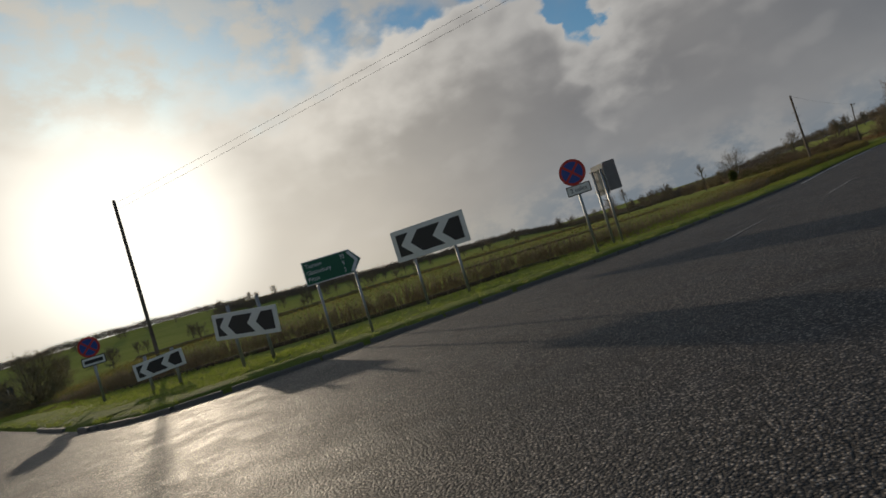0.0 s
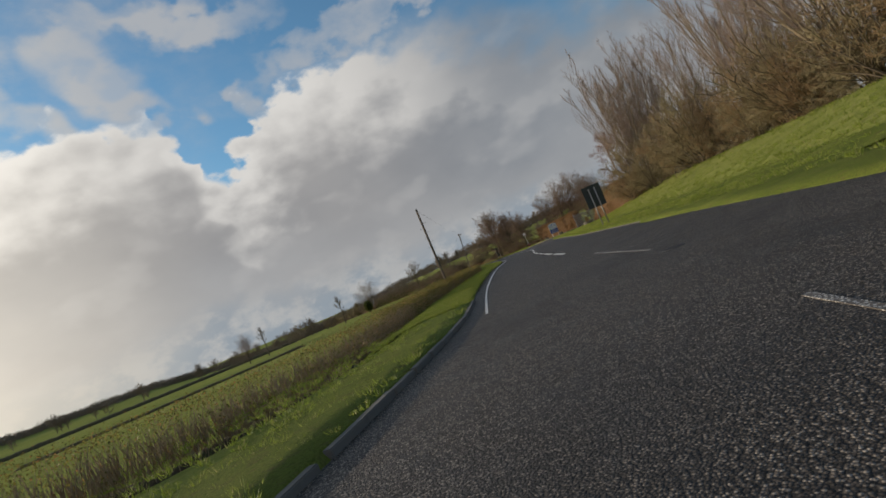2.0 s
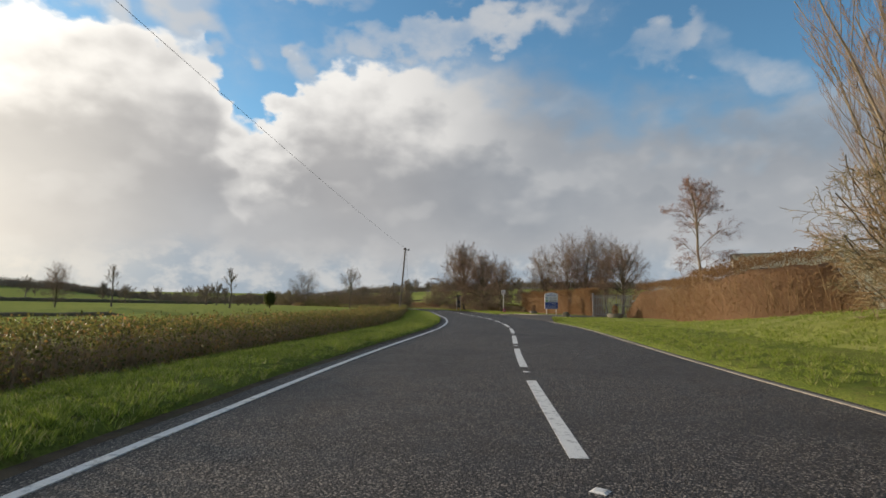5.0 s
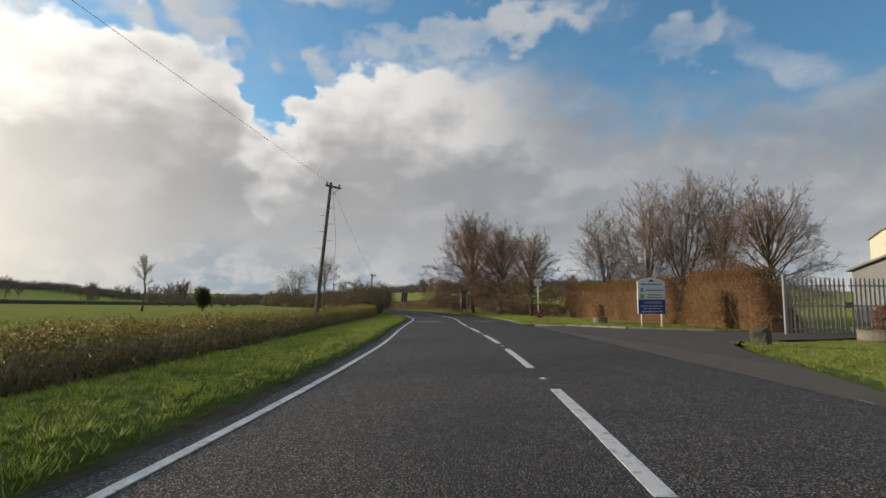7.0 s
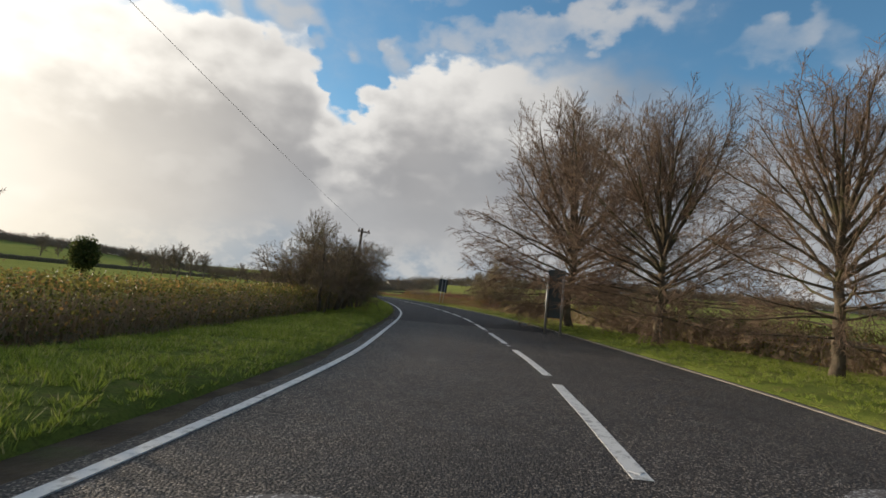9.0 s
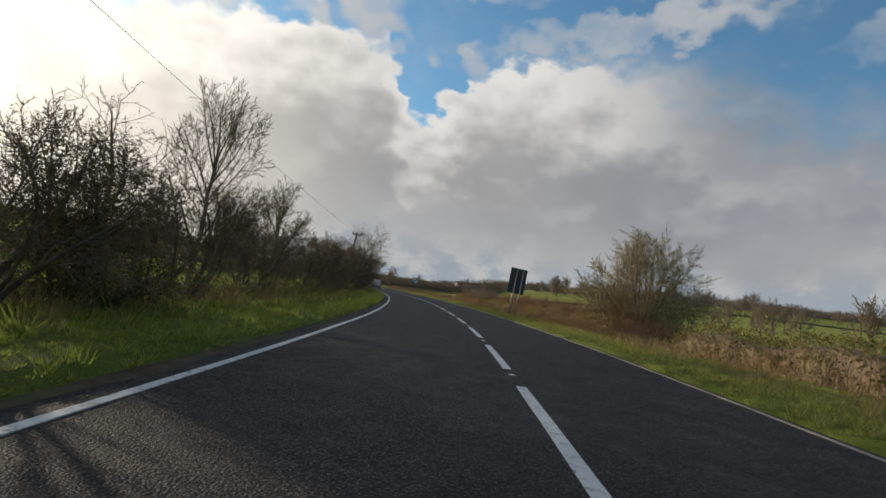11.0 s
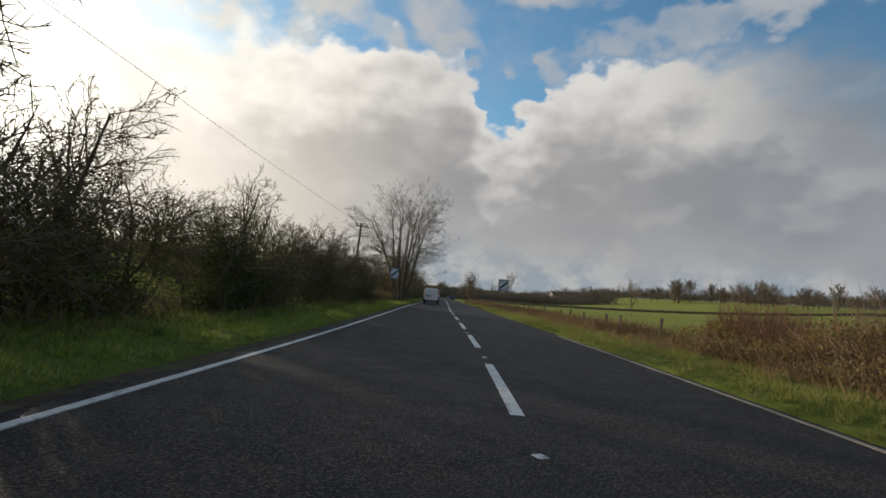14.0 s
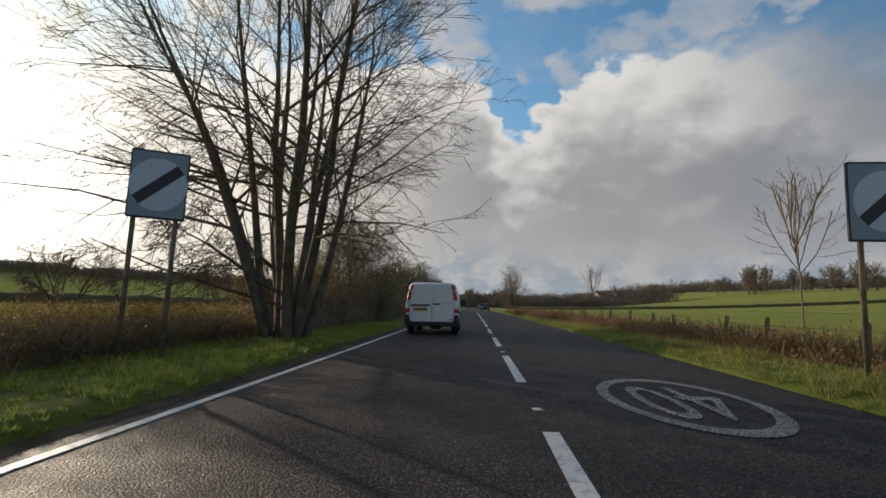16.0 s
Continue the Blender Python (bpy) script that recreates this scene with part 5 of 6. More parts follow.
# grass
verge_blades(s_at(-211), s_at(-112), -7.6, -3.45, 480000, 0.066, 61, "lush bright tufted grass on the verge", None, 0.0055, 0.1)
verge_blades(s_at(-211), s_at(-188), -7.2, -3.5, 230000, 0.058, 71, "thick short grass between a hedge and the road", None, 0.0055, 0.0)
verge_blades(s_at(-112), s_at(24), -6.9, -3.45, 360000, 0.080, 62, "rough damp tufted grass on the verge", None, 0.006, 0.1)
verge_blades(s_at(-212), s_at(-112), 3.55, 10.5, 230000, 0.066, 63, "short tufted grass on the verge and bank", None, 0.006, 0.15)
verge_blades(s_at(-112), s_at(34), 3.55, 6.4, 210000, 0.085, 64, "rough weedy grass on the verge", M_BLADE_DULL, 0.006, 0.15)
verge_blades(s_at(-104), s_at(34), 4.6, 8.6, 26000, 0.36, 65, "tall dry stalks and weeds", M_STRAW, 0.007, 0.7)
verge_blades(s_at(-112), s_at(16), -7.4, -5.4, 12000, 0.26, 66, "dry stalks under the hedgerow", M_STRAW, 0.007, 0.7)
verge_blades(s_at(-112), s_at(-5), -7.0, -5.0, 16000, 0.20, 70, "coarse weeds and docks at the hedgerow's foot", M_WEED, 0.014, 0.6)
rng = np.random.default_rng(67)
i = rng.integers(0, len(corner) - 1, 170000)
q = corner[i] - sides(corner)[i] * (rng.random(170000) ** 1.3 * 6)[:, None] + rng.normal(0, 0.3, (170000, 2))
q = q[(road_gap(q) > 0.1) & (q[:, 1] < -203)]
blades("grass", q, np.full(len(q), 0.09), rng, 0.075, M_BLADE, "short bright grass at the junction's corner", 0.0055)
# dead docks and brambles under the fence
hedge("weeds", [(7.1, -27.0), (7.4, -12.0), (7.8, 4.0), (8.2, 20.0), (8.6, 45.0), (10.0, 80.0)], 2.4, 0.55, M_RUST_STEM, 26000, M_STRAW, 26000, 24, "dead brown docks and dry stalks beneath a fence", "weeds", core=False, leaf=0.03, ragged=0.7, spray=0.5)
verge_blades(s_at(-30), s_at(60), 3.5, 5.6, 26000, 0.15, 68, "tussocks of rough grass at the road's edge", M_BLADE_DULL, 0.007, 0.75)
# grass on the bank beside the first stretch
rng = np.random.default_rng(69)
q = np.stack([-70 + 40 * rng.random(300000), -232 + 55 * rng.random(300000)], 1)
gap = road_gap(q)
side = (q[:, 0] + 46.0) * 0.85 - (q[:, 1] + 184.0) * 0.53
q = q[(gap > 0.15) & (gap < 13) & (side > 2.5)][:80000]
gap = road_gap(q)
blades("grass", q, land(q) * np.clip(gap / 4, 0, 1) + np.interp(gap, [0, 0.1, 0.4, 2.2, 3.4, 4.6], [0.0, 0.04, 0.09, 0.09, 0.05, 0.03]), rng, 0.10, M_BLADE, "uneven grass on a bank below trees", 0.011)

# ---- kerbs ----
kerb_line = catmull(KERB_LEFT[1:], 0.9)
kr = sides(kerb_line)
kerb = new("kerb")
tagged(kerb, "row of worn concrete kerb stones around the junction's corner", "kerb", kind="structure")
bm = box_bm(0.895, 0.13, 0.24, 0.012)
kerb_me = bpy.data.meshes.new("kerb_stone")
bm.to_mesh(kerb_me)
bm.free()
kerb_me.materials.append(M_KERB)
for i in range(22, len(kerb_line)):
    d = kerb_line[min(i + 1, len(kerb_line) - 1)] - kerb_line[i - 1]
    child("kerb_stone", kerb_me, kerb, "", pose(*(kerb_line[i] - kr[i] * 0.06), -0.035 + 0.006 * math.sin(i * 2.1), 0, 0, math.degrees(math.atan2(d[1], d[0]))))


# ---- painted roundels on the road ----
def road_roundel(s, off, facing):
    c = along(s, off)
    d = along(s + 1, off) - c
    turn = math.degrees(math.atan2(d[1], d[0])) - 90 + (0 if facing > 0 else 180)
    t = child("speed_roundel", None, road, "worn white painted speed roundel", pose(*c, 0.011, 0, 0, turn))
    n = 44
    v, f = [], []
    for i in range(n):
        a = 2 * math.pi * i / n
        for r in (1.0, 0.84):
            v.append((0.88 * r * math.cos(a), 1.85 * r * math.sin(a), 0))
    for i in range(n):
        j = (i + 1) % n
        f.append((2 * i, 2 * j, 2 * j + 1, 2 * i + 1))
    child("ring", mesh_of("ring", v, f, [M_FADED]), t)
    text_part("figure", "40", 0.92, M_FADED, t, Matrix.Translation((0, -0.05, 0)) @ Matrix.Diagonal((1.15, 3.3, 1, 1)), "CENTER")


road_roundel(s_at(-136.2), -1.9, 1)
road_roundel(s_at(-134.9), 1.8, -1)
road_roundel(s_at(6.7), 1.75, -1)


# ---- poles and wires ----
def utility_pole(x, y, height, top, label, arm=True, steps=True):
    """A wooden pole whose top stands at an offset from its foot."""
    z0 = ground_z(x, y) - 0.1
    t = thing("utility_pole", Matrix.Translation((x, y, z0)), label, "utility pole", "poles along the road")
    me = wood_mesh("shaft", [(np.array([0.0, 0.0, 0.0]), np.array([top[0], top[1], height]), 0.094, 0.072, 0)], M_POLE, 14)
    child("shaft", me, t)
    part("cap", tube_bm(0.082, 0.07, 0.05, 12, (top[0], top[1], height - 0.005)), M_POLE, t)
    if arm:
        turn = 28 if y < -100 else 8
        m = pose(top[0], top[1], height - 0.16, 0, 0, turn)
        arm_o = part("crossarm", box_bm(0.92, 0.08, 0.09, 0.008, (0.05, -0.12, 0)), M_POLE, t, "", m)
        part("brace", box_bm(0.46, 0.02, 0.03, 0, (0, 0, 0)), M_STEEL, t, "", m @ pose(0.24, -0.12, -0.18, 0, -42, 0))
        for ox in (-0.34, 0.42):
            part("insulator", tube_bm(0.045, 0.03, 0.13, 10, (ox, -0.12, 0.045)), M_PORCELAIN, arm_o)
    if steps:
        for i in range(6):
            f = 0.56 + 0.055 * i
            part("step_iron", box_bm(0.22, 0.022, 0.022, 0, (0.2 if i % 2 else -0.2, 0, 0)), M_STEEL, t, "", pose(top[0] * f, top[1] * f, height * f))
    return Vector((x + top[0], y + top[1], z0 + height))


def cable(points, name="overhead_cable", sag=0.25, label="thin black overhead cable between wooden poles", r=0.006):
    pieces = []
    for a, b in zip(points[:-1], points[1:]):
        n = 14
        p = [np.array(a.lerp(b, i / n)) - np.array([0, 0, 4 * sag * (i / n) * (1 - i / n)]) for i in range(n + 1)]
        pieces += [(p[i], p[i + 1], r, r, 0) for i in range(n)]
    ob = new(name, wood_mesh(name, pieces, M_WIRE, 4, 1.0, 0.004))
    return tagged(ob, label, "cable")


POLE_LABEL = "tall weathered wooden utility pole standing in the verge"
tA = utility_pole(-57.2, -187.8, 6.45, (0.0, 0.0), POLE_LABEL, arm=False)
tB = utility_pole(-31.85, -142.3, 6.95, (0.6, 0.05), "weathered wooden pole with a crossarm and insulators")
tD = utility_pole(-16.9, -103.9, 4.7, (0.28, 0.1), "leaning wooden pole with a crossarm beside a thorn tree")
tC = utility_pole(-10.1, -58.2, 5.12, (0.45, 0.1), "leaning wooden pole with a crossarm above thorn trees")
tE = utility_pole(-6.95, -7.3, 5.75, (0.2, 0.05), "wooden pole with a crossarm above thorn trees")
tF = utility_pole(-5.3, 62, 6.0, (0.1, 0), "far wooden pole beyond bare trees", arm=False, steps=False)
tJ = utility_pole(-97.5, -216.8, 8.8, (0.0, 0.0), "tall wooden pole standing behind junction signs", arm=False, steps=False)
tK = utility_pole(-44.0, -221.3, 11.8, (0.0, 0.0), "tall wooden pole among bare willows on the bank", arm=False, steps=False)
cable([tA, tB, tD, tC, tE, tF])
for dz in (0.0, 0.32):
    cable([tJ + Vector((0, 0, -0.12 - dz)), Vector((-44.0, -221.3, 12.8 - dz))], sag=0.15)
cable([tB + Vector((0.1, 0, -0.3)), tB + Vector((0.35, 0.2, -2.6)), tB + Vector((0.25, 0.15, -5.4))], "stay_wire", 0.05, "slack black wire hanging down a wooden pole", 0.008)


# ---- signs ----
def posts_of(t, xs, height, r=0.045, mat=None, y=0.06):
    for x in xs:
        part("post", tube_bm(r, r, height, 12, (x, y, -0.15)), mat or M_STEEL, t, "grey steel post", None, True)


def sign_thing(x, y, rz, label, name="road_sign", category="road sign", group="", tilt=0):
    return thing(name, pose(x, y, ground_z(x, y) - 0.02, 0, tilt, rz), label, category, group)


def clearway(x, y, rz, centre, r, plate, label):
    t = sign_thing(x, y, rz, label)
    posts_of(t, [0], centre + r * 0.6)
    face = part("disc", plate_bm(disc(r), 0.03), M_SIGNRED, t, "red ring", Matrix.Translation((0, 0, centre)))
    part("blue_field", plate_bm(disc(r * 0.80), 0.008), M_SIGNBLUE, face, "", Matrix.Translation((0, -0.018, 0)))
    for a in (45, -45):
        part("red_bar", box_bm(r * 1.72, 0.006, r * 0.17), M_SIGNRED, face, "", pose(0, -0.0235 - (0.001 if a > 0 else 0), 0, 0, a, 0))
    if plate:
        p = part("plate", plate_bm(rounded(0.78, 0.325, 0.045), 0.02), M_SIGNBLACK, t, "black-rimmed white plate", Matrix.Translation((0.04, 0, centre - r - 0.15)))
        part("white_field", plate_bm(rounded(0.72, 0.265, 0.03), 0.006), M_SIGNWHITE, p, "", Matrix.Translation((0, -0.013, 0)))
        if plate == "2 miles":
            text_part("lettering", plate, 0.19, M_SIGNBLACK, p, pose(0, -0.019, 0, 90, 0, 0), "CENTER")
        else:
            part("lettering_bar", box_bm(0.6, 0.004, 0.12), M_SIGNBLACK, p, "", Matrix.Translation((0, -0.018, 0)))


clearway(-77.08, -220.93, -14, 2.70, 0.425, "2 miles", "round red and blue no-stopping sign on a steel post")
clearway(-94.6, -223.03, 25, 2.05, 0.36, "bar", "small round no-stopping sign seen against the sun")


def chevrons(x, y, z0, w, h, rz, tilt, count, label, post_h, post_x):
    t = sign_thing(x, y, rz, label, group="chevron signs at the junction")
    posts_of(t, post_x, post_h, 0.05)
    m = pose(0, 0, z0 + h / 2, 0, tilt, 0)
    b = part("panel", plate_bm(rounded(w, h, 0.03), 0.03), M_SIGNWHITE, t, "grey-white rimmed panel", m)
    part("black_field", plate_bm(rounded(w * 0.88, h * 0.70, 0.02), 0.006), M_SIGNBLACK, b, "", Matrix.Translation((0, -0.019, 0)))
    step = w * 0.88 / count
    hh = h * 0.35
    for i in range(count):
        cx = -w * 0.44 + step * (i + 0.10)
        tip, thick = hh * 0.95, step * 0.30
        part("white_chevron", plate_bm([(cx, 0), (cx + tip, hh), (cx + tip + thick, hh), (cx + thick, 0), (cx + tip + thick, -hh), (cx + tip, -hh)], 0.006), M_SIGNWHITE, b, "", Matrix.Translation((0, -0.024, 0)))


chevrons(-82.15, -220.99, 1.62, 2.66, 1.08, -2, 0, 2, "black and white chevron board on two steel posts", 2.1, (-0.75, 0.75))
chevrons(-86.75, -225.53, 0.80, 2.46, 0.74, -14, 6, 2, "weathered tilted chevron board on two posts against the sun", 1.95, (-0.55, 0.62))
chevrons(-90.6, -224.6, 0.50, 1.60, 0.52, 12, -4, 2, "low weathered chevron board near the kerb", 1.3, (-0.42, 0.46))

t = sign_thing(-83.2, -226.86, 18, "green direction sign with white lettering and an arrow end")
t.scale = (0.64, 0.8, 0.8)
posts_of(t, (-0.72, 0.72), 2.2, 0.05)
outline = [(-1.08, -0.36), (0.72, -0.36), (1.08, 0.0), (0.72, 0.36), (-1.08, 0.36)]
b = part("panel", plate_bm(outline, 0.03), M_SIGNWHITE, t, "white-rimmed panel", Matrix.Translation((0, 0, 2.27)))
part("green_field", plate_bm([(x * 0.965, z * 0.92) for x, z in outline], 0.006), M_SIGNGREEN, b, "", Matrix.Translation((0, -0.019, 0)))
part("white_chevron", plate_bm([(0.60, 0.30), (0.72, 0.30), (0.98, 0.0), (0.72, -0.30), (0.60, -0.30), (0.84, 0.0)], 0.006), M_SIGNWHITE, b, "", Matrix.Translation((0, -0.024, 0)))
for i, (name, number) in enumerate((("Taunton", "30"), ("Glastonbury", "9"), ("Pilton", "2"))):
    text_part("lettering", name, 0.185, M_SIGNWHITE, b, pose(-0.98, -0.024, 0.20 - 0.2 * i, 90, 0, 0))
    text_part("lettering", number, 0.185, M_SIGNWHITE, b, pose(0.42, -0.024, 0.20 - 0.2 * i, 90, 0, 0), "CENTER")


def sign_back(x, y, rz, z0, w, h, label, mat, post_x, tilt=0, rails=4, both=None, post_mat=None):
    """A road sign seen from behind: posts in front of a ribbed panel."""
    t = sign_thing(x, y, rz, label, tilt=tilt)
    posts_of(t, post_x, z0 + h * 0.97, 0.045, post_mat, -0.07)
    b = part("panel", plate_bm(rounded(w, h, 0.04), 0.02), mat, t, "", Matrix.Translation((0, 0, z0 + h / 2)))
    for i in range(rails):
        part("rail", box_bm(w * 0.98, 0.03, 0.035, 0.004), mat, b, "", Matrix.Translation((0, -0.025, -h / 2 + h * (i + 0.5) / rails)))
    for px in post_x:
        for i in (0, rails - 1):
            part("clip", box_bm(0.14, 0.03, 0.05, 0.004), M_STEEL, b, "", Matrix.Translation((px, -0.125, -h / 2 + h * (i + 0.5) / rails)))
    return t


t = sign_back(-76.15, -218.65, -54, 1.80, 0.64, 1.08, "pale grey back of a folded road sign on two posts", M_PALEBACK, (-0.22, 0.24), rails=3)
part("panel", plate_bm(rounded(0.42, 1.04, 0.04), 0.02), M_GREYBACK, t, "dark grey folded panel", pose(0.48, 0.15, 2.38, 0, 0, 40))
sign_back(-47.9, -194.6, -28, 1.33, 1.24, 1.50, "dark green back of a large road sign on two steel posts", M_DARKBACK, (-0.2, 0.2), rails=3)
sign_back(-11.6, -118.2, -38, 0.55, 0.66, 1.85, "dark back of a roadside notice board on two pale posts", M_DARKBACK, (-0.31, 0.27), rails=2, post_mat=M_STEEL)
sign_back(0.58, -70.1, -2, 1.55, 1.15, 1.68, "dark back of a road sign with ribs on pale posts", M_DARKBACK, (-0.15, 0.28), tilt=5, rails=5)


def limit_end(x, y, rz, z0, size, label, tilt=0, wide=1.0):
    """Square board with a pale disc and a dark slanting band."""
    t = sign_thing(x, y, rz, label, group="end-of-limit signs", tilt=tilt)
    posts_of(t, (-size * 0.32, size * 0.30), z0 + size, 0.04, M_POST)
    b = part("panel", plate_bm(rounded(size * wide, size * 1.12, 0.03), 0.04), M_DARKBACK, t, "", Matrix.Translation((0, 0, z0 + size * 0.56)))
    part("grey_field", plate_bm(rounded(size * 0.95 * wide, size * 1.06, 0.03), 0.006), M_SIGNGREY, b, "", Matrix.Translation((0, -0.024, 0)))
    part("pale_disc", plate_bm(disc(size * 0.43), 0.006), M_SIGNPALE, b, "", Matrix.Translation((0, -0.029, 0)))
    part("dark_band", box_bm(size * 0.84, 0.005, size * 0.17), M_SIGNBLACK, b, "", pose(0, -0.034, 0, 0, -42, 0))


limit_end(-4.8, 8.7, 22, 2.30, 1.0, "square grey end-of-limit sign with a dark slanting band", 2, 0.86)
limit_end(6.35, 7.85, -6, 2.02, 1.05, "square grey end-of-limit sign with a dark slanting band")

t = sign_thing(-15.0, -135.7, -20, "round speed limit sign on a tall white post")
t.scale = (0.66, 0.66, 0.94)
posts_of(t, [0], 2.75, 0.045, M_SIGNWHITE, 0.05)
part("backing_board", plate_bm(rounded(0.74, 0.54, 0.04), 0.02), M_SIGNWHITE, t, "pale square backing board", Matrix.Translation((0, 0.028, 2.72)))
b = part("disc", plate_bm(disc(0.32), 0.025), M_SIGNRING, t, "dark-rimmed disc", Matrix.Translation((0, 0, 2.72)) @ Matrix.Diagonal((1, 1, 0.70, 1)))
part("white_field", plate_bm(disc(0.262), 0.006), M_SIGNWHITE, b, "", Matrix.Translation((0, -0.016, 0)))
text_part("figure", "40", 0.36, M_SIGNBLACK, b, pose(0, -0.021, 0, 90, 0, 0), "CENTER")
t = sign_thing(-15.05, -135.95, -20, "small purple and red advertising poster at a post's foot", "poster", "poster")
t.scale = (0.6, 0.6, 0.6)
b = part("board", plate_bm(rounded(0.62, 0.78, 0.01), 0.015), M_SIGNRED, t, "", Matrix.Translation((0, 0, 0.46)))
part("purple_field", plate_bm(rounded(0.56, 0.56, 0.01), 0.005), M_PURPLE, b, "", Matrix.Translation((0, -0.011, 0.07)))
part("dark_field", plate_bm(rounded(0.30, 0.34, 0.01), 0.005), M_SIGNBLACK, b, "", Matrix.Translation((0, -0.015, 0.05)))
text_part("lettering", "SALE", 0.10, M_SIGNWHITE, b, pose(0, -0.019, 0.03, 90, 0, 0), "CENTER")
part("lettering_bar", box_bm(0.2, 0.003, 0.03), M_SIGNWHITE, b, "", Matrix.Translation((0, -0.019, 0.13)))
text_part("lettering", "NOW ON", 0.12, M_SIGNWHITE, b, pose(0, -0.010, -0.30, 90, 0, 0), "CENTER")

t = sign_thing(-17.85, -148.6, -5, "white and blue company notice board on two white posts", "notice_board", "sign board")
t.scale = (0.87, 0.87, 0.87)
posts_of(t, (-0.62, 0.70), 1.2, 0.04, M_SIGNWHITE)
b = part("panel", plate_bm([(-0.9, 0.0), (0.9, 0.0), (0.9, 1.72), (0.45, 1.86), (0, 1.92), (-0.45, 1.86), (-0.9, 1.72)], 0.04), M_SIGNWHITE, t, "arched white panel", Matrix.Translation((0, 0, 0.72)))
part("blue_field", plate_bm([(-0.88, 0.02), (0.88, 0.02), (0.88, 0.76), (-0.88, 0.76)], 0.006), M_SIGNBLUE, b, "", Matrix.Translation((0, -0.024, 0)))
part("green_mark", box_bm(0.26, 0.006, 0.24), M_BOARDGREEN, b, "", Matrix.Translation((-0.62, -0.024, 0.92)))
part("grey_mark", box_bm(0.22, 0.006, 0.2), M_SIGNGREY, b, "", Matrix.Translation((-0.62, -0.024, 1.25)))
for bx, bz, bw, bh, bm_ in ((0.0, 1.56, 1.4, 0.10, M_SIGNBLUE), (0.2, 1.25, 1.15, 0.09, M_SIGNBLACK), (0.18, 1.0, 0.95, 0.08, M_SIGNBLACK), (0.2, 0.86, 1.0, 0.07, M_SIGNBLACK),
                            (0.0, 0.42, 1.5, 0.07, M_SIGNWHITE), (0.0, 0.29, 1.2, 0.06, M_SIGNWHITE), (0.0, 0.13, 1.45, 0.09, M_SIGNWHITE)):
    cuts = [0.0, 0.30, 0.52, 0.80, 1.0] if bw > 1.1 else [0.0, 0.42, 0.74, 1.0]
    for a0, a1 in zip(cuts[:-1], cuts[1:]):
        part("lettering_bar", box_bm(bw * (a1 - a0) - 0.05, 0.004, bh * 0.55), bm_, b, "", Matrix.Translation((bx - bw / 2 + bw * (a0 + a1) / 2, -0.029, bz)))
text_part("lettering", "AUTO REPAIRS", 0.17, M_SIGNWHITE, b, pose(0.08, -0.028, 0.60, 90, 0, 0), "CENTER")
part("badge", plate_bm([(-0.2, 1.70), (0.2, 1.70), (0, 1.83)], 0.006), M_SIGNBLUE, b, "", Matrix.Translation((0, -0.024, 0)))


# ---- depot entrance ----
bm = bmesh.new()
bm.faces.new([bm.verts.new((x, y, 0.115 if i > 1 else 0.004)) for i, (x, y) in enumerate(MOUTH)])
bmesh.ops.triangulate(bm, faces=bm.faces)
tagged(part("entrance_road", bm, M_PALETAR, None), "grey asphalt entrance to a depot beside the road", "road", kind="structure")


edge_run = [MOUTH[1], MOUTH[2], MOUTH[3], MOUTH[4]]
for (x0, y0), (x1, y1), z0, z1 in zip(edge_run[:-1], edge_run[1:], (0.0, 0.06, 0.10), (0.06, 0.10, 0.10)):
    length = math.hypot(x1 - x0, y1 - y0)
    n = max(int(length / 0.9), 1)
    for i in range(n):
        f = (i + 0.5) / n
        ob = part("kerb_stone", box_bm(length / n - 0.015, 0.14, 0.24, 0.03), M_KERBPALE, None, "", pose(x0 + (x1 - x0) * f, y0 + (y1 - y0) * f, z0 + (z1 - z0) * f - 0.035, 0, 0, math.degrees(math.atan2(y1 - y0, x1 - x0))))
        tagged(ob, "pale concrete kerb stone along a depot entrance", "kerb", "kerb stones at the entrance")
# iron cover in the junction
cover = thing("drain_cover", pose(-65.9, -216.2, 0.004), "small round dark iron cover set into asphalt", "drain cover")
part("frame", tube_bm(0.19, 0.19, 0.008, 24), M_PLASTIC, cover)
part("lid", tube_bm(0.15, 0.15, 0.012, 24), M_RUBBER, cover)
# scuffed remains of a centre line across the junction
for ends in (((-65.4, -215.2), (-62.8, -210.5)), ((-71.4, -223.4), (-69.6, -220.6)), ((-75.2, -228.0), (-73.8, -225.8))):
    worn = np.linspace(ends[0], ends[1], 5)
    flat_strip("centre_dash", worn, sides(worn), 0.065, 0.011, M_FADED, road, "scuffed remains of a white centre line")


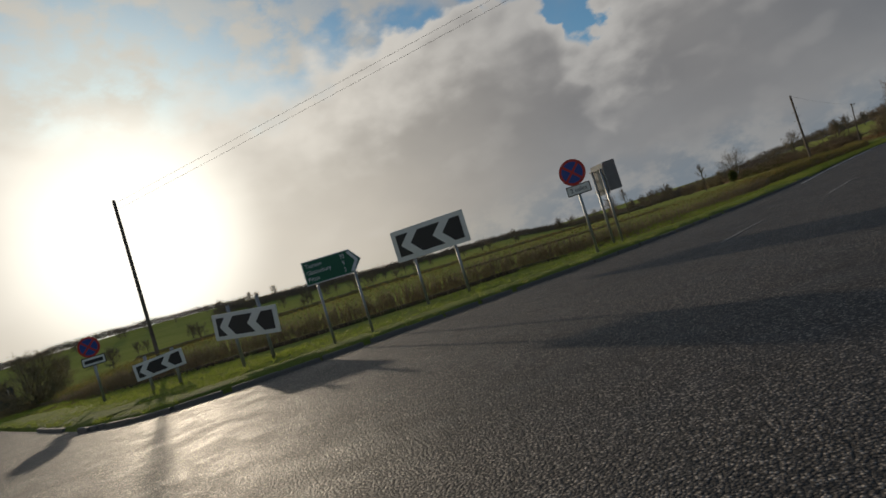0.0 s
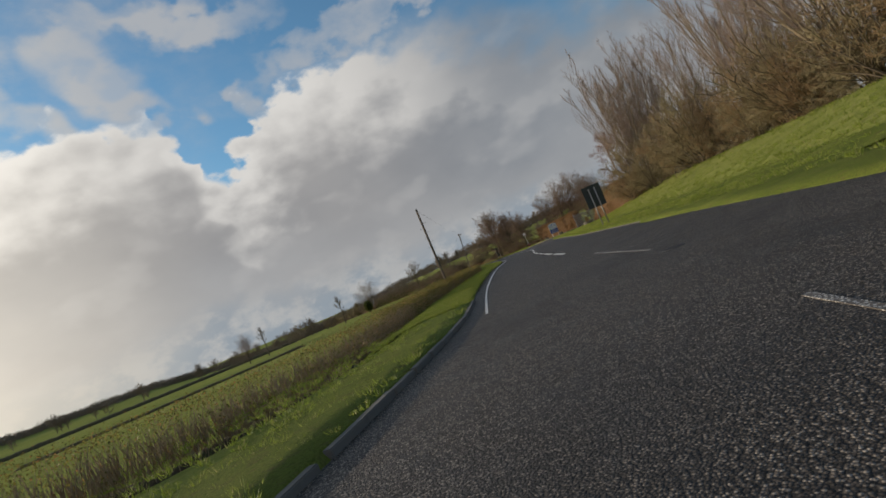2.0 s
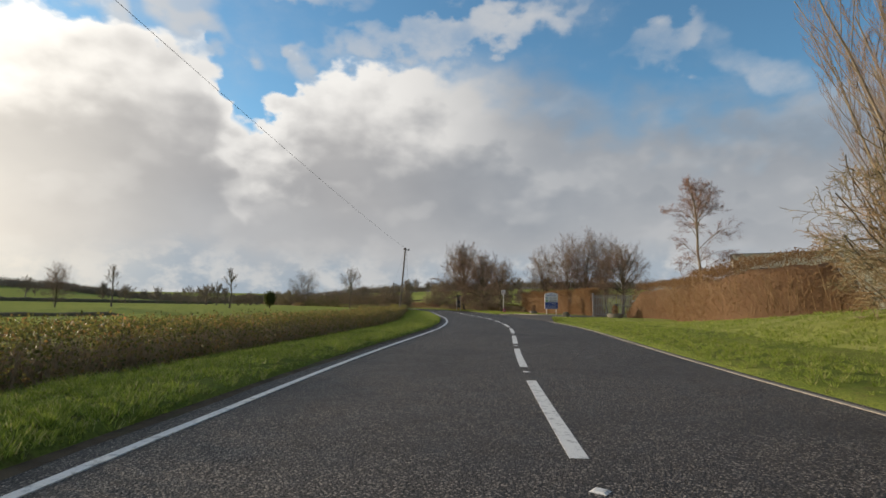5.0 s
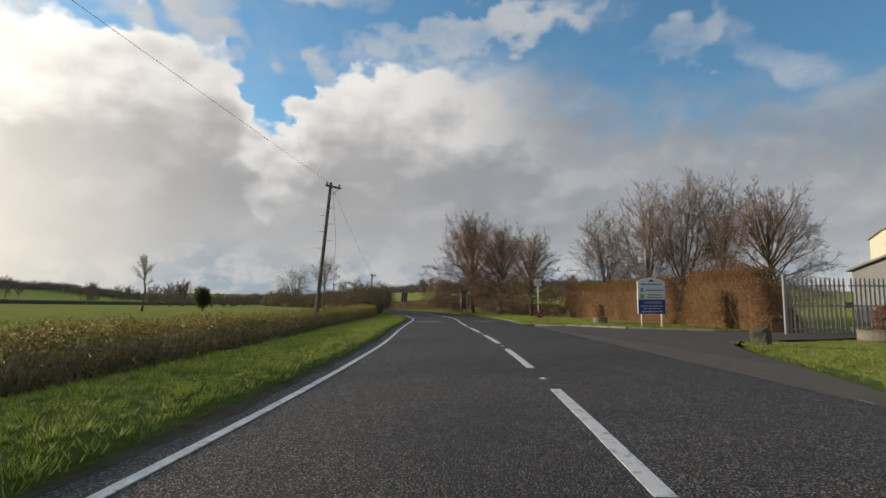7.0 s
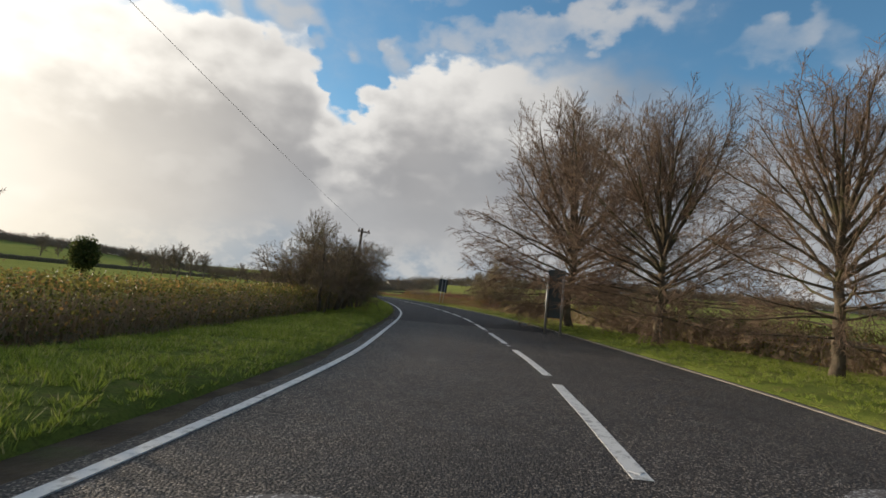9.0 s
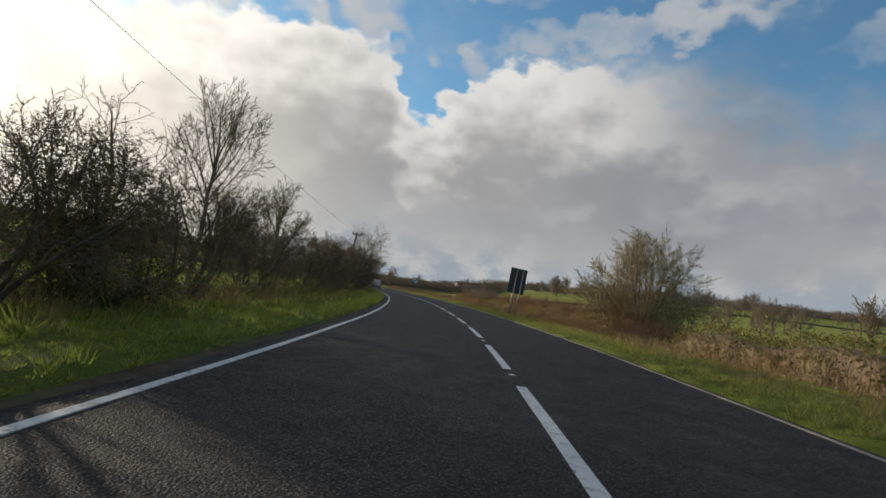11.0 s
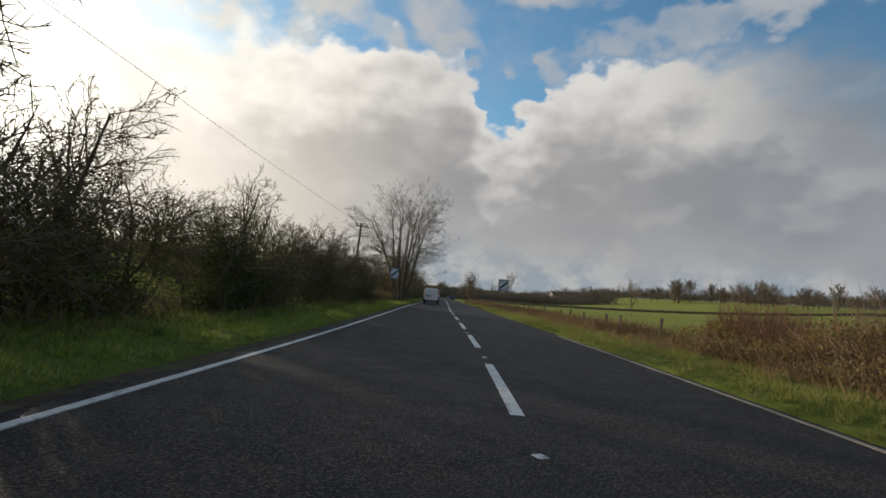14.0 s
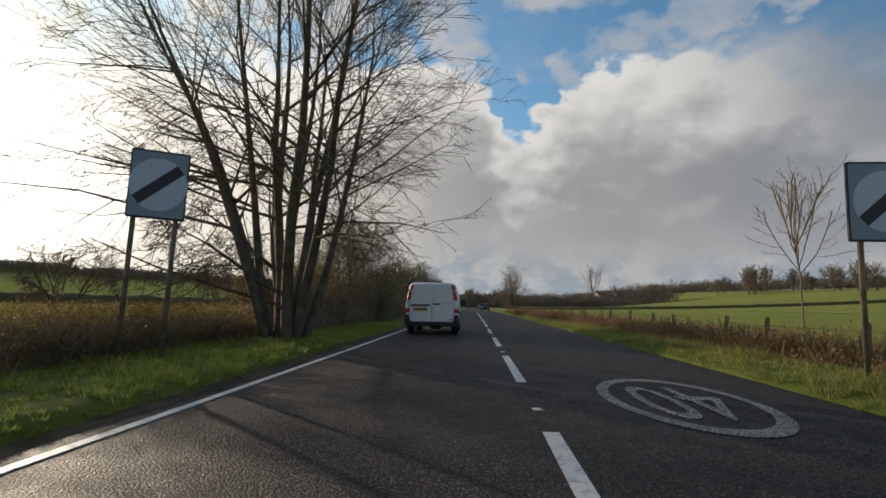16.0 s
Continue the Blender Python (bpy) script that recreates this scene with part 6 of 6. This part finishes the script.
def gate():
    a, b = Vector((-18.2, -155.0)), Vector((-14.6, -157.1))
    turn = math.degrees(math.atan2(b.y - a.y, b.x - a.x))
    w = (b - a).length
    t = thing("palisade_gate", pose(a.x, a.y, 0.08, 0, 0, turn), "grey steel palisade double gate, shut", "gate")
    for x in (0, w):
        part("post", box_bm(0.11, 0.11, 2.15, 0.01, (x, 0, 1.05)), M_STEEL, t)
    for leaf in (0, 1):
        x0 = 0.08 + leaf * (w / 2 - 0.02)
        lw = w / 2 - 0.12
        for z in (0.22, 1.02, 1.72):
            part("rail", box_bm(lw, 0.035, 0.05, 0.004, (x0 + lw / 2, 0.03, z)), M_STEEL, t)
        n = 13
        for i in range(n):
            x = x0 + lw * (i + 0.5) / n
            part("pale", plate_bm([(-0.032, 0.08), (0.032, 0.08), (0.032, 1.92), (0, 2.02), (-0.032, 1.92)], 0.012), M_STEEL, t, "", Matrix.Translation((x, 0, 0)))
    part("lock_box", box_bm(0.26, 0.08, 0.2, 0.01, (w / 2, -0.03, 1.05)), M_GREYBACK, t)
    part("notice", box_bm(0.2, 0.01, 0.2, 0, (w * 0.86, -0.02, 1.45)), M_SIGNWHITE, t, "small white notice")


gate()


def rock(name, x, y, sx, sy, sz, seed, label, mat, category, rz=0):
    bm = bmesh.new()
    bmesh.ops.create_icosphere(bm, subdivisions=3, radius=1)
    for v in bm.verts:
        q = v.co.copy()
        f = max(abs(q.x), abs(q.y), abs(q.z))
        v.co = q.lerp(q / f, 0.6)
        v.co *= 1 + 0.16 * noise.noise(q * 1.6 + Vector((seed, 0, 0))) + 0.05 * noise.noise(q * 5 + Vector((seed, 0, 0)))
        v.co = Vector((v.co.x * sx, v.co.y * sy, v.co.z * sz + sz * 0.8))
    ob = part(name, bm, mat, None, "", pose(x, y, ground_z(x, y) - 0.08, 0, 6, rz), False)
    return tagged(ob, label, category)


rock("boulder", -23.8, -157.9, 0.26, 0.22, 0.30, 3, "upright dark mossy stone set in grass beside an entrance", M_MOSSY, "boulder", 20)


def planter(x, y, r, seed):
    t = thing("planter", pose(x, y, ground_z(x, y) - 0.03), "round stone planter holding a small dark clipped conifer", "planter", "planters by the entrance")
    bm = bmesh.new()
    prof = [(r * 0.92, 0.0), (r, 0.06), (r, 0.30), (r * 1.04, 0.34), (r * 0.9, 0.36), (r * 0.86, 0.28), (0.01, 0.27)]
    rings = [[bm.verts.new((p * math.cos(2 * math.pi * i / 28), p * math.sin(2 * math.pi * i / 28), z)) for i in range(28)] for p, z in prof]
    for ra, rb in zip(rings[:-1], rings[1:]):
        for i in range(28):
            bm.faces.new((ra[i], ra[(i + 1) % 28], rb[(i + 1) % 28], rb[i]))
    part("bowl", bm, M_STONE, t)
    rg = np.random.default_rng(seed)
    n = 1500
    h = rg.random(n)
    a = rg.random(n) * 2 * math.pi
    rr = 0.26 * np.sqrt(np.maximum(1 - ((h - 0.42) / 0.62) ** 2, 0)) * (0.75 + 0.3 * rg.random(n))
    child("conifer", leaf_mesh("conifer", np.c_[np.cos(a) * rr, np.sin(a) * rr, 0.3 + h * 0.75], 0.035, rg, M_RUST_STEM), t)


planter(-15.6, -142.6, 0.40, 3)
planter(-18.7, -158.2, 0.66, 5)


def shed(name, x, y, rz, w, d, h, rise, wall, label, bays):
    t = thing(name, pose(x, y, ground_z(x, y) - 0.1, 0, 0, rz), label, "building")
    v = [(-w / 2, -d / 2, 0), (w / 2, -d / 2, 0), (w / 2, d / 2, 0), (-w / 2, d / 2, 0), (-w / 2, -d / 2, h), (w / 2, -d / 2, h), (w / 2, d / 2, h), (-w / 2, d / 2, h), (-w / 2, 0, h + rise), (w / 2, 0, h + rise)]
    child("wall", mesh_of("wall", v, [(0, 1, 5, 4), (1, 2, 6, 9, 5), (2, 3, 7, 6), (3, 0, 4, 8, 7)], [wall]), t)
    for sgn in (-1, 1):
        m = pose(0, sgn * d / 4, h + rise / 2 + 0.06, -sgn * math.degrees(math.atan2(rise, d / 2)), 0, 0)
        part("roof", box_bm(w + 0.5, math.hypot(rise, d / 2) + 0.35, 0.1, 0.01), M_ROOF, t, "", m)
    n = int(w / 0.5)
    rib = bpy.data.meshes.new("cladding_rib")
    bm = box_bm(0.12, 0.05, h, 0.01, (0, 0, h / 2))
    bm.to_mesh(rib)
    bm.free()
    rib.materials.append(wall)
    for i in range(n):
        child("cladding_rib", rib, t, "", Matrix.Translation((-w / 2 + 0.25 + i * 0.5, -d / 2 - 0.02, 0)))
    for i in range(bays):
        bx = -w / 2 + w * (i + 0.5) / bays
        wn = part("window", box_bm(1.5, 0.1, 0.9, 0.01), M_SIGNWHITE, t, "", Matrix.Translation((bx, -d / 2 - 0.05, h * 0.72)))
        part("pane", box_bm(1.3, 0.03, 0.7), M_GLASS, wn, "", Matrix.Translation((0, -0.05, 0)))
    return t


shed("warehouse", 42.0, -147.9, -55, 34, 16, 9.0, 0.25, M_CREAM, "cream metal-clad warehouse behind hedges and trees", 4)
shed("shed", -2.0, -156.5, -28, 12, 7, 2.9, 0.7, M_GREYBACK, "low grey shed with a sloping roof behind the gate", 2)


# ---- fence beside the right-hand field ----
fence = thing("wire_fence", Matrix.Identity(4), "weathered wooden posts with slack wire beside a green field", "fence")
ys = np.arange(-24.0, 96.0, 3.7)
spots = [along(s_at(float(y)), 8.1 + 0.25 * math.sin(y)) for y in ys]
for i, p in enumerate(spots):
    bm = box_bm(0.11, 0.11, random.uniform(0.85, 1.15), 0.012, (0, 0, 0.38))
    part("post", bm, M_POST, fence, "", pose(p[0], p[1], ground_z(*p) - 0.05, random.uniform(-7, 7), random.uniform(-7, 7), random.uniform(0, 90)))
for h in (0.55, 0.95):
    pc = [(np.array([*spots[i], ground_z(*spots[i]) + h]), np.array([*spots[i + 1], ground_z(*spots[i + 1]) + h]), 0.004, 0.004, 0) for i in range(len(spots) - 1)]
    child("wire", wood_mesh("wire", pc, M_WIRE, 3, 1.0, 0.004), fence)


# ---- far houses ----
def house(x, y, rz, w, d, h, wall, label):
    t = thing("house", pose(x, y, ground_z(x, y) - 0.1, 0, 0, rz), label, "house", "far houses")
    r = d * 0.42
    v = [(-w / 2, -d / 2, 0), (w / 2, -d / 2, 0), (w / 2, d / 2, 0), (-w / 2, d / 2, 0), (-w / 2, -d / 2, h), (w / 2, -d / 2, h), (w / 2, d / 2, h), (-w / 2, d / 2, h), (-w / 2, 0, h + r), (w / 2, 0, h + r)]
    child("wall", mesh_of("wall", v, [(0, 1, 5, 4), (1, 2, 6, 9, 5), (2, 3, 7, 6), (3, 0, 4, 8, 7)], [wall]), t)
    for sgn in (-1, 1):
        part("roof", box_bm(w + 0.6, math.hypot(r, d / 2) + 0.5, 0.18, 0.02), M_SLATE, t, "", pose(0, sgn * d / 4, h + r / 2 + 0.05, -sgn * math.degrees(math.atan2(r, d / 2)), 0, 0))
    part("chimney", box_bm(0.9, 0.7, 1.8, 0.03), M_SLATE, t, "", Matrix.Translation((w * 0.42, 0, h + r + 0.3)))
    for z in (h * 0.25, h * 0.7):
        for fx in (-0.3, 0.0, 0.3):
            wn = part("window", box_bm(1.1, 0.1, 1.2, 0.01), M_SIGNWHITE, t, "", Matrix.Translation((fx * w, -d / 2 - 0.03, z + 0.3)))
            part("pane", box_bm(0.9, 0.04, 1.0), M_GLASS, wn, "", Matrix.Translation((0, -0.05, 0)))


house(101, 352, 20, 11, 7, 5.0, M_HOUSEWALL, "far white rendered house with a brown roof")
house(114, 356, 10, 9, 6.5, 4.2, M_HOUSEWALL, "far pale house among bare trees")


# ---- the van ----
def wheel(parent, x, y, r, w, side):
    m = Matrix.Translation((x, y, r)) @ pose(0, 0, 0, 0, 90, 0)
    bm = bmesh.new()
    prof = [(r * 0.62, -w / 2), (r * 0.93, -w / 2), (r, -w * 0.36), (r, w * 0.36), (r * 0.93, w / 2), (r * 0.62, w / 2)]
    n = 32
    rings = [[bm.verts.new((p * math.cos(2 * math.pi * i / n), p * math.sin(2 * math.pi * i / n), z)) for i in range(n)] for p, z in prof]
    for ra, rb in zip(rings, rings[1:] + rings[:1]):
        for i in range(n):
            bm.faces.new((ra[i], ra[(i + 1) % n], rb[(i + 1) % n], rb[i]))
    bmesh.ops.recalc_face_normals(bm, faces=bm.faces)
    wh = child("wheel", None, parent, "", m)
    part("tyre", bm, M_RUBBER, wh, "black rubber tyre", None, True)
    rim = tube_bm(r * 0.63, r * 0.60, w * 0.7, 24, (0, 0, -w * 0.35))
    part("rim", rim, M_RIM, wh)
    for i in range(5):
        part("spoke", box_bm(r * 0.52, 0.07, 0.03, 0.008, (r * 0.33, 0, side * w * 0.37)), M_RIM, wh, "", pose(0, 0, 0, 0, 0, 72 * i))


def van(x, y, rz):
    t = thing("van", pose(x, y, 0.006, 0, 0, rz), "white panel van with two rear doors on the road", "van")
    # half outline (x, z) scaled along the length: y, width factor, roof height, sill height
    stations = [(0.02, 0.945, 1.80, 0.46), (0.10, 0.985, 1.855, 0.42), (0.30, 1.0, 1.875, 0.40), (1.0, 1.0, 1.885, 0.38), (2.5, 1.0, 1.885, 0.38), (3.05, 0.99, 1.82, 0.38),
                (3.35, 0.985, 1.62, 0.38), (3.75, 0.97, 1.22, 0.38), (4.1, 0.95, 1.10, 0.38), (4.45, 0.90, 0.98, 0.36), (4.62, 0.80, 0.80, 0.36)]
    verts, faces = [], []
    for yy, wf, top, low in stations:
        span = top - low
        half = [(0.84, low), (0.93, low + 0.10 * span), (0.948, low + 0.36 * span), (0.945, low + 0.50 * span), (0.90, low + 0.70 * span), (0.825, low + 0.90 * span), (0.765, low + 0.965 * span), (0.62, low + 0.99 * span), (0.0, top)]
        ring = [(-a * wf, b) for a, b in half] + [(a * wf, b) for a, b in half[-2::-1]]
        lean = 0.0
        for a, b in ring:
            verts.append((a, yy + (0.10 * max(b - 0.9, 0) / 0.95 if yy < 0.2 else lean), b))
    k = 17
    for i in range(len(stations) - 1):
        for j in range(k - 1):
            faces.append((i * k + j, i * k + j + 1, (i + 1) * k + j + 1, (i + 1) * k + j))
        faces.append((i * k + k - 1, i * k, (i + 1) * k, (i + 1) * k + k - 1))
    faces.append(tuple(range(k)))
    faces.append(tuple(reversed(range((len(stations) - 1) * k, len(stations) * k))))
    body = child("body", mesh_of("body", verts, faces, [M_WHITE], True), t, "white painted body")
    mod = body.modifiers.new("edge", "EDGE_SPLIT")
    mod.split_angle = radians(38)
    tilt = pose(0, -0.118, 0, -6.0, 0, 0)
    # rear doors
    for sgn, nm in ((-1, "rear_door"), (1, "rear_door")):
        o = [(0.008, 0.47), (0.70, 0.47), (0.765, 0.56), (0.785, 1.0), (0.755, 1.35), (0.70, 1.62), (0.655, 1.745), (0.60, 1.775), (0.008, 1.80)]
        bm = plate_bm([(sgn * a, b) for a, b in o], 0.03)
        bmesh.ops.bevel(bm, geom=[e for e in bm.edges if abs(e.verts[0].co.y - e.verts[1].co.y) < 1e-5 and e.verts[0].co.y < 0], offset=0.012, segments=2, affect="EDGES")
        door = part(nm, bm, M_WHITE, t, "white rear door", tilt @ Matrix.Translation((0, 0.02, 0)))
        bm = plate_bm([(sgn * a, b) for a, b in ((0.06, 1.12), (0.66, 1.12), (0.62, 1.60), (0.57, 1.70), (0.06, 1.72))], 0.012)
        bmesh.ops.bevel(bm, geom=[e for e in bm.edges if e.verts[0].co.y < 0 and e.verts[1].co.y < 0], offset=0.010, segments=2, affect="EDGES")
        part("pressed_panel", bm, M_WHITE, door, "", Matrix.Translation((0, -0.016, 0)))
        if sgn < 0:
            part("handle_strip", box_bm(0.70, 0.03, 0.068, 0.01, (-0.41, -0.025, 1.04)), M_PLASTIC, door, "black strip")
            p = part("number_plate", box_bm(0.54, 0.012, 0.125, 0.004, (-0.41, -0.022, 0.90)), M_PLATE, door, "yellow plate")
            for i, bx in enumerate((-0.60, -0.535, -0.47, -0.41, -0.335, -0.27, -0.21)):
                part("plate_bar", box_bm(0.042, 0.004, 0.078, 0, (bx, -0.030, 0.902)), M_SIGNBLACK, p)
            part("badge_bar", box_bm(0.30, 0.004, 0.022, 0, (-0.42, -0.042, 1.04)), M_GREYBACK, door)
        else:
            part("handle", box_bm(0.28, 0.035, 0.045, 0.015, (0.18, -0.03, 1.09)), M_PLASTIC, door, "black handle")
            part("lock", tube_bm(0.022, 0.022, 0.012, 14), M_PLASTIC, door, "", pose(0.06, -0.012, 1.225, 90, 0, 0))
            for i in range(5):
                part("sticker_mark", box_bm(0.022, 0.003, 0.035 + 0.012 * i, 0.004, (0.56 + 0.036 * i, -0.0165, 0.525 + 0.006 * i)), M_SIGNBLACK, door)
            part("scuff", box_bm(0.035, 0.003, 0.012, 0, (0.36, -0.0300, 1.46)), M_PLASTIC, door)
    # lamps, wrapped round the corners
    for sgn in (-1, 1):
        lamp = child("tail_lamp", None, t, "tall red and clear tail lamp")
        for z0, z1, mat, nm in ((1.585, 1.765, M_LAMPRED, "red_lens"), (1.225, 1.515, M_LAMPRED, "red_lens"), (0.925, 1.22, M_LAMPCLEAR, "clear_lens"), (0.785, 0.92, M_LAMPRED, "red_lens")):
            pts = []
            for z in (z0, z1):
                inn = float(np.interp(z, [0.8, 1.0, 1.35, 1.62, 1.77], [0.800, 0.795, 0.765, 0.715, 0.675]))
                outw_ = float(np.interp(z, [0.8, 1.0, 1.25, 1.5, 1.77], [0.945, 0.945, 0.915, 0.868, 0.80]))
                yb = 0.012 + 0.10 * max(z - 0.9, 0) / 0.95
                pts.append([(inn, yb - 0.012), (outw_ - 0.035, yb - 0.004), (outw_ + 0.006, yb + 0.06), (outw_ + 0.012, yb + 0.19), (outw_ - 0.03, yb + 0.19), (inn, yb + 0.05)])
            vv = [(sgn * a, b, z0) for a, b in pts[0]] + [(sgn * a, b, z1) for a, b in pts[1]]
            n = 6
            ff = [(i, (i + 1) % n, n + (i + 1) % n, n + i) for i in range(n)] + [tuple(range(n))[::-1], tuple(range(n, 2 * n))]
            child(nm, mesh_of(nm, vv, ff, [mat]), lamp)
        part("hinge", box_bm(0.10, 0.05, 0.055, 0.008, (sgn * 0.80, 0.05, 1.55)), M_WHITE, t)
        part("hinge", box_bm(0.10, 0.05, 0.05, 0.008, (sgn * 0.86, 0.015, 0.745)), M_WHITE, t)
    # bumper
    o = [(-0.955, 0.30), (0.955, 0.30), (0.965, 0.69), (0.80, 0.70), (0.775, 0.50), (0.70, 0.455), (-0.70, 0.455), (-0.775, 0.50), (-0.80, 0.70), (-0.965, 0.69)]
    bm = plate_bm(o, 0.16)
    bmesh.ops.bevel(bm, geom=[e for e in bm.edges if e.verts[0].co.y < 0 and e.verts[1].co.y < 0], offset=0.035, segments=3, affect="EDGES")
    bumper = part("bumper", bm, M_PLASTIC, t, "dark grey plastic bumper", Matrix.Translation((0, 0.045, 0)))
    for sgn in (-1, 1):
        part("reflector", box_bm(0.11, 0.012, 0.045, 0.006, (sgn * 0.86, -0.082, 0.575)), M_LAMPRED, bumper, "red reflector")
        part("side_skirt", box_bm(0.03, 2.5, 0.14, 0.008, (sgn * 0.935, 2.1, 0.42)), M_PLASTIC, t)
        part("rub_strip", box_bm(0.03, 3.3, 0.10, 0.01, (sgn * 0.955, 2.2, 0.78)), M_PLASTIC, t)
        part("side_window", plate_bm([(1.75, 1.22), (2.62, 1.22), (2.62, 1.66), (1.75, 1.66)], 0.012), M_GLASS, t, "dark glass", Matrix.Translation((sgn * 0.905, 0, 0)) @ pose(0, 0, 0, 0, -sgn * 12, 0) @ Matrix.Translation((sgn * 0.27, 0, 0.03)) @ pose(0, 0, 0, 0, 0, 90))
        mr = part("mirror", box_bm(0.20, 0.10, 0.24, 0.03, (sgn * 1.07, 3.0, 1.16)), M_PLASTIC, t, "black door mirror")
        part("mirror_arm", box_bm(0.14, 0.05, 0.06, 0.01, (sgn * 0.96, 3.02, 1.12)), M_PLASTIC, mr)
        for wy in (0.78, 3.95):
            part("wheel_arch", box_bm(0.06, 0.86, 0.34, 0.02, (sgn * 0.905, wy, 0.52)), M_PLASTIC, t)
            wheel(t, sgn * 0.80, wy, 0.335, 0.235, sgn)
    part("roof_vent", plate_bm([(-0.36, 0), (0.36, 0), (0.30, 0.045), (-0.30, 0.045)], 0.22), M_PLASTIC, t, "dark roof vent", Matrix.Translation((0.0, 0.50, 1.872)))
    part("brake_light", box_bm(0.30, 0.02, 0.022, 0.004, (0, 0.385, 1.888)), M_LAMPRED, t)
    part("silencer", box_bm(0.42, 0.6, 0.14, 0.04, (0.13, 0.5, 0.26)), M_PLASTIC, t)
    part("rear_axle", tube_bm(0.05, 0.05, 1.5, 12), M_PLASTIC, t, "", pose(-0.75, 0.78, 0.33, 0, 90, 0))
    part("floor_pan", box_bm(1.5, 3.9, 0.1, 0.02, (0, 2.3, 0.42)), M_PLASTIC, t)
    part("aerial", tube_bm(0.006, 0.003, 0.35, 6, (-0.55, 2.9, 1.84)), M_PLASTIC, t)


van(-0.49, 19.6, -3.0)


def car(x, y, rz, mat, label):
    t = thing("car", pose(x, y, 0.006, 0, 0, rz), label, "car")
    side = [(-2.0, 0.30), (2.0, 0.30), (2.05, 0.62), (1.55, 0.86), (0.75, 0.95), (0.25, 1.38), (-1.15, 1.42), (-1.85, 0.98), (-2.05, 0.9)]
    bm = plate_bm(side, 1.7)
    bmesh.ops.bevel(bm, geom=bm.edges[:], offset=0.08, segments=2, affect="EDGES")
    part("body", bm, mat, t, "", pose(0, 0, 0, 0, 0, 90))
    for sgn in (-1, 1):
        for wy in (-1.25, 1.3):
            wheel(t, sgn * 0.76, wy, 0.31, 0.19, sgn)
        part("headlight", box_bm(0.32, 0.06, 0.14, 0.03, (sgn * 0.6, 2.0, 0.66)), M_LAMPCLEAR, t)
    part("windscreen", box_bm(1.3, 0.03, 0.55, 0.02), M_GLASS, t, "", pose(0, 0.56, 1.17, 48, 0, 0))


p = along(s_at(112), 1.8)
car(p[0], p[1], 177, M_CARDARK, "dark hatchback on the far road with pale headlights")
p = along(s_at(165), 1.8)
car(p[0], p[1], 177, M_GREYBACK, "grey car far along the road")

plant_tree("bush", -121.0, -203.6, 0.95, 20, "round bare tree beside the side road")
sign_back(-128.8, -200.9, 40, 1.0, 2.4, 1.9, "large dark road sign far along the side road", M_DARKBACK, (-0.8, 0.8), rails=3)
